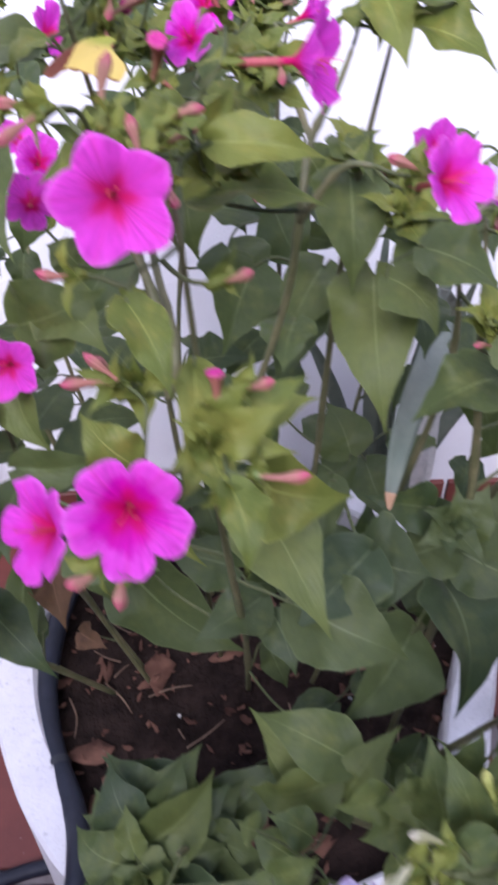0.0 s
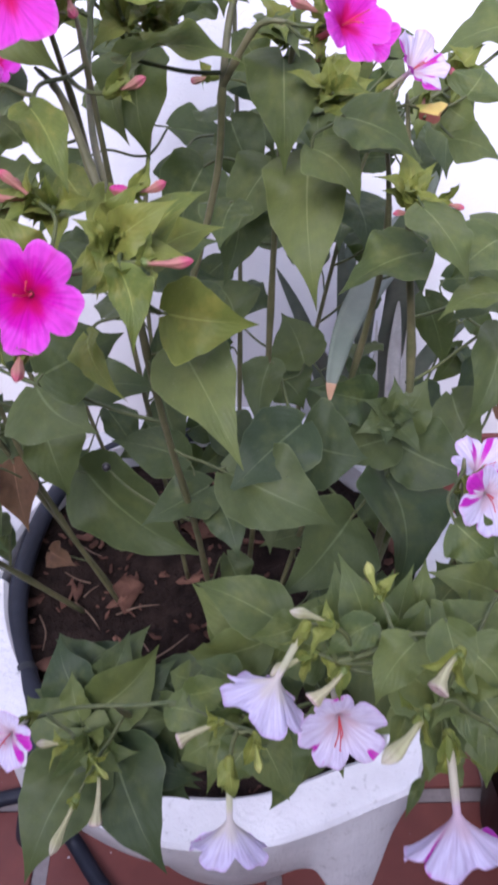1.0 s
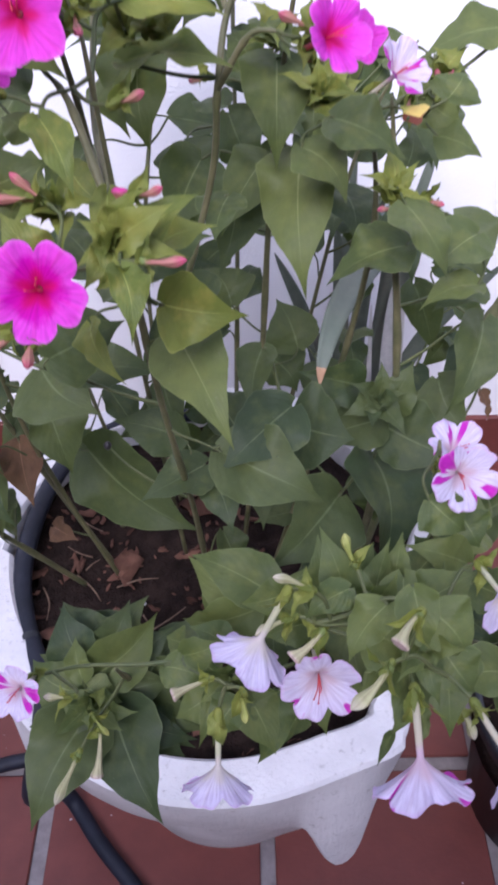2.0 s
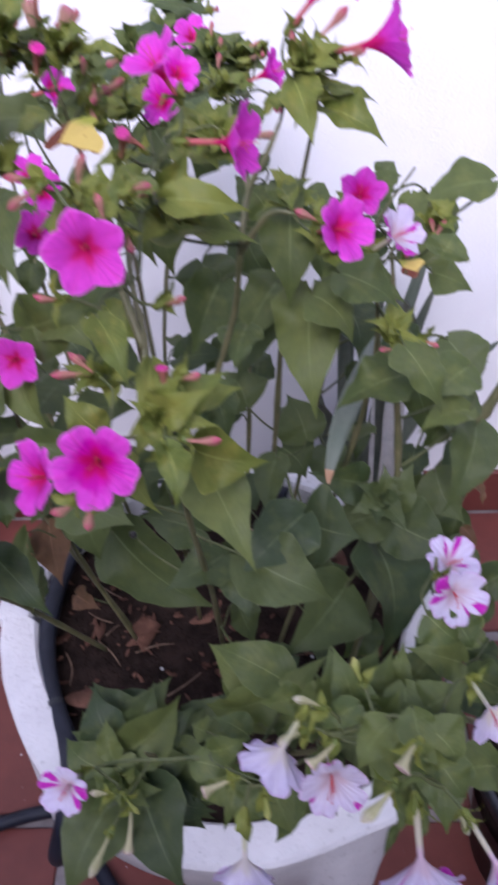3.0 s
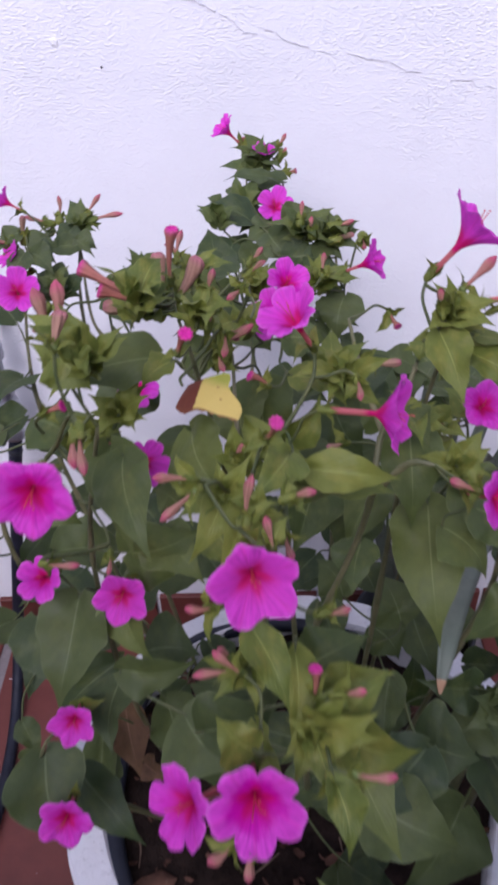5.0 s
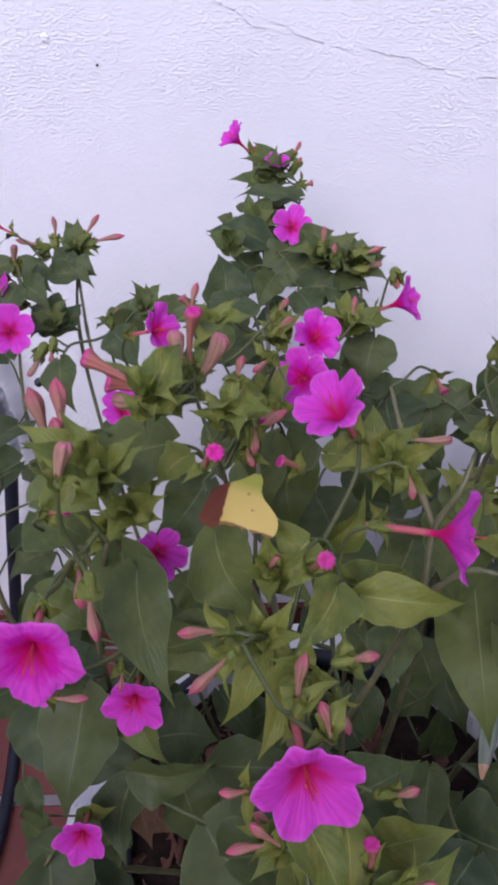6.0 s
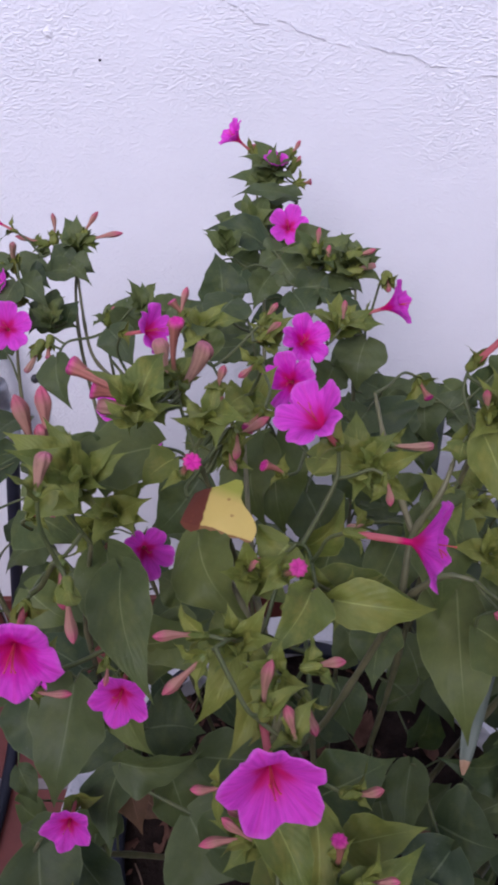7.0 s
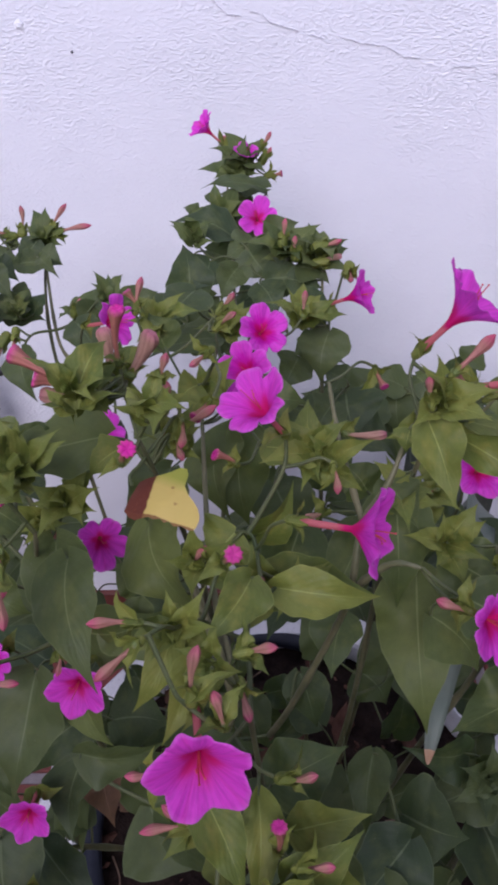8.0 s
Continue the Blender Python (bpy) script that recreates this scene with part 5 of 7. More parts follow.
leaf((0.145, 1.085, 1.049), (0.151, 1.091, 1.055), 0.009, (0.064, -0.465, 0.883), "mature")
leaf((-0.008, 1.002, 1.053), (-0.026, 0.984, 1.035), 0.025, (0.480, -0.686, 0.547), "mature")
leaf((-0.003, 0.995, 1.045), (0.015, 0.988, 1.037), 0.022, (-0.375, -0.321, 0.870), "mature")
leaf((-0.039, 1.004, 1.042), (-0.055, 0.989, 1.026), 0.034, (0.108, -0.759, 0.642), "mature")
leaf((-0.050, 0.993, 1.030), (-0.026, 0.977, 1.027), 0.027, (0.362, -0.670, 0.648), "mature")
leaf((-0.016, 0.946, 1.022), (-0.038, 0.924, 1.014), 0.036, (-0.358, -0.658, 0.663), "mature")
leaf((-0.003, 0.931, 1.020), (0.007, 0.945, 1.034), 0.024, (-0.432, -0.574, 0.696), "mature")
leaf((-0.025, 0.953, 1.030), (-0.005, 0.945, 1.020), 0.026, (0.310, -0.581, 0.753), "mature")
leaf((0.056, 0.920, 1.035), (0.041, 0.905, 1.019), 0.030, (0.466, -0.749, 0.471), "mature")
leaf((0.077, 0.916, 1.045), (0.101, 0.907, 1.034), 0.028, (-0.319, -0.749, 0.581), "mature")
leaf((0.092, 0.896, 1.052), (0.113, 0.902, 1.058), 0.024, (0.101, -0.760, 0.642), "mature")
leaf((0.267, 0.870, 0.987), (0.248, 0.878, 0.996), 0.028, (0.198, -0.553, 0.809), "mature")
leaf((0.294, 0.985, 0.882), (0.323, 0.998, 0.897), 0.040, (0.102, -0.351, 0.931), "mature")
leaf((0.327, 0.977, 0.887), (0.356, 0.986, 0.895), 0.038, (0.288, -0.292, 0.912), "mature")
leaf((0.354, 0.959, 0.878), (0.372, 0.979, 0.900), 0.034, (-0.335, -0.616, 0.713), "mature")
leaf((0.379, 0.963, 0.904), (0.408, 0.991, 0.933), 0.040, (0.467, -0.574, 0.672), "mature")
leaf((0.395, 0.945, 0.890), (0.411, 0.961, 0.906), 0.037, (-0.204, -0.577, 0.791), "mature")
leaf((0.317, 0.968, 0.864), (0.348, 0.947, 0.859), 0.042, (-0.275, -0.337, 0.901), "mature")
leaf((0.257, 0.857, 0.973), (0.241, 0.833, 0.963), 0.037, (0.165, -0.808, 0.566), "mature")
leaf((0.226, 0.850, 1.026), (0.212, 0.824, 1.013), 0.035, (0.464, -0.503, 0.729), "mature")
leaf((0.304, 0.390, 0.848), (0.296, 0.416, 0.883), 0.029, (-0.228, -0.489, 0.842), "half")
leaf((0.279, 0.408, 0.838), (0.252, 0.404, 0.834), 0.022, (0.460, -0.604, 0.650), "half")
leaf((0.328, 0.395, 0.846), (0.337, 0.418, 0.877), 0.021, (-0.454, -0.678, 0.579), "half")
leaf((0.393, 0.437, 0.825), (0.352, 0.439, 0.842), 0.030, (-0.406, -0.509, 0.759), "half")
leaf((0.339, 0.388, 0.883), (0.344, 0.355, 0.862), 0.029, (-0.158, -0.344, 0.926), "half")
leaf((0.315, 0.395, 0.846), (0.319, 0.355, 0.827), 0.040, (-0.286, -0.816, 0.503), "half")
leaf((0.354, 0.349, 0.885), (0.353, 0.311, 0.860), 0.031, (-0.020, -0.803, 0.595), "half")
leaf((0.337, 0.337, 0.866), (0.328, 0.317, 0.851), 0.016, (-0.185, -0.735, 0.653), "half")
leaf((0.330, 0.324, 0.838), (0.321, 0.310, 0.831), 0.006, (-0.296, -0.465, 0.834), "half")
leaf((0.341, 0.326, 0.861), (0.339, 0.311, 0.853), 0.008, (0.449, -0.595, 0.666), "half")
leaf((0.355, 0.377, 0.863), (0.374, 0.391, 0.878), 0.027, (0.171, -0.683, 0.710), "half")
leaf((0.271, 0.391, 0.748), (0.264, 0.354, 0.725), 0.031, (0.424, -0.494, 0.759), "half")
leaf((0.293, 0.397, 0.711), (0.278, 0.375, 0.703), 0.023, (-0.409, -0.381, 0.829), "half")
leaf((0.300, 0.403, 0.833), (0.289, 0.418, 0.848), 0.022, (-0.283, -0.803, 0.524), "half")
leaf((0.314, 0.415, 0.831), (0.333, 0.417, 0.833), 0.018, (-0.404, -0.325, 0.855), "half")
leaf((0.326, 0.351, 0.852), (0.315, 0.339, 0.838), 0.013, (0.244, -0.651, 0.718), "half")
leaf((0.361, 0.370, 0.885), (0.366, 0.352, 0.874), 0.021, (0.082, -0.441, 0.894), "half")
leaf((0.231, 0.470, 0.714), (0.252, 0.483, 0.728), 0.033, (-0.377, -0.408, 0.832), "half")
leaf((0.238, 0.382, 0.782), (0.227, 0.349, 0.763), 0.014, (0.216, -0.286, 0.934), "half")
leaf((0.213, 0.420, 0.764), (0.203, 0.423, 0.767), 0.021, (-0.402, -0.484, 0.777), "half")
leaf((0.244, 0.413, 0.771), (0.219, 0.422, 0.781), 0.024, (0.031, -0.352, 0.936), "half")
leaf((0.159, 0.455, 0.628), (0.213, 0.415, 0.608), 0.043, (-0.117, -0.467, 0.877), "mature")
leaf((0.385, 0.450, 0.810), (0.372, 0.469, 0.830), 0.022, (0.418, -0.617, 0.667), "half")
leaf((0.398, 0.470, 0.817), (0.407, 0.490, 0.836), 0.029, (0.038, -0.322, 0.946), "half")
leaf((0.321, 0.348, 0.918), (0.302, 0.327, 0.905), 0.024, (-0.377, -0.254, 0.891), "half")
leaf((0.305, 0.359, 0.915), (0.284, 0.349, 0.905), 0.017, (-0.177, -0.596, 0.783), "half")
leaf((0.330, 0.345, 0.936), (0.337, 0.327, 0.918), 0.021, (-0.184, -0.376, 0.908), "half")
leaf((0.407, 0.595, 0.960), (0.376, 0.575, 0.946), 0.038, (0.056, -0.414, 0.909), "half")
leaf((0.410, 0.581, 0.931), (0.369, 0.562, 0.926), 0.029, (-0.335, -0.311, 0.889), "half")
leaf((0.449, 0.661, 0.842), (0.417, 0.595, 0.801), 0.051, (0.335, -0.433, 0.837), "mature")
leaf((0.427, 0.674, 0.769), (0.451, 0.634, 0.741), 0.050, (-0.272, -0.700, 0.660), "mature")
leaf((0.467, 0.709, 0.776), (0.426, 0.661, 0.755), 0.046, (-0.034, -0.831, 0.556), "mature")
leaf((0.035, 0.665, 0.887), (-0.020, 0.698, 0.880), 0.042, (-0.347, -0.076, 0.935), "mature")
leaf((0.057, 0.684, 0.847), (0.075, 0.741, 0.843), 0.044, (0.124, 0.107, 0.986), "mature")
leaf((-0.027, 0.639, 0.626), (-0.085, 0.670, 0.596), 0.050, (-0.371, -0.124, 0.920), "mature")
leaf((-0.006, 0.767, 0.674), (-0.007, 0.820, 0.650), 0.044, (-0.013, 0.105, 0.994), "mature")
leaf((-0.018, 0.761, 0.839), (0.040, 0.799, 0.804), 0.059, (0.355, -0.097, 0.930), "mature")
leaf((-0.056, 0.711, 0.801), (-0.095, 0.652, 0.808), 0.049, (-0.184, -0.513, 0.838), "mature")
leaf((0.164, 0.882, 0.752), (0.226, 0.870, 0.768), 0.050, (0.322, -0.296, 0.899), "mature")
leaf((0.152, 0.984, 0.953), (0.086, 0.953, 0.956), 0.044, (-0.319, -0.395, 0.862), "mature")
leaf((0.277, 0.891, 0.912), (0.323, 0.881, 0.883), 0.042, (0.373, -0.393, 0.840), "mature")
leaf((0.305, 0.871, 0.643), (0.282, 0.927, 0.634), 0.042, (-0.164, 0.094, 0.982), "mature")
leaf((-0.040, 0.823, 0.810), (-0.077, 0.788, 0.780), 0.037, (-0.262, -0.545, 0.796), "mature")
leaf((-0.028, 0.809, 0.751), (-0.082, 0.777, 0.739), 0.047, (-0.320, -0.452, 0.833), "mature")
leaf((0.372, 0.666, 0.903), (0.382, 0.724, 0.916), 0.038, (0.064, 0.098, 0.993), "mature")
leaf((0.404, 0.370, 0.811), (0.357, 0.356, 0.823), 0.032, (-0.311, -0.330, 0.891), "half")
leaf((0.453, 0.452, 0.686), (0.496, 0.461, 0.669), 0.037, (0.399, -0.224, 0.889), "half")
leaf((0.466, 0.398, 0.733), (0.514, 0.358, 0.734), 0.048, (0.270, -0.468, 0.841), "half")
leaf((0.418, 0.328, 0.830), (0.407, 0.268, 0.821), 0.043, (-0.067, -0.593, 0.802), "half")
leaf((0.134, 0.725, 0.849), (0.088, 0.781, 0.863), 0.048, (-0.235, 0.022, 0.972), "mature")
leaf((0.004, 0.637, 0.634), (-0.002, 0.704, 0.606), 0.054, (-0.039, 0.109, 0.993), "mature")
leaf((-0.049, 0.735, 0.977), (-0.081, 0.678, 0.989), 0.044, (-0.157, -0.509, 0.846), "half")
leaf((-0.011, 0.764, 0.972), (0.039, 0.790, 0.980), 0.035, (0.325, -0.091, 0.941), "half")
leaf((-0.036, 0.763, 0.920), (-0.017, 0.807, 0.896), 0.035, (0.188, 0.057, 0.980), "mature")
leaf((0.160, 0.915, 0.745), (0.177, 0.965, 0.715), 0.042, (0.140, 0.066, 0.988), "mature")
leaf((0.043, 0.875, 0.784), (0.073, 0.815, 0.786), 0.041, (0.155, -0.541, 0.827), "mature")
leaf((0.242, 0.905, 0.916), (0.209, 0.947, 0.902), 0.041, (-0.268, 0.028, 0.963), "mature")
leaf((0.330, 0.877, 0.773), (0.299, 0.930, 0.763), 0.047, (-0.219, 0.065, 0.974), "mature")
leaf((-0.018, 0.844, 0.904), (0.012, 0.805, 0.911), 0.031, (0.199, -0.495, 0.846), "mature")
leaf((0.329, 0.429, 0.703), (0.377, 0.430, 0.683), 0.032, (0.398, -0.292, 0.870), "half")
leaf((0.460, 0.379, 0.721), (0.481, 0.343, 0.700), 0.028, (0.182, -0.593, 0.784), "half")
leaf((0.457, 0.446, 0.653), (0.490, 0.409, 0.618), 0.039, (0.238, -0.565, 0.790), "half")
leaf((0.247, 0.739, 0.647), (0.202, 0.791, 0.651), 0.053, (-0.257, 0.021, 0.966), "mature")
leaf((-0.069, 0.731, 0.879), (-0.139, 0.694, 0.880), 0.056, (-0.314, -0.414, 0.854), "mature")
leaf((0.135, 0.888, 0.710), (0.078, 0.930, 0.700), 0.055, (-0.331, -0.045, 0.943), "mature")
leaf((0.021, 0.887, 0.735), (-0.026, 0.899, 0.705), 0.043, (-0.392, -0.233, 0.890), "mature")
leaf((0.255, 0.881, 0.714), (0.271, 0.945, 0.716), 0.041, (0.099, 0.110, 0.989), "mature")
leaf((0.369, 0.900, 0.905), (0.351, 0.953, 0.881), 0.036, (-0.143, 0.085, 0.986), "mature")
leaf((-0.011, 0.820, 0.694), (-0.074, 0.823, 0.666), 0.043, (-0.399, -0.289, 0.871), "mature")
leaf((-0.039, 0.837, 0.830), (-0.082, 0.815, 0.815), 0.040, (-0.334, -0.450, 0.828), "mature")
leaf((-0.045, 0.861, 0.967), (-0.056, 0.804, 0.981), 0.045, (-0.062, -0.533, 0.844), "mature")
leaf((-0.078, 0.730, 0.865), (-0.140, 0.707, 0.875), 0.046, (-0.321, -0.357, 0.877), "mature")
leaf((-0.019, 0.911, 0.871), (-0.058, 0.870, 0.876), 0.037, (-0.234, -0.482, 0.844), "mature")
leaf((0.002, 0.903, 0.776), (-0.063, 0.908, 0.758), 0.051, (-0.396, -0.258, 0.881), "mature")
leaf((0.390, 0.888, 0.921), (0.406, 0.932, 0.903), 0.037, (0.153, 0.086, 0.984), "mature")
leaf((0.438, 0.411, 0.795), (0.448, 0.462, 0.779), 0.041, (0.091, 0.111, 0.990), "half")
leaf((0.475, 0.446, 0.716), (0.525, 0.483, 0.696), 0.040, (0.346, -0.065, 0.936), "half")
leaf((0.345, 0.691, 0.794), (0.358, 0.743, 0.759), 0.041, (0.105, 0.062, 0.993), "mature")
leaf((0.159, 1.082, 1.015), (0.133, 1.140, 0.982), 0.051, (-0.182, 0.056, 0.982), "mature")
leaf((0.033, 0.898, 0.702), (0.009, 0.944, 0.679), 0.044, (-0.211, 0.052, 0.976), "mature")
leaf((0.265, 0.884, 0.834), (0.314, 0.917, 0.829), 0.038, (0.338, -0.060, 0.939), "mature")
leaf((0.337, 0.806, 0.675), (0.357, 0.738, 0.652), 0.052, (0.102, -0.608, 0.787), "mature")
leaf((-0.076, 0.846, 0.915), (-0.133, 0.807, 0.903), 0.046, (-0.303, -0.466, 0.831), "mature")
leaf((-0.033, 0.864, 0.848), (-0.068, 0.892, 0.820), 0.038, (-0.332, -0.084, 0.940), "mature")
leaf((0.156, 0.988, 0.933), (0.099, 1.036, 0.932), 0.052, (-0.303, -0.021, 0.953), "mature")
leaf((-0.021, 0.939, 0.844), (-0.072, 0.952, 0.844), 0.032, (-0.369, -0.171, 0.914), "mature")
leaf((0.393, 0.480, 0.796), (0.435, 0.494, 0.775), 0.030, (0.392, -0.190, 0.900), "half")
leaf((0.445, 0.387, 0.798), (0.494, 0.420, 0.781), 0.041, (0.353, -0.076, 0.933), "half")
leaf((0.441, 0.413, 0.792), (0.455, 0.464, 0.771), 0.039, (0.123, 0.095, 0.988), "half")
leaf((-0.024, 0.746, 0.705), (-0.081, 0.738, 0.710), 0.045, (-0.353, -0.299, 0.887), "mature")
leaf((0.185, 0.956, 0.884), (0.254, 0.960, 0.863), 0.051, (0.397, -0.272, 0.876), "mature")
leaf((0.351, 0.849, 0.831), (0.340, 0.800, 0.837), 0.038, (-0.072, -0.553, 0.830), "mature")
leaf((0.459, 0.422, 0.720), (0.513, 0.420, 0.698), 0.039, (0.394, -0.316, 0.863), "half")
leaf((0.453, 0.397, 0.760), (0.501, 0.402, 0.729), 0.039, (0.393, -0.287, 0.874), "half")
leaf((0.301, 0.662, 0.729), (0.258, 0.641, 0.712), 0.033, (-0.339, -0.446, 0.828), "mature")
leaf((-0.079, 0.749, 0.864), (-0.123, 0.759, 0.834), 0.037, (-0.389, -0.246, 0.888), "mature")
leaf((0.230, 0.832, 0.747), (0.195, 0.784, 0.729), 0.042, (-0.216, -0.559, 0.801), "mature")
leaf((0.053, 0.833, 0.717), (0.114, 0.853, 0.703), 0.050, (0.385, -0.163, 0.908), "mature")
leaf((-0.077, 0.882, 0.956), (-0.128, 0.874, 0.929), 0.044, (-0.383, -0.366, 0.848), "mature")
leaf((-0.057, 0.868, 0.917), (-0.115, 0.853, 0.882), 0.051, (-0.369, -0.405, 0.837), "mature")
leaf((0.417, 0.468, 0.756), (0.454, 0.439, 0.760), 0.033, (0.264, -0.452, 0.852), "half")
leaf((0.450, 0.384, 0.750), (0.484, 0.338, 0.712), 0.048, (0.208, -0.584, 0.785), "half")
leaf((0.268, 0.682, 0.663), (0.272, 0.608, 0.646), 0.057, (0.016, -0.610, 0.792), "mature")
leaf((0.070, 0.891, 0.790), (0.118, 0.881, 0.801), 0.036, (0.327, -0.308, 0.893), "mature")
leaf((0.470, 0.423, 0.748), (0.530, 0.452, 0.746), 0.048, (0.353, -0.102, 0.930), "half")
leaf((0.460, 0.410, 0.703), (0.498, 0.372, 0.674), 0.042, (0.257, -0.547, 0.797), "half")
leaf((0.456, 0.408, 0.756), (0.502, 0.433, 0.745), 0.032, (0.365, -0.102, 0.926), "half")
leaf((0.237, 0.852, 0.690), (0.188, 0.856, 0.657), 0.043, (-0.391, -0.297, 0.871), "mature")
leaf((-0.061, 0.922, 0.993), (-0.104, 0.983, 1.002), 0.048, (-0.221, 0.043, 0.974), "mature")
leaf((0.419, 0.477, 0.656), (0.382, 0.505, 0.624), 0.041, (-0.337, -0.107, 0.935), "half")
leaf((0.419, 0.329, 0.807), (0.409, 0.287, 0.789), 0.036, (-0.077, -0.620, 0.781), "half")
leaf((0.458, 0.472, 0.669), (0.496, 0.496, 0.654), 0.029, (0.357, -0.085, 0.930), "half")
leaf((0.388, 0.717, 0.612), (0.396, 0.682, 0.554), 0.048, (-0.225, -0.422, 0.878), "mature")
leaf((0.335, 0.503, 0.656), (0.331, 0.464, 0.627), 0.030, (-0.176, -0.626, 0.760), "mature")
leaf((0.176, 0.735, 0.719), (0.198, 0.692, 0.684), 0.040, (-0.210, -0.395, 0.894), "mature")
leaf((0.452, 0.742, 0.685), (0.433, 0.714, 0.624), 0.053, (-0.288, -0.266, 0.920), "mature")
leaf((0.278, 0.517, 0.648), (0.285, 0.473, 0.603), 0.044, (-0.291, -0.559, 0.777), "mature")
leaf((0.305, 0.530, 0.613), (0.307, 0.504, 0.564), 0.034, (0.247, -0.703, 0.667), "mature")
leaf((0.325, 0.655, 0.523), (0.328, 0.613, 0.510), 0.027, (-0.022, -0.635, 0.772), "mature")
leaf((0.457, 0.551, 0.585), (0.501, 0.533, 0.560), 0.034, (-0.132, -0.569, 0.812), "mature")
leaf((0.461, 0.682, 0.646), (0.504, 0.682, 0.613), 0.036, (0.236, -0.235, 0.943), "mature")
leaf((0.230, 0.683, 0.545), (0.251, 0.653, 0.504), 0.039, (0.294, -0.401, 0.868), "mature")
leaf((0.311, 0.695, 0.564), (0.263, 0.685, 0.558), 0.033, (0.027, -0.293, 0.956), "mature")
leaf((0.383, 0.654, 0.548), (0.350, 0.631, 0.501), 0.041, (0.178, -0.661, 0.729), "mature")
leaf((0.308, 0.701, 0.550), (0.366, 0.729, 0.556), 0.048, (-0.331, -0.453, 0.828), "mature")
leaf((0.085, 0.758, 0.623), (0.051, 0.746, 0.589), 0.034, (0.360, -0.520, 0.775), "mature")
leaf((0.419, 0.781, 0.796), (0.439, 0.744, 0.740), 0.041, (-0.328, -0.710, 0.623), "mature")
leaf((0.486, 0.611, 0.652), (0.468, 0.587, 0.616), 0.031, (-0.400, -0.300, 0.866), "mature")
leaf((0.278, 0.692, 0.609), (0.238, 0.687, 0.593), 0.028, (-0.269, -0.415, 0.869), "mature")
leaf((0.486, 0.677, 0.577), (0.482, 0.630, 0.542), 0.037, (-0.214, -0.451, 0.866), "mature")
leaf((0.234, 0.524, 0.628), (0.277, 0.501, 0.586), 0.043, (-0.443, -0.668, 0.598), "mature")
leaf((0.440, 0.805, 0.674), (0.426, 0.756, 0.657), 0.040, (0.236, -0.425, 0.874), "mature")
leaf((0.182, 0.745, 0.651), (0.127, 0.715, 0.661), 0.048, (-0.271, -0.713, 0.646), "mature")
leaf((0.259, 0.588, 0.555), (0.303, 0.572, 0.547), 0.036, (0.331, -0.281, 0.901), "mature")
leaf((0.481, 0.728, 0.651), (0.476, 0.701, 0.596), 0.038, (-0.274, -0.457, 0.846), "mature")
leaf((0.018, 0.774, 0.654), (-0.008, 0.741, 0.623), 0.036, (0.249, -0.336, 0.908), "mature")
leaf((0.356, 0.550, 0.598), (0.337, 0.515, 0.548), 0.047, (-0.023, -0.525, 0.851), "mature")
leaf((0.434, 0.714, 1.044), (0.381, 0.712, 1.027), 0.041, (0.111, -0.307, 0.945), "half")
leaf((0.243, 0.601, 0.528), (0.248, 0.551, 0.507), 0.040, (0.128, -0.480, 0.868), "mature")
leaf((0.407, 0.786, 0.998), (0.418, 0.742, 0.944), 0.050, (-0.194, -0.564, 0.803), "half")
leaf((0.484, 0.845, 0.724), (0.524, 0.847, 0.698), 0.028, (-0.039, -0.697, 0.716), "mature")
leaf((0.109, 0.790, 0.657), (0.146, 0.743, 0.628), 0.040, (0.321, -0.299, 0.899), "mature")
leaf((0.411, 0.972, 0.843), (0.361, 0.989, 0.827), 0.040, (-0.401, -0.570, 0.717), "mature")
leaf((0.502, 0.611, 0.536), (0.506, 0.575, 0.479), 0.041, (0.338, -0.697, 0.632), "mature")
leaf((0.195, 0.779, 0.639), (0.251, 0.786, 0.649), 0.037, (-0.229, -0.723, 0.652), "mature")
leaf((0.418, 0.759, 0.602), (0.416, 0.718, 0.569), 0.039, (-0.284, -0.736, 0.615), "mature")
leaf((0.358, 0.874, 0.810), (0.413, 0.833, 0.810), 0.044, (0.016, -0.472, 0.881), "mature")
leaf((0.535, 0.684, 0.600), (0.485, 0.681, 0.555), 0.050, (0.280, -0.580, 0.765), "mature")
leaf((0.400, 0.785, 0.613), (0.449, 0.771, 0.628), 0.040, (0.076, -0.425, 0.902), "mature")
leaf((0.262, 0.998, 0.878), (0.290, 0.968, 0.852), 0.036, (0.150, -0.569, 0.808), "mature")
leaf((0.341, 0.920, 0.786), (0.386, 0.895, 0.784), 0.037, (-0.211, -0.396, 0.894), "mature")
leaf((0.472, 0.708, 0.575), (0.517, 0.710, 0.551), 0.035, (-0.031, -0.417, 0.908), "mature")
leaf((0.293, 0.623, 0.527), (0.231, 0.606, 0.496), 0.043, (0.195, -0.322, 0.926), "mature")
leaf((0.090, 0.907, 0.786), (0.041, 0.918, 0.762), 0.037, (-0.314, -0.569, 0.760), "mature")
leaf((0.267, 0.927, 0.774), (0.327, 0.946, 0.774), 0.043, (-0.123, -0.419, 0.900), "mature")
leaf((0.519, 0.640, 0.522), (0.496, 0.607, 0.490), 0.036, (-0.315, -0.517, 0.796), "mature")
leaf((0.385, 0.936, 0.774), (0.392, 0.906, 0.742), 0.031, (-0.433, -0.622, 0.653), "mature")
leaf((0.458, 0.750, 0.611), (0.506, 0.755, 0.583), 0.041, (0.094, -0.299, 0.950), "mature")
leaf((0.476, 0.826, 0.699), (0.479, 0.786, 0.683), 0.026, (0.362, -0.421, 0.831), "mature")
leaf((0.329, 0.761, 0.585), (0.339, 0.783, 0.650), 0.042, (0.162, -0.792, 0.588), "mature")
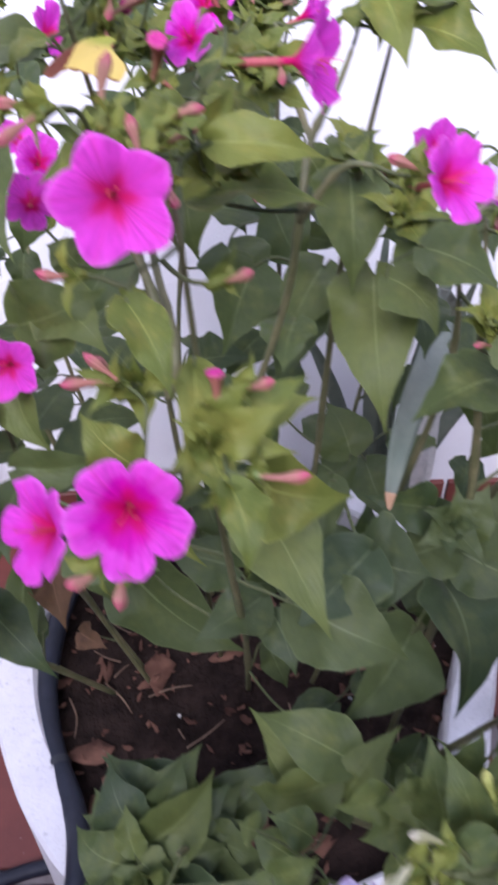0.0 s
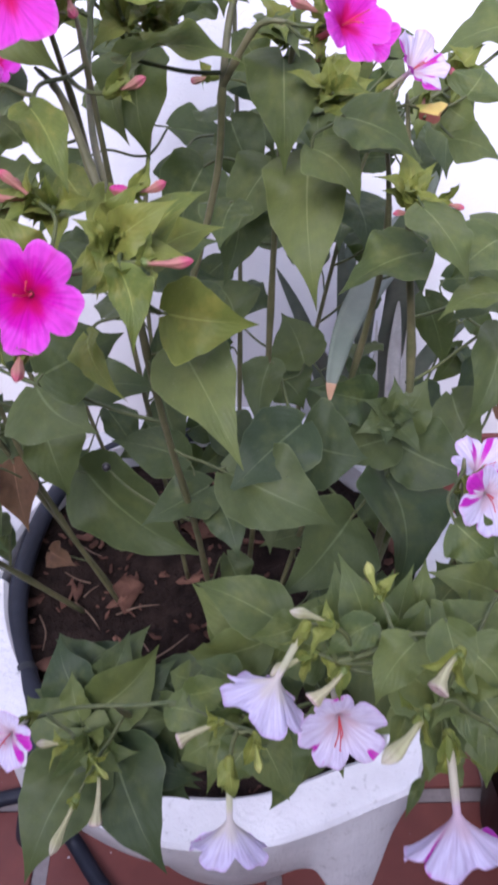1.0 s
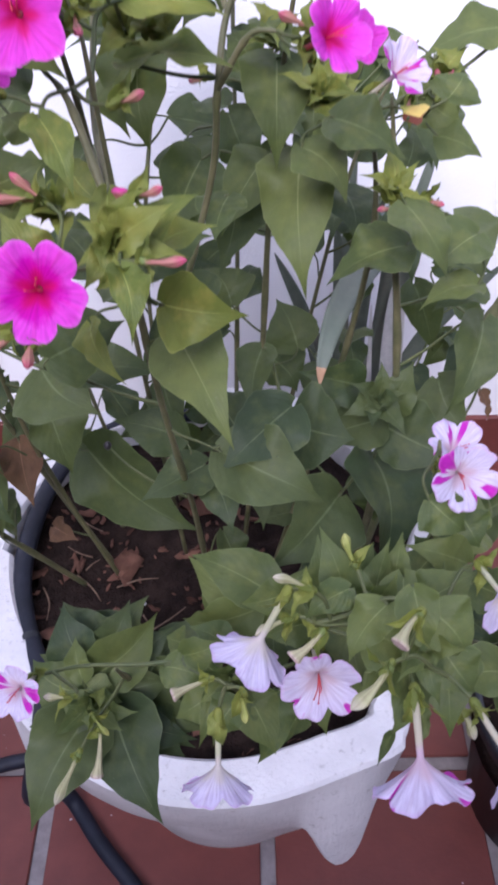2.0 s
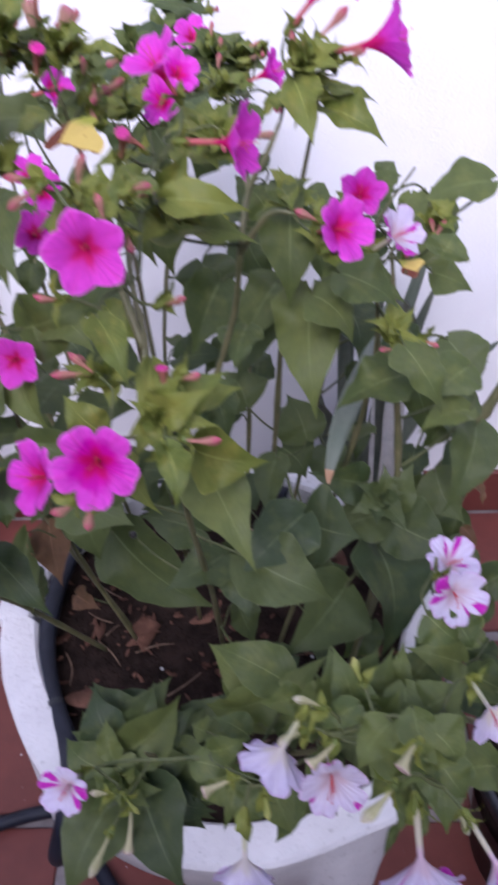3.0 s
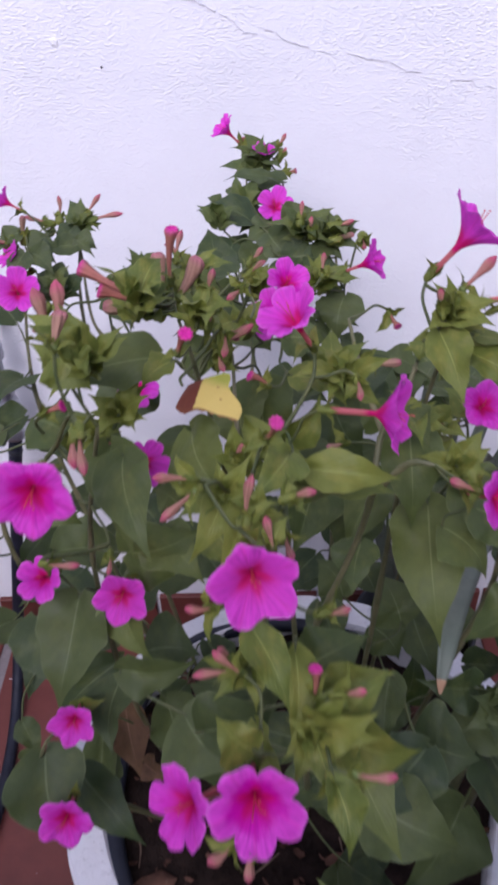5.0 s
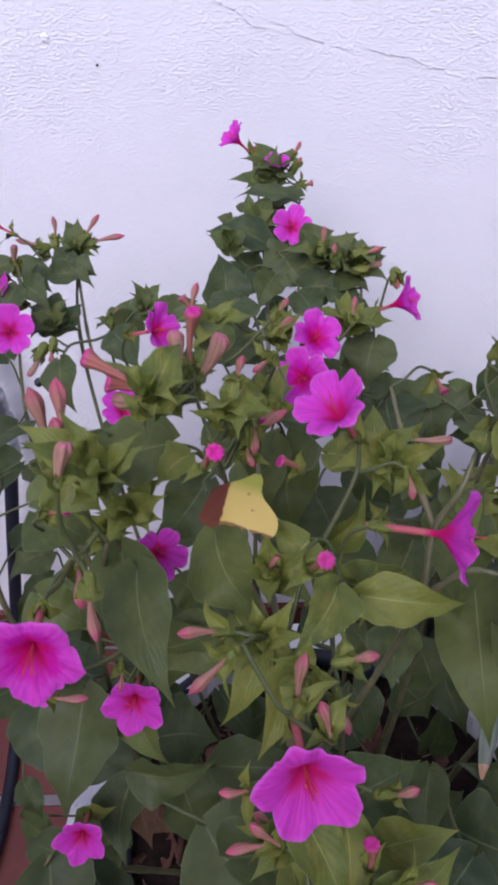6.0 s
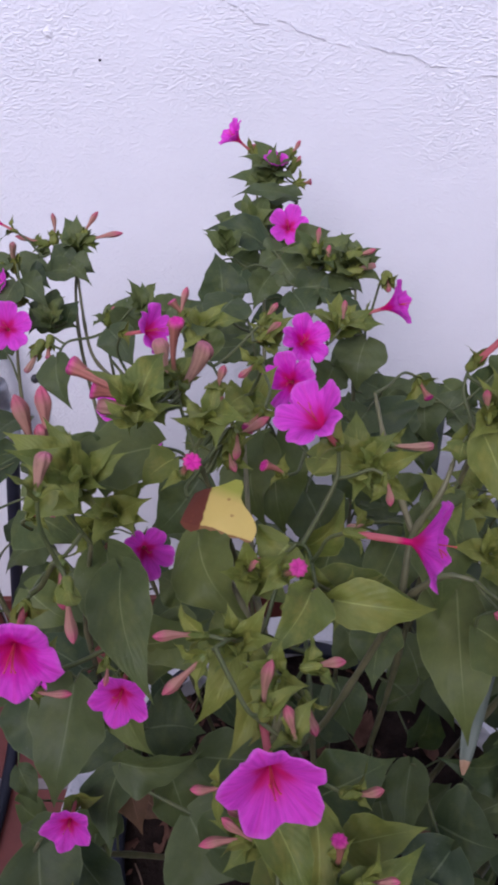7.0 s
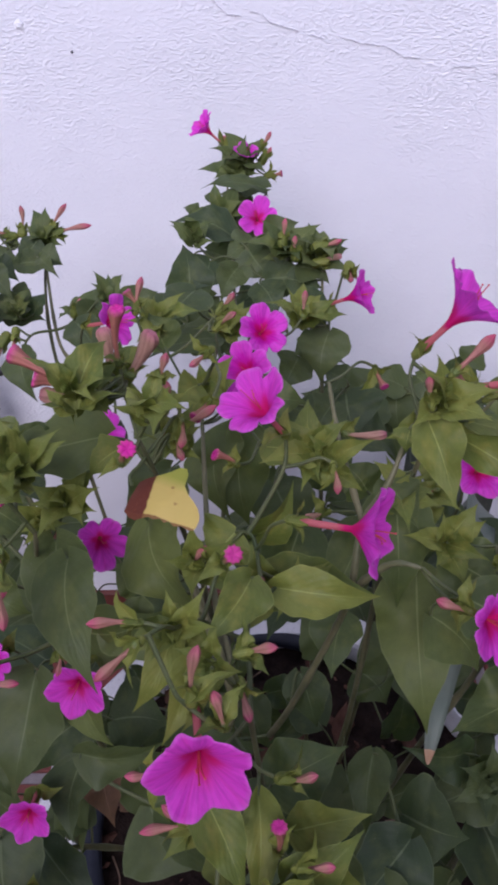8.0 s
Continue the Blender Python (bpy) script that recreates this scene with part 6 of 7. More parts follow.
leaf((0.482, 0.837, 0.697), (0.450, 0.817, 0.659), 0.034, (0.415, -0.535, 0.736), "mature")
leaf((-0.053, 0.837, 0.770), (-0.074, 0.810, 0.733), 0.034, (-0.193, -0.732, 0.654), "mature")
leaf((-0.037, 0.781, 0.648), (-0.040, 0.750, 0.604), 0.038, (0.201, -0.694, 0.692), "mature")
leaf((-0.086, 0.961, 0.826), (-0.043, 0.923, 0.812), 0.042, (0.350, -0.502, 0.791), "mature")
leaf((0.472, 0.903, 0.737), (0.529, 0.878, 0.746), 0.041, (-0.219, -0.554, 0.803), "mature")
leaf((-0.077, 0.782, 0.646), (-0.090, 0.743, 0.619), 0.033, (0.141, -0.500, 0.855), "mature")
leaf((-0.054, 0.861, 0.753), (-0.083, 0.835, 0.709), 0.037, (-0.361, -0.722, 0.590), "mature")
leaf((0.306, 0.922, 0.891), (0.315, 0.967, 0.909), 0.030, (0.058, -0.296, 0.953), "mature")
leaf((0.475, 0.738, 0.568), (0.517, 0.726, 0.583), 0.027, (0.382, -0.297, 0.875), "mature")
leaf((0.194, 1.078, 1.020), (0.180, 1.046, 0.988), 0.032, (-0.177, -0.715, 0.676), "young")
leaf((0.037, 0.763, 0.646), (0.014, 0.739, 0.601), 0.038, (-0.175, -0.426, 0.887), "mature")
leaf((0.357, 0.998, 0.889), (0.389, 0.988, 0.862), 0.030, (0.006, -0.789, 0.614), "half")
leaf((0.454, 0.918, 0.903), (0.442, 0.861, 0.872), 0.048, (-0.404, -0.712, 0.574), "mature")
leaf((0.427, 0.949, 0.919), (0.424, 0.922, 0.882), 0.030, (0.008, -0.492, 0.871), "half")
leaf((0.110, 1.048, 0.932), (0.070, 1.058, 0.961), 0.031, (0.144, -0.486, 0.862), "mature")
leaf((0.429, 0.931, 0.841), (0.436, 0.979, 0.864), 0.038, (0.376, -0.284, 0.882), "mature")
leaf((0.322, 0.960, 0.868), (0.338, 0.932, 0.818), 0.044, (0.368, -0.543, 0.755), "mature")
leaf((0.372, 0.837, 0.683), (0.373, 0.805, 0.654), 0.031, (0.049, -0.390, 0.920), "mature")
leaf((0.448, 1.006, 0.859), (0.458, 0.944, 0.834), 0.041, (-0.286, -0.410, 0.866), "mature")
leaf((0.165, 0.785, 0.722), (0.168, 0.757, 0.690), 0.026, (0.153, -0.545, 0.825), "mature")
leaf((0.231, 0.771, 0.620), (0.191, 0.732, 0.612), 0.033, (0.445, -0.644, 0.622), "mature")
leaf((0.056, 0.784, 0.682), (0.090, 0.766, 0.655), 0.033, (-0.257, -0.639, 0.725), "mature")
leaf((0.122, 1.072, 0.981), (0.157, 1.075, 0.958), 0.026, (0.112, -0.496, 0.861), "mature")
leaf((0.408, 0.873, 0.795), (0.431, 0.830, 0.764), 0.040, (0.277, -0.620, 0.734), "mature")
leaf((0.276, 0.997, 0.855), (0.236, 1.010, 0.860), 0.028, (0.129, -0.768, 0.627), "mature")
leaf((0.396, 1.004, 0.851), (0.353, 0.993, 0.858), 0.032, (0.293, -0.341, 0.893), "mature")
leaf((0.209, 1.122, 1.006), (0.171, 1.076, 0.978), 0.042, (0.025, -0.502, 0.864), "young")
leaf((0.215, 0.711, 0.606), (0.259, 0.722, 0.596), 0.033, (-0.127, -0.750, 0.649), "mature")
leaf((-0.088, 0.715, 0.624), (-0.067, 0.688, 0.600), 0.028, (0.436, -0.501, 0.747), "mature")
leaf((0.145, 1.077, 0.941), (0.097, 1.058, 0.922), 0.040, (0.190, -0.702, 0.687), "mature")
leaf((0.139, 1.113, 0.977), (0.183, 1.097, 0.962), 0.037, (0.379, -0.336, 0.862), "mature")
leaf((0.079, 0.819, 0.989), (0.050, 0.801, 0.960), 0.034, (0.283, -0.673, 0.684), "mature")
leaf((0.005, 0.704, 0.576), (-0.001, 0.689, 0.527), 0.031, (-0.313, -0.719, 0.621), "mature")
leaf((0.012, 0.858, 0.711), (0.013, 0.830, 0.677), 0.031, (-0.205, -0.482, 0.852), "mature")
leaf((0.279, 0.988, 0.833), (0.327, 0.969, 0.828), 0.031, (-0.284, -0.555, 0.782), "mature")
leaf((0.006, 0.930, 0.854), (0.004, 0.906, 0.816), 0.034, (0.255, -0.352, 0.901), "mature")
leaf((0.197, 0.991, 0.872), (0.225, 0.977, 0.840), 0.028, (0.177, -0.639, 0.748), "mature")
leaf((0.383, 0.886, 0.733), (0.367, 0.842, 0.713), 0.036, (-0.102, -0.764, 0.637), "mature")
leaf((0.189, 1.078, 0.945), (0.151, 1.066, 0.922), 0.032, (-0.244, -0.422, 0.873), "mature")
leaf((-0.099, 0.706, 0.558), (-0.035, 0.689, 0.558), 0.049, (-0.402, -0.662, 0.633), "mature")
leaf((0.179, 0.768, 0.615), (0.224, 0.766, 0.585), 0.033, (-0.166, -0.632, 0.757), "mature")
leaf((0.161, 0.785, 0.629), (0.114, 0.778, 0.604), 0.041, (-0.128, -0.525, 0.842), "mature")
leaf((0.029, 0.773, 0.619), (0.017, 0.736, 0.569), 0.038, (0.016, -0.286, 0.958), "mature")
leaf((0.234, 0.912, 0.759), (0.193, 0.881, 0.726), 0.039, (-0.101, -0.574, 0.813), "mature")
leaf((0.285, 1.015, 0.870), (0.330, 0.989, 0.846), 0.035, (-0.049, -0.792, 0.608), "mature")
leaf((0.208, 0.924, 0.828), (0.203, 0.899, 0.782), 0.031, (-0.063, -0.469, 0.881), "mature")
leaf((-0.035, 0.935, 1.058), (-0.012, 0.915, 1.045), 0.026, (0.10, -0.70, 0.70), "mature")
leaf((-0.046, 0.950, 1.072), (-0.068, 0.940, 1.058), 0.022, (-0.20, -0.60, 0.77), "mature")
leaf((-0.040, 0.930, 1.060), (-0.052, 0.905, 1.035), 0.024, (-0.10, -0.72, 0.68), "mature")
leaf((0.000, 0.972, 1.052), (0.020, 0.950, 1.046), 0.016, (0.20, -0.60, 0.77), "mature")
# end of leaves
# flowers of the plants
bloom((0.175, 0.468, 1.130), (0.114, -0.93, 0.30), 0.0405, "star", "magenta")
bloom((0.173, 0.417, 1.043), (0.066, -0.859, 0.508), 0.044, "open", "magenta")
bloom((0.136, 0.426, 1.027), (-0.606, -0.586, 0.537), 0.039, "open", "magenta")
bloom((0.082, 0.591, 0.973), (0.018, -0.88, 0.40), 0.039, "star", "magenta")
bloom((0.044, 0.547, 0.896), (0.019, -0.84, 0.45), 0.032, "star", "magenta")
bloom((0.038, 0.502, 0.848), (0.020, -0.83, 0.48), 0.038, "star", "magenta")
bloom((0.195, 1.019, 1.063), (0.021, -0.709, 0.705), 0.036, "open", "magenta")
bloom((0.200, 0.768, 1.110), (0.305, -0.608, 0.733), 0.0325, "open", "magenta")
bloom((0.186, 0.738, 1.100), (-0.327, -0.700, 0.635), 0.036, "open", "magenta")
bloom((0.193, 0.632, 1.165), (-0.45, -0.22, 0.86), 0.036, "cup", "magenta")
bloom((0.250, 0.572, 1.136), (0.93, -0.30, 0.10), 0.041, "bell", "magenta")
bloom((0.277, 0.855, 1.081), (0.90, -0.18, 0.42), 0.034, "cup", "magenta")
bloom((0.302, 0.665, 1.197), (0.64, 0.05, 0.76), 0.041, "cup", "magenta")
bloom((0.341, 0.638, 1.169), (0.94, -0.13, 0.24), 0.045, "cup", "magenta")
bloom((0.336, 0.700, 1.045), (0.120, -0.669, 0.733), 0.036, "star", "magenta")
bloom((0.305, 0.550, 1.096), (0.46, -0.74, 0.49), 0.0375, "open", "magenta")
bloom((0.053, 0.834, 1.004), (0.15, -0.45, 0.80), 0.036, "open", "magenta")
bloom((0.076, 0.785, 1.008), (0.332, -0.700, 0.60), 0.036, "open", "magenta")
bloom((0.102, 0.645, 1.046), (0.274, -0.763, 0.58), 0.032, "cup", "magenta")
bloom((0.073, 0.515, 1.137), (0.10, -0.94, 0.26), 0.040, "star", "magenta")
bloom((0.022, 0.613, 0.970), (-0.080, -0.740, 0.667), 0.033, "cup", "magenta")
bloom((0.138, 1.145, 1.102), (-0.68, -0.12, 0.714), 0.032, "cup", "magenta")
bloom((0.184, 1.140, 1.078), (0.016, 0.458, 0.889), 0.026, "cup", "magenta")
bloom((-0.039, 0.883, 1.048), (0.20, -0.706, 0.68), 0.042, "open", "magenta")
bloom((-0.083, 1.021, 1.077), (-0.863, 0.123, 0.490), 0.028, "cup", "magenta")
bloom((0.093, 0.830, 1.078), (0.86, -0.36, 0.36), 0.038, "open", "magenta")
bloom((0.185, 1.113, 1.087), (0.10, -0.15, 1.0), 0.026, "cup", "magenta")
bloom((0.258, 0.338, 0.888), (-0.40, -0.38, -0.72), 0.040, "bell", "white")
bloom((0.293, 0.334, 0.866), (0.016, -0.895, 0.445), 0.042, "open", "streaked")
bloom((0.242, 0.298, 0.834), (-0.010, -0.739, -0.673), 0.037, "bell", "white")
bloom((0.333, 0.281, 0.874), (0.044, -0.806, -0.590), 0.043, "bell", "streaked")
bloom((0.385, 0.477, 0.889), (0.230, -0.269, 0.935), 0.037, "open", "streaked")
bloom((0.375, 0.429, 0.912), (0.120, -0.860, 0.496), 0.040, "open", "streaked")
bloom((0.136, 0.342, 0.850), (-0.20, -0.70, 0.68), 0.031, "open", "streaked")
bloom((0.354, 0.623, 1.054), (0.55, -0.45, 0.70), 0.036, "bell", "streaked")
bloom((0.380, 0.349, 0.912), (0.231, -0.939, 0.254), 0.033, "bell", "white")
bloom((0.367, 0.272, 0.907), (0.467, -0.827, -0.312), 0.034, "bell", "streaked")
bloom((-0.056, 0.930, 1.060), (-0.62, -0.25, 0.70), 0.030, "cup", "magenta")
# end of flowers
# buds of the plants
bud((0.180, 0.562, 1.131), (0.186, 0.549, 1.152), 1.20, "magenta")
bud((0.137, 0.590, 1.164), (0.144, 0.578, 1.184), 1.20, "magenta")
bud((0.098, 0.532, 1.166), (0.101, 0.514, 1.152), 1.00, "pink")
bud((0.150, 0.517, 1.140), (0.133, 0.504, 1.133), 1.00, "pink")
bud((0.148, 0.528, 1.136), (0.128, 0.525, 1.140), 1.00, "pink")
bud((0.188, 0.514, 1.135), (0.201, 0.513, 1.140), 1.00, "pink")
bud((0.188, 0.512, 1.118), (0.190, 0.504, 1.115), 1.00, "pink")
bud((0.157, 0.488, 1.093), (0.146, 0.485, 1.096), 1.00, "pink")
bud((0.203, 0.486, 1.089), (0.213, 0.485, 1.093), 1.00, "pink")
bud((0.201, 0.478, 1.033), (0.202, 0.482, 1.053), 1.20, "magenta")
bud((0.152, 0.646, 1.133), (0.175, 0.652, 1.144), 1.00, "pink")
bud((0.155, 0.646, 1.132), (0.157, 0.635, 1.126), 1.00, "pink")
bud((0.130, 0.650, 1.172), (0.134, 0.648, 1.206), 1.00, "magenta")
bud((0.131, 0.659, 1.158), (0.145, 0.667, 1.180), 1.75, "faded")
bud((0.124, 0.656, 1.164), (0.122, 0.664, 1.185), 1.60, "faded")
bud((0.120, 0.630, 1.172), (0.084, 0.637, 1.191), 1.05, "magenta")
bud((0.118, 0.634, 1.168), (0.093, 0.633, 1.179), 1.30, "magenta")
bud((0.118, 0.636, 1.162), (0.094, 0.632, 1.170), 1.45, "faded")
bud((0.075, 0.604, 1.168), (0.076, 0.617, 1.194), 1.40, "pink")
bud((0.079, 0.604, 1.166), (0.075, 0.606, 1.179), 1.45, "pink")
bud((0.071, 0.601, 1.164), (0.064, 0.615, 1.191), 1.45, "pink")
bud((-0.026, 1.020, 1.051), (-0.026, 1.034, 1.073), 1.00, "pink")
bud((-0.001, 1.021, 1.052), (0.017, 1.035, 1.073), 1.00, "pink")
bud((0.002, 1.019, 1.050), (0.040, 1.022, 1.057), 1.00, "pink")
bud((-0.033, 1.018, 1.050), (-0.061, 1.019, 1.058), 1.00, "pink")
bud((0.165, 1.137, 1.075), (0.164, 1.142, 1.086), 1.00, "magenta")
bud((0.197, 1.139, 1.076), (0.210, 1.147, 1.091), 1.00, "pink")
bud((0.200, 1.131, 1.067), (0.210, 1.137, 1.079), 1.00, "pink")
bud((0.205, 1.121, 1.056), (0.220, 1.119, 1.059), 1.10, "magenta")
bud((0.244, 0.945, 1.070), (0.266, 0.946, 1.076), 1.00, "pink")
bud((0.244, 0.936, 1.060), (0.266, 0.937, 1.066), 1.00, "faded")
bud((0.216, 0.947, 1.073), (0.219, 0.958, 1.091), 1.00, "pink")
bud((0.228, 0.939, 1.064), (0.227, 0.948, 1.080), 1.00, "pink")
bud((0.171, 0.772, 1.121), (0.181, 0.777, 1.132), 1.00, "pink")
bud((0.170, 0.748, 1.125), (0.183, 0.752, 1.134), 1.00, "pink")
bud((0.227, 0.812, 1.089), (0.229, 0.822, 1.105), 1.00, "pink")
bud((0.243, 0.683, 1.095), (0.269, 0.680, 1.096), 1.00, "faded")
bud((0.234, 0.635, 1.117), (0.235, 0.625, 1.112), 1.00, "pink")
bud((0.285, 0.653, 1.135), (0.286, 0.642, 1.128), 1.00, "pink")
bud((0.293, 0.561, 1.093), (0.276, 0.562, 1.101), 1.20, "pink")
bud((0.080, 0.628, 1.085), (0.089, 0.617, 1.079), 1.40, "magenta")
bud((0.238, 0.686, 1.025), (0.223, 0.681, 1.025), 1.00, "faded")
bud((0.148, 0.653, 1.140), (0.150, 0.659, 1.153), 1.00, "pink")
bud((0.121, 0.755, 1.134), (0.126, 0.766, 1.152), 1.00, "pink")
bud((0.125, 0.755, 1.133), (0.116, 0.760, 1.146), 1.00, "magenta")
bud((0.172, 0.489, 1.145), (0.175, 0.500, 1.163), 1.00, "pink")
bud((0.183, 0.485, 1.133), (0.180, 0.491, 1.146), 1.00, "pink")
bud((-0.007, 0.888, 1.032), (-0.007, 0.873, 1.022), 1.00, "magenta")
bud((-0.015, 0.884, 1.029), (-0.027, 0.865, 1.014), 1.00, "faded")
bud((0.214, 0.807, 1.083), (0.200, 0.801, 1.083), 1.00, "pink")
bud((0.037, 0.914, 1.030), (0.040, 0.915, 1.036), 1.00, "pink")
bud((0.051, 0.619, 1.107), (0.059, 0.618, 1.111), 1.30, "magenta")
bud((0.305, 0.662, 1.143), (0.298, 0.662, 1.150), 1.00, "pink")
bud((0.209, 0.463, 1.059), (0.221, 0.462, 1.063), 1.00, "pink")
bud((0.215, 0.432, 1.047), (0.235, 0.429, 1.049), 1.00, "pink")
bud((0.205, 0.431, 1.046), (0.211, 0.416, 1.035), 1.00, "pink")
bud((0.167, 0.484, 1.046), (0.142, 0.481, 1.049), 1.00, "pink")
bud((0.167, 0.484, 1.046), (0.152, 0.489, 1.058), 1.00, "pink")
bud((0.166, 0.493, 1.041), (0.154, 0.496, 1.051), 1.00, "pink")
bud((0.164, 0.413, 1.027), (0.151, 0.404, 1.024), 1.20, "pink")
bud((0.171, 0.412, 1.026), (0.169, 0.400, 1.019), 1.20, "pink")
bud((0.311, 0.700, 1.028), (0.290, 0.695, 1.029), 1.00, "pink")
bud((0.354, 0.590, 0.979), (0.343, 0.587, 0.982), 0.90, "pink")
bud((0.367, 0.596, 0.985), (0.374, 0.591, 0.985), 0.90, "pink")
bud((0.290, 0.647, 1.164), (0.310, 0.657, 1.180), 1.20, "pink")
bud((0.306, 0.639, 1.155), (0.319, 0.640, 1.161), 1.10, "pink")
bud((0.278, 0.629, 1.159), (0.277, 0.632, 1.168), 1.00, "pink")
bud((0.170, 0.704, 1.141), (0.158, 0.694, 1.137), 1.00, "pink")
bud((0.172, 0.664, 1.138), (0.166, 0.655, 1.137), 1.20, "magenta")
bud((0.158, 0.641, 1.146), (0.158, 0.629, 1.138), 1.00, "pink")
bud((0.084, 0.565, 1.139), (0.086, 0.548, 1.126), 1.20, "pink")
bud((0.082, 0.592, 1.019), (0.082, 0.584, 1.017), 0.80, "pink")
bud((0.181, 0.564, 1.105), (0.198, 0.566, 1.113), 1.00, "pink")
bud((0.162, 0.590, 1.090), (0.166, 0.592, 1.097), 1.00, "pink")
bud((0.183, 0.661, 1.093), (0.177, 0.660, 1.098), 1.20, "magenta")
bud((0.264, 0.868, 1.096), (0.264, 0.860, 1.094), 1.00, "pink")
bud((0.150, 0.636, 1.171), (0.153, 0.639, 1.180), 1.00, "pink")
bud((0.268, 0.737, 1.101), (0.270, 0.731, 1.099), 1.00, "magenta")
bud((0.054, 0.553, 1.052), (0.076, 0.550, 1.054), 0.90, "pink")
bud((0.089, 0.549, 1.195), (0.094, 0.557, 1.210), 1.30, "faded")
bud((0.287, 0.352, 0.925), (0.269, 0.354, 0.933), 1.00, "cream")
bud((0.309, 0.368, 0.920), (0.303, 0.377, 0.934), 1.10, "green")
bud((0.294, 0.350, 0.896), (0.278, 0.338, 0.889), 1.20, "streak")
bud((0.280, 0.354, 0.899), (0.261, 0.346, 0.897), 1.10, "cream")
bud((0.315, 0.308, 0.938), (0.298, 0.293, 0.929), 1.30, "cream")
bud((0.238, 0.348, 0.851), (0.218, 0.340, 0.849), 1.10, "streak")
bud((0.325, 0.317, 0.961), (0.318, 0.308, 0.958), 1.30, "streak")
bud((0.139, 0.381, 0.687), (0.122, 0.353, 0.665), 1.20, "cream")
bud((0.153, 0.394, 0.700), (0.151, 0.366, 0.678), 1.10, "streak")
bud((0.148, 0.399, 0.705), (0.160, 0.387, 0.698), 0.90, "green")
bud((0.254, 0.339, 0.856), (0.255, 0.330, 0.853), 1.00, "green")
bud((0.165, 0.347, 0.836), (0.154, 0.345, 0.840), 1.00, "cream")
bud((0.359, 0.328, 0.860), (0.367, 0.314, 0.851), 1.20, "cream")
bud((0.369, 0.673, 1.017), (0.367, 0.664, 1.014), 1.00, "pink")
bud((0.388, 0.680, 1.011), (0.398, 0.690, 1.026), 1.00, "pink")
bud((0.389, 0.683, 1.013), (0.387, 0.689, 1.025), 1.00, "pink")
bud((-0.044, 0.950, 1.063), (-0.040, 0.950, 1.088), 1.10, "faded")
bud((-0.052, 0.945, 1.060), (-0.070, 0.940, 1.068), 1.00, "pink")
# end of buds

# shoots of the plants
leaf((0.133, 0.452, 0.669), (0.110, 0.494, 0.698), 0.046, (-0.105, -0.619, 0.779), "mature")
leaf((0.142, 0.463, 0.670), (0.163, 0.500, 0.693), 0.034, (0.144, -0.616, 0.775), "mature")
leaf((0.140, 0.448, 0.671), (0.186, 0.486, 0.695), 0.048, (0.144, -0.616, 0.775), "half")
leaf((0.130, 0.437, 0.660), (0.087, 0.459, 0.673), 0.050, (-0.105, -0.619, 0.779), "half")
leaf((0.130, 0.438, 0.648), (0.083, 0.423, 0.632), 0.040, (-0.105, -0.619, 0.779), "mature")
leaf((0.142, 0.438, 0.648), (0.200, 0.452, 0.652), 0.044, (0.144, -0.616, 0.775), "mature")
leaf((0.150, 0.430, 0.635), (0.216, 0.417, 0.619), 0.040, (0.144, -0.616, 0.775), "mature")
leaf((0.136, 0.434, 0.675), (0.161, 0.428, 0.664), 0.034, (0.144, -0.616, 0.775), "half")
leaf((0.134, 0.430, 0.674), (0.121, 0.413, 0.656), 0.024, (-0.105, -0.619, 0.779), "half")
leaf((0.132, 0.438, 0.681), (0.125, 0.465, 0.697), 0.022, (-0.105, -0.619, 0.779), "half")
leaf((0.037, 0.690, 0.762), (-0.026, 0.660, 0.703), 0.052, (-0.10, -0.62, 0.78), "mature")
leaf((0.015, 0.680, 0.681), (0.010, 0.645, 0.557), 0.034, (-0.10, -0.62, 0.78), "mature")
leaf((0.111, 0.860, 0.896), (0.059, 0.840, 0.834), 0.060, (0.05, -0.66, 0.75), "mature")
leaf((0.049, 0.900, 0.935), (0.017, 0.880, 0.879), 0.050, (0.05, -0.66, 0.75), "mature")
leaf((0.245, 0.860, 0.928), (0.277, 0.840, 0.876), 0.055, (0.05, -0.66, 0.75), "mature")
rosette((0.320, 0.364, 0.881), (0.022, -0.598, 0.801), 9, 0.028, "half")
rosette((0.301, 0.378, 0.825), (0.017, -0.860, 0.510), 6, 0.022, "half")
rosette((0.339, 0.335, 0.908), (0.119, -0.739, 0.663), 8, 0.026, "half")
rosette((0.249, 0.370, 0.802), (0.017, -0.860, 0.510), 6, 0.022, "half")
rosette((0.290, 0.403, 0.836), (0.021, -0.673, 0.739), 6, 0.022, "half")
rosette((0.363, 0.612, 0.803), (0.022, -0.598, 0.801), 8, 0.035, "mature")
rosette((0.140, 0.423, 0.673), (0.016, -0.904, 0.427), 7, 0.030, "half")
rosette((0.285, 0.638, 1.154), (0.308, -0.349, 0.885), 7, 0.024, "young")
rosette((0.200, 0.454, 1.042), (0.119, -0.739, 0.663), 7, 0.026, "young")
rosette((0.169, 0.492, 1.040), (-0.176, -0.730, 0.660), 6, 0.022, "young")
rosette((0.091, 0.589, 1.165), (-0.100, -0.312, 0.945), 8, 0.028, "young")
rosette((0.279, 0.672, 1.057), (0.150, -0.141, 0.979), 8, 0.026, "young")
rosette((0.352, 0.599, 0.989), (0.023, -0.366, 0.930), 8, 0.024, "young")
rosette((0.392, 0.698, 1.023), (0.294, -0.049, 0.955), 8, 0.026, "young")
rosette((0.228, 0.860, 1.059), (0.294, -0.049, 0.955), 8, 0.026, "young")
rosette((0.115, 0.618, 1.182), (0.021, 0.144, 0.989), 8, 0.026, "young")
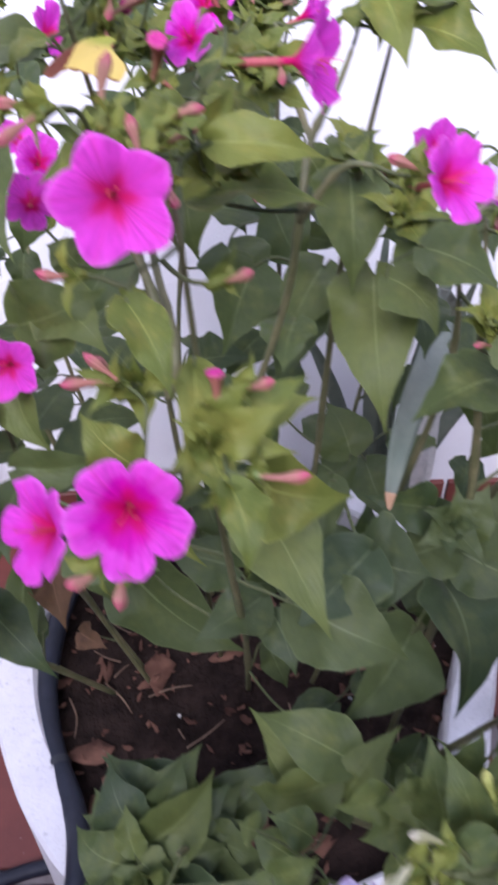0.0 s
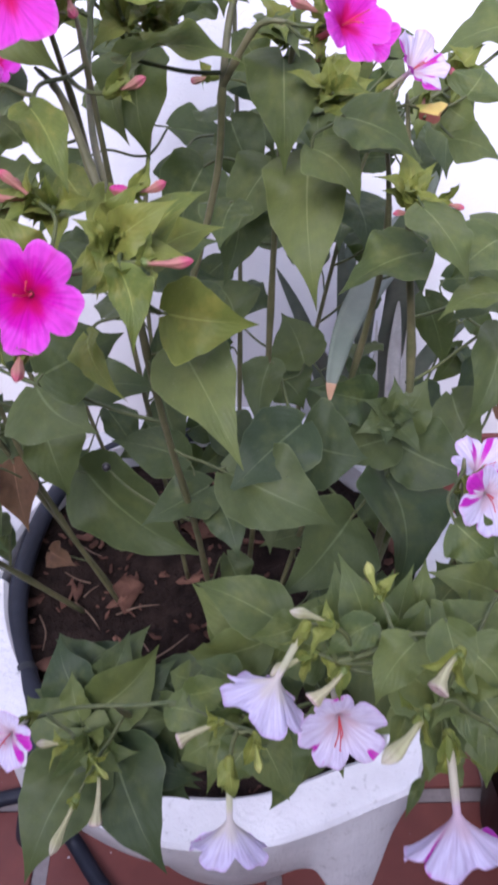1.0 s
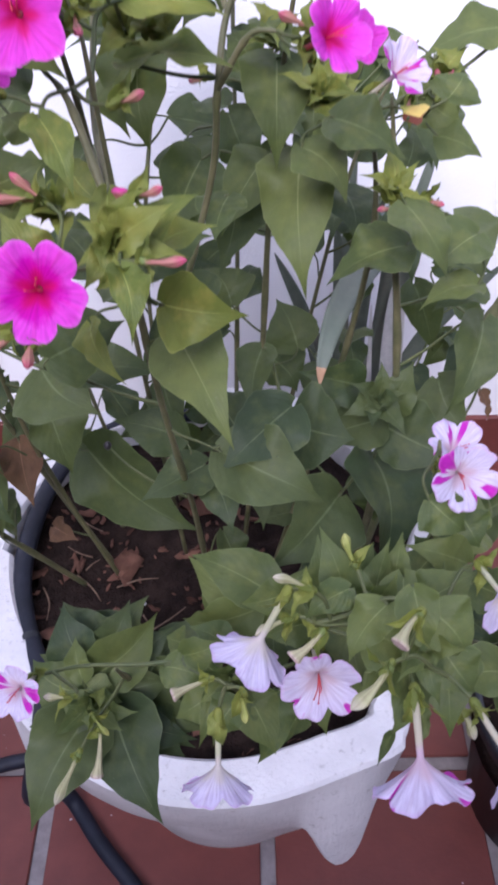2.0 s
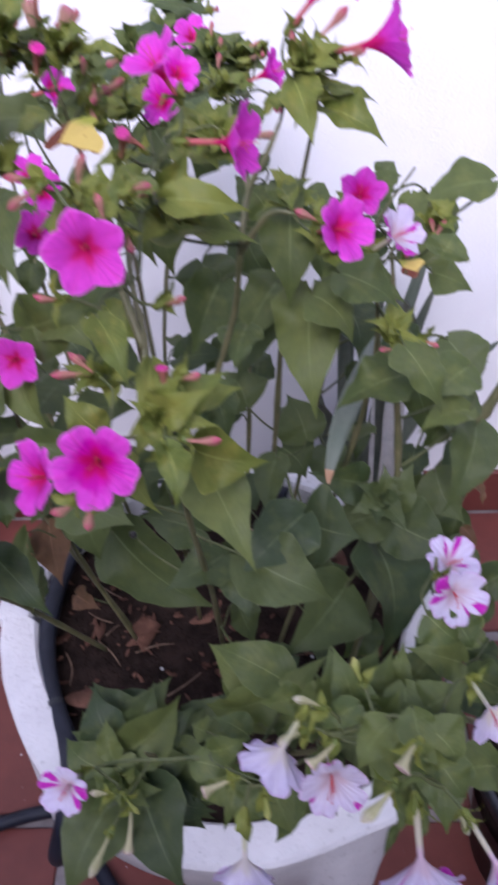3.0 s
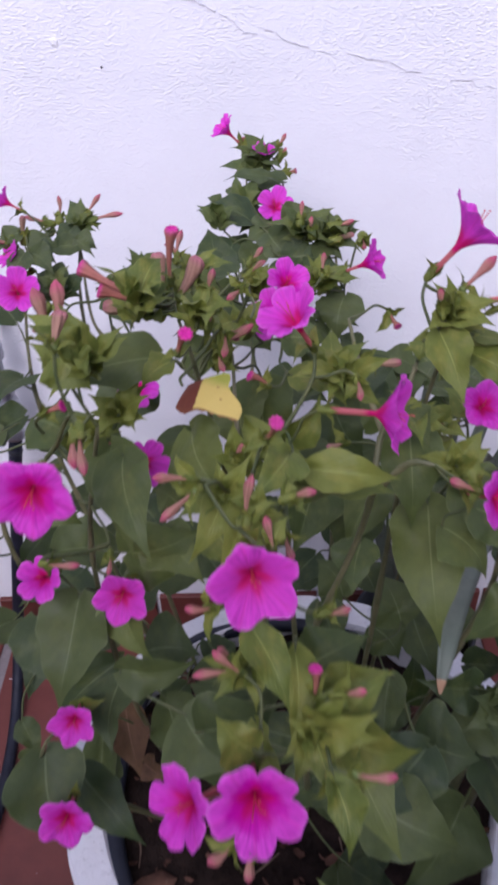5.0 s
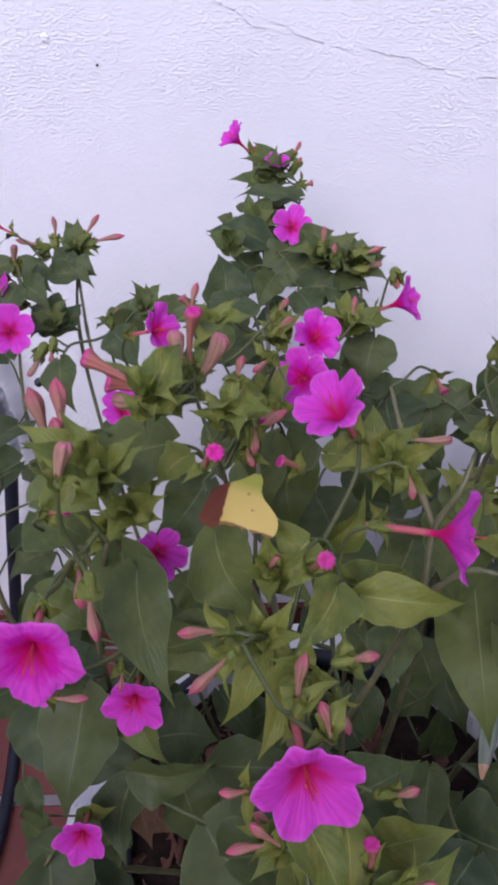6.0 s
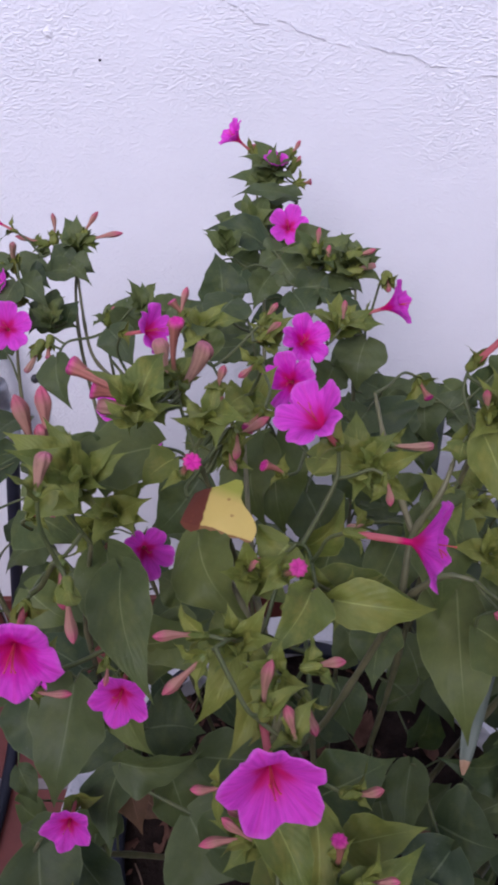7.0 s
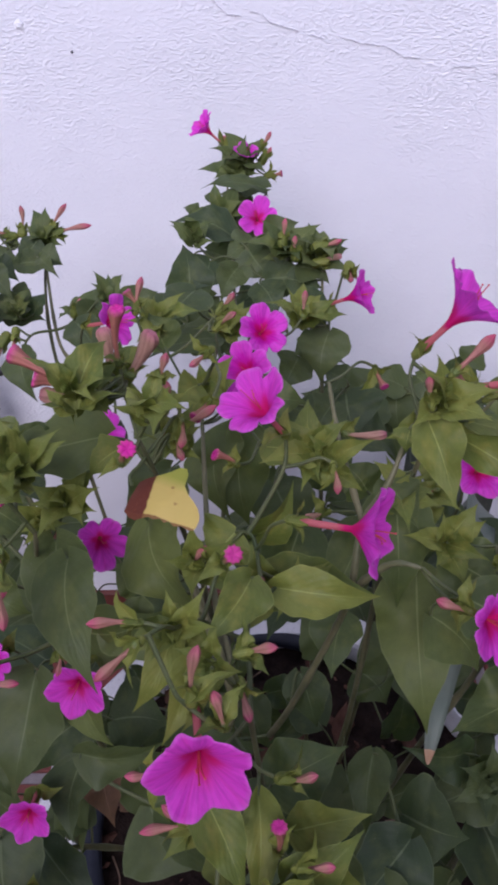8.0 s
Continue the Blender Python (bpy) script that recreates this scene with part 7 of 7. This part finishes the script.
rosette((0.147, 0.621, 1.170), (0.023, -0.143, 0.989), 8, 0.024, "young")
rosette((0.213, 0.579, 1.091), (0.130, -0.577, 0.807), 6, 0.022, "young")
rosette((0.166, 0.592, 1.091), (0.022, -0.581, 0.814), 7, 0.024, "young")
rosette((0.140, 0.973, 1.068), (0.021, 0.144, 0.989), 7, 0.026, "half")
rosette((0.307, 0.699, 1.027), (0.023, -0.461, 0.887), 6, 0.024, "young")
rosette((-0.006, 1.017, 1.048), (0.022, -0.053, 0.998), 9, 0.025, "half")
rosette((-0.042, 1.020, 1.045), (-0.247, 0.137, 0.959), 5, 0.018, "half")
rosette((-0.015, 0.922, 1.026), (-0.218, -0.306, 0.927), 7, 0.022, "half")
rosette((0.182, 1.120, 1.070), (0.023, -0.216, 0.976), 13, 0.036, "half")
rosette((0.174, 1.111, 1.061), (-0.243, -0.514, 0.823), 9, 0.036, "half")
rosette((0.245, 0.949, 1.059), (0.263, -0.303, 0.916), 11, 0.034, "half")
rosette((0.221, 0.960, 1.057), (0.138, -0.214, 0.967), 10, 0.032, "half")
rosette((0.068, 0.914, 1.044), (0.138, -0.214, 0.967), 8, 0.024, "half")
rosette((0.037, 0.923, 1.025), (-0.251, -0.053, 0.967), 6, 0.024, "half")
rosette((0.161, 1.038, 1.056), (-0.345, -0.393, 0.852), 9, 0.034, "half")
rosette((0.229, 0.838, 1.072), (0.289, -0.237, 0.927), 7, 0.026, "young")
rosette((0.112, 0.642, 1.160), (0.023, -0.461, 0.887), 6, 0.019, "young")
rosette((0.124, 0.661, 1.157), (0.023, -0.216, 0.976), 7, 0.024, "young")
rosette((0.232, 0.651, 1.105), (0.139, -0.457, 0.878), 7, 0.022, "young")
rosette((0.152, 0.650, 1.121), (0.023, -0.461, 0.887), 7, 0.022, "young")
rosette((0.094, 0.628, 1.100), (0.022, -0.581, 0.814), 9, 0.026, "young")
rosette((0.074, 0.619, 1.136), (-0.100, -0.312, 0.945), 8, 0.024, "young")
rosette((0.159, 0.537, 1.117), (0.021, -0.673, 0.739), 7, 0.022, "young")
rosette((0.286, 0.647, 1.134), (0.139, -0.457, 0.878), 6, 0.024, "young")
rosette((0.226, 0.654, 1.109), (0.023, -0.314, 0.949), 8, 0.026, "young")
rosette((0.309, 0.660, 1.024), (0.130, -0.577, 0.807), 8, 0.026, "young")
rosette((0.177, 0.513, 1.127), (0.020, -0.743, 0.668), 6, 0.018, "young")
rosette((0.199, 0.580, 1.088), (0.021, -0.673, 0.739), 7, 0.022, "young")
rosette((0.175, 0.806, 1.084), (0.023, -0.143, 0.989), 8, 0.026, "young")
rosette((0.133, 0.769, 1.119), (0.023, -0.143, 0.989), 8, 0.026, "young")
rosette((0.163, 0.714, 1.103), (0.023, -0.461, 0.887), 7, 0.024, "young")
rosette((0.080, 0.628, 1.085), (0.020, -0.743, 0.668), 6, 0.024, "young")
# end of shoots


def seed(p):
    """A black wrinkled seed left in a dried calyx."""
    p = Vector(p)
    plant = stalk(p, Vector((0, 0, -1)))
    under(plant, "seed", SEED, Matrix.Translation(p), "round black ripe seed")


SEED = lathe_mesh("seed", [(0.0005, -0.0040), (0.0024, -0.0032), (0.0036, -0.001), (0.0034, 0.0014), (0.0018, 0.0034), (0.0004, 0.0042)], M_SEED, 12)
# seeds of the plants
seed((0.187, 1.093, 1.056))
seed((-0.017, 0.857, 1.014))
seed((0.136, 0.630, 0.736))
seed((0.120, 0.649, 0.977))
# end of seeds


# ---- black garden hoses ----
def hose(pts, r, label, bands):
    h = thing("garden_hose", (0, 0, 0), label, "garden hose", "hoses")
    me, fine, _ = tube_mesh("pipe", pts, [r] * len(pts), M_HOSE, 14)
    hang("pipe", me, h)
    for f in bands:
        i = int(f * (len(fine) - 1))
        d = (fine[i + 1] - fine[i - 1]).normalized()
        c, _, _ = tube_mesh("band", [fine[i] - d * 0.004, fine[i], fine[i] + d * 0.004], [r * 1.07, r * 1.12, r * 1.07], M_BLACKPOT, 14)
        hang("band", c, h, label="narrow black clamp ring")
    return h


hose([(-0.228, 1.248, 0.595), (-0.262, 1.235, 0.42), (-0.318, 1.205, 0.12), (-0.322, 1.10, 0.014), (-0.310, 0.96, 0.013), (-0.318, 0.82, 0.013), (-0.345, 0.70, 0.013), (-0.31, 0.635, 0.013), (-0.207, 0.628, 0.013),
      (-0.112, 0.652, 0.013), (-0.05, 0.660, 0.013), (0.0, 0.655, 0.013)], 0.011, "black rubber garden hose lying on red tiles", (0.03,))
hose([(0.30, 0.935, 0.455), (0.21, 0.965, 0.456), (0.12, 0.955, 0.457), (0.06, 0.925, 0.458), (0.015, 0.87, 0.460), (-0.008, 0.79, 0.458), (-0.012, 0.70, 0.455), (0.006, 0.625, 0.455), (0.040, 0.552, 0.464), (0.053, 0.500, 0.481),
      (0.050, 0.466, 0.466), (0.028, 0.466, 0.38), (0.000, 0.535, 0.22), (-0.026, 0.592, 0.08), (-0.010, 0.592, 0.015), (0.036, 0.534, 0.013), (0.090, 0.477, 0.013), (0.143, 0.420, 0.013), (0.24, 0.33, 0.013), (0.45, 0.25, 0.013)], 0.0115, "black rubber hose laid round the planter's inner rim", (0.39,))


# ---- galvanised tap pipe on the wall ----
def tap():
    x, y = TAP_X, WALL_Y - 0.058
    t = thing("wall_tap", (x, y, -0.035), "grey galvanised tap on the white wall, hose attached", "tap")
    pipe, _, _ = tube_mesh("pipe", [(0, 0.056, 0.83), (0, 0.02, 0.835), (0, 0.0, 0.81), (0, 0, 0.72), (0, 0, 0.64)], [0.0115] * 5, M_GALV, 14)
    hang("pipe", pipe, t)
    plate = hang("flange", lathe_mesh("flange", [(0.012, 0.0), (0.026, 0.0), (0.024, 0.006), (0.013, 0.009)], M_GALV, 20), t, Matrix.Translation((0, 0.058, 0.83)) @ Matrix.Rotation(radians(90), 4, "X"))
    for z, r, h in ((0.640, 0.016, 0.032), (0.685, 0.020, 0.022), (0.725, 0.017, 0.034), (0.79, 0.016, 0.026)):
        c = hang("coupling", lathe_mesh("coupling", [(0.0116, -h / 2), (r, -h / 2), (r * 1.08, -h / 4), (r, 0), (r * 1.08, h / 4), (r, h / 2), (0.0116, h / 2)], M_GALV, 18), t)
        c.location = (0, 0, z)
    hang("handle", box_mesh("handle", 0.012, 0.05, 0.008, 0.003, M_GALV), t, Matrix.Translation((0, -0.030, 0.757)))
    return t


TAP_X = -0.228
tap()


# a dried black calyx lies on the rim
scrap = thing("dried_calyx", (0.475, 0.709, RIM), "small black dried calyx lying on the white rim", "plant scrap")
for k, (dx, dy, r) in enumerate(((0, 0, 0.0045), (0.012, -0.005, 0.003), (0.004, 0.011, 0.0025))):
    hang("husk", lathe_mesh("husk", [(r * 0.2, 0.0), (r, r * 0.25), (r * 1.3, r * 0.8), (r * 0.5, r * 1.1), (r * 0.1, r * 0.9)], M_SEED, 7), scrap, Matrix.Translation((dx, dy, 0)))


# ---- a black pot of strap-leaved plants beside the planter ----
def black_pot(x, y, r, h, label):
    p = thing("plant_pot", (x, y, 0), label, "plant pot", "black pots")
    prof = [(r * 0.72, 0.0), (r * 0.93, h - 0.035), (r * 0.95, h - 0.034), (r * 1.0, h - 0.03), (r * 1.01, h - 0.003), (r * 0.99, h), (r * 0.95, h - 0.002), (r * 0.93, h - 0.05), (r * 0.02, h - 0.05)]
    hang("body", lathe_mesh("body", prof, M_BLACKPOT, 40), p)
    fill = hang("soil", lathe_mesh("soil", [(r * 0.3, h - 0.10), (r * 0.92, h - 0.10), (r * 0.92, h - 0.042), (r * 0.01, h - 0.034)], M_SOIL, 24), p)
    return p


def strap(plant, pts, width, dry=True, mat=None, taper=1.8, tip=0.90, hold=0.45):
    """A sword-shaped leaf with a gutter along its middle and a dry tip."""
    me0, fine, _ = tube_mesh("strap_leaf", pts, [1] * len(pts), M_STRAP, 3)
    bpy.data.meshes.remove(me0)
    n = len(fine)
    verts, faces, fm = [], [], []
    for i, p in enumerate(fine):
        d = (fine[min(i + 1, n - 1)] - fine[max(i - 1, 0)]).normalized()
        s = d.cross(Vector((0, -0.75, 0.66)))
        s = s.normalized() if s.length > 0.05 else Vector((1, 0, 0))
        nrm = s.cross(d)
        f = i / (n - 1)
        w = width * 0.5 * (min(1.0, 0.55 + f * 1.5)) * (1 - max(0, (f - hold) / (1 - hold)) ** taper) + 0.0008
        for u in (-1, -0.5, 0, 0.5, 1):
            verts.append(p + s * w * u - nrm * w * 0.35 * (1 - abs(u)))
        for u in (0.98, 0.5, 0, -0.5, -0.98):
            verts.append(p + s * w * u - nrm * (w * 0.35 * (1 - abs(u)) + 0.0018 * (1 - 0.6 * abs(u))))
    for i in range(n - 1):
        for k in range(10):
            a, b = 10 * i + k, 10 * i + (k + 1) % 10
            faces.append((a, b, b + 10, a + 10))
            fm.append(1 if dry and i > n * tip else 0)
    me = mesh_of("strap_leaf", verts, faces, [mat or M_STRAP, M_DRYTIP], None, fm)
    ob = new("strap_leaf", me)
    ob.parent = plant
    ob.matrix_local = Matrix.Translation(-Vector(plant.location))
    return ob


black_pot(0.70, 0.60, 0.16, 0.30, "round black plastic plant pot on the red tiles")
black_pot(0.44, 1.15, 0.11, 0.22, "small black plastic pot between planter and wall")
iris = thing("strap_leaved_plant", (0.44, 1.15, 0.18), "grey-green sword-leaved plant with dry brown tips", "plant")
for a, b, c, w in (
    ((0.42, 1.14, 0.19), (0.40, 1.10, 0.50), (0.375, 1.06, 0.72), 0.022),
    ((0.44, 1.15, 0.19), (0.43, 1.12, 0.50), (0.44, 1.09, 0.74), 0.024),
    ((0.45, 1.14, 0.19), (0.47, 1.10, 0.50), (0.50, 1.05, 0.74), 0.024),
    ((0.46, 1.15, 0.19), (0.53, 1.12, 0.46), (0.61, 1.06, 0.64), 0.025),
    ((0.43, 1.16, 0.19), (0.41, 1.17, 0.50), (0.41, 1.17, 0.76), 0.020),
    ((0.45, 1.16, 0.19), (0.48, 1.17, 0.52), (0.53, 1.18, 0.80), 0.022),
    ((0.42, 1.15, 0.19), (0.36, 1.14, 0.46), (0.30, 1.12, 0.62), 0.022),
    ((0.43, 1.14, 0.19), (0.38, 1.06, 0.46), (0.34, 0.98, 0.60), 0.022),
):
    strap(iris, [a, b, c], w)
strap(iris, [(0.475, 1.07, 0.19), (0.465, 1.03, 0.42), (0.456, 1.02, 0.55), (0.452, 1.02, 0.63)], 0.020, False, M_PALE)
strap(iris, [(0.48, 1.08, 0.19), (0.478, 1.03, 0.42), (0.472, 1.03, 0.61)], 0.012, False, M_PALE)
strap(iris, [(0.46, 1.06, 0.19), (0.441, 1.03, 0.42), (0.427, 1.02, 0.60)], 0.007, False, M_PALE)
strap(iris, [(0.44, 1.13, 0.19), (0.455, 1.03, 0.58), (0.434, 0.947, 0.763), (0.383, 0.788, 0.834), (0.336, 0.677, 0.849), (0.319, 0.630, 0.832), (0.316, 0.618, 0.815)], 0.050, taper=0.9, tip=0.85, hold=0.2)
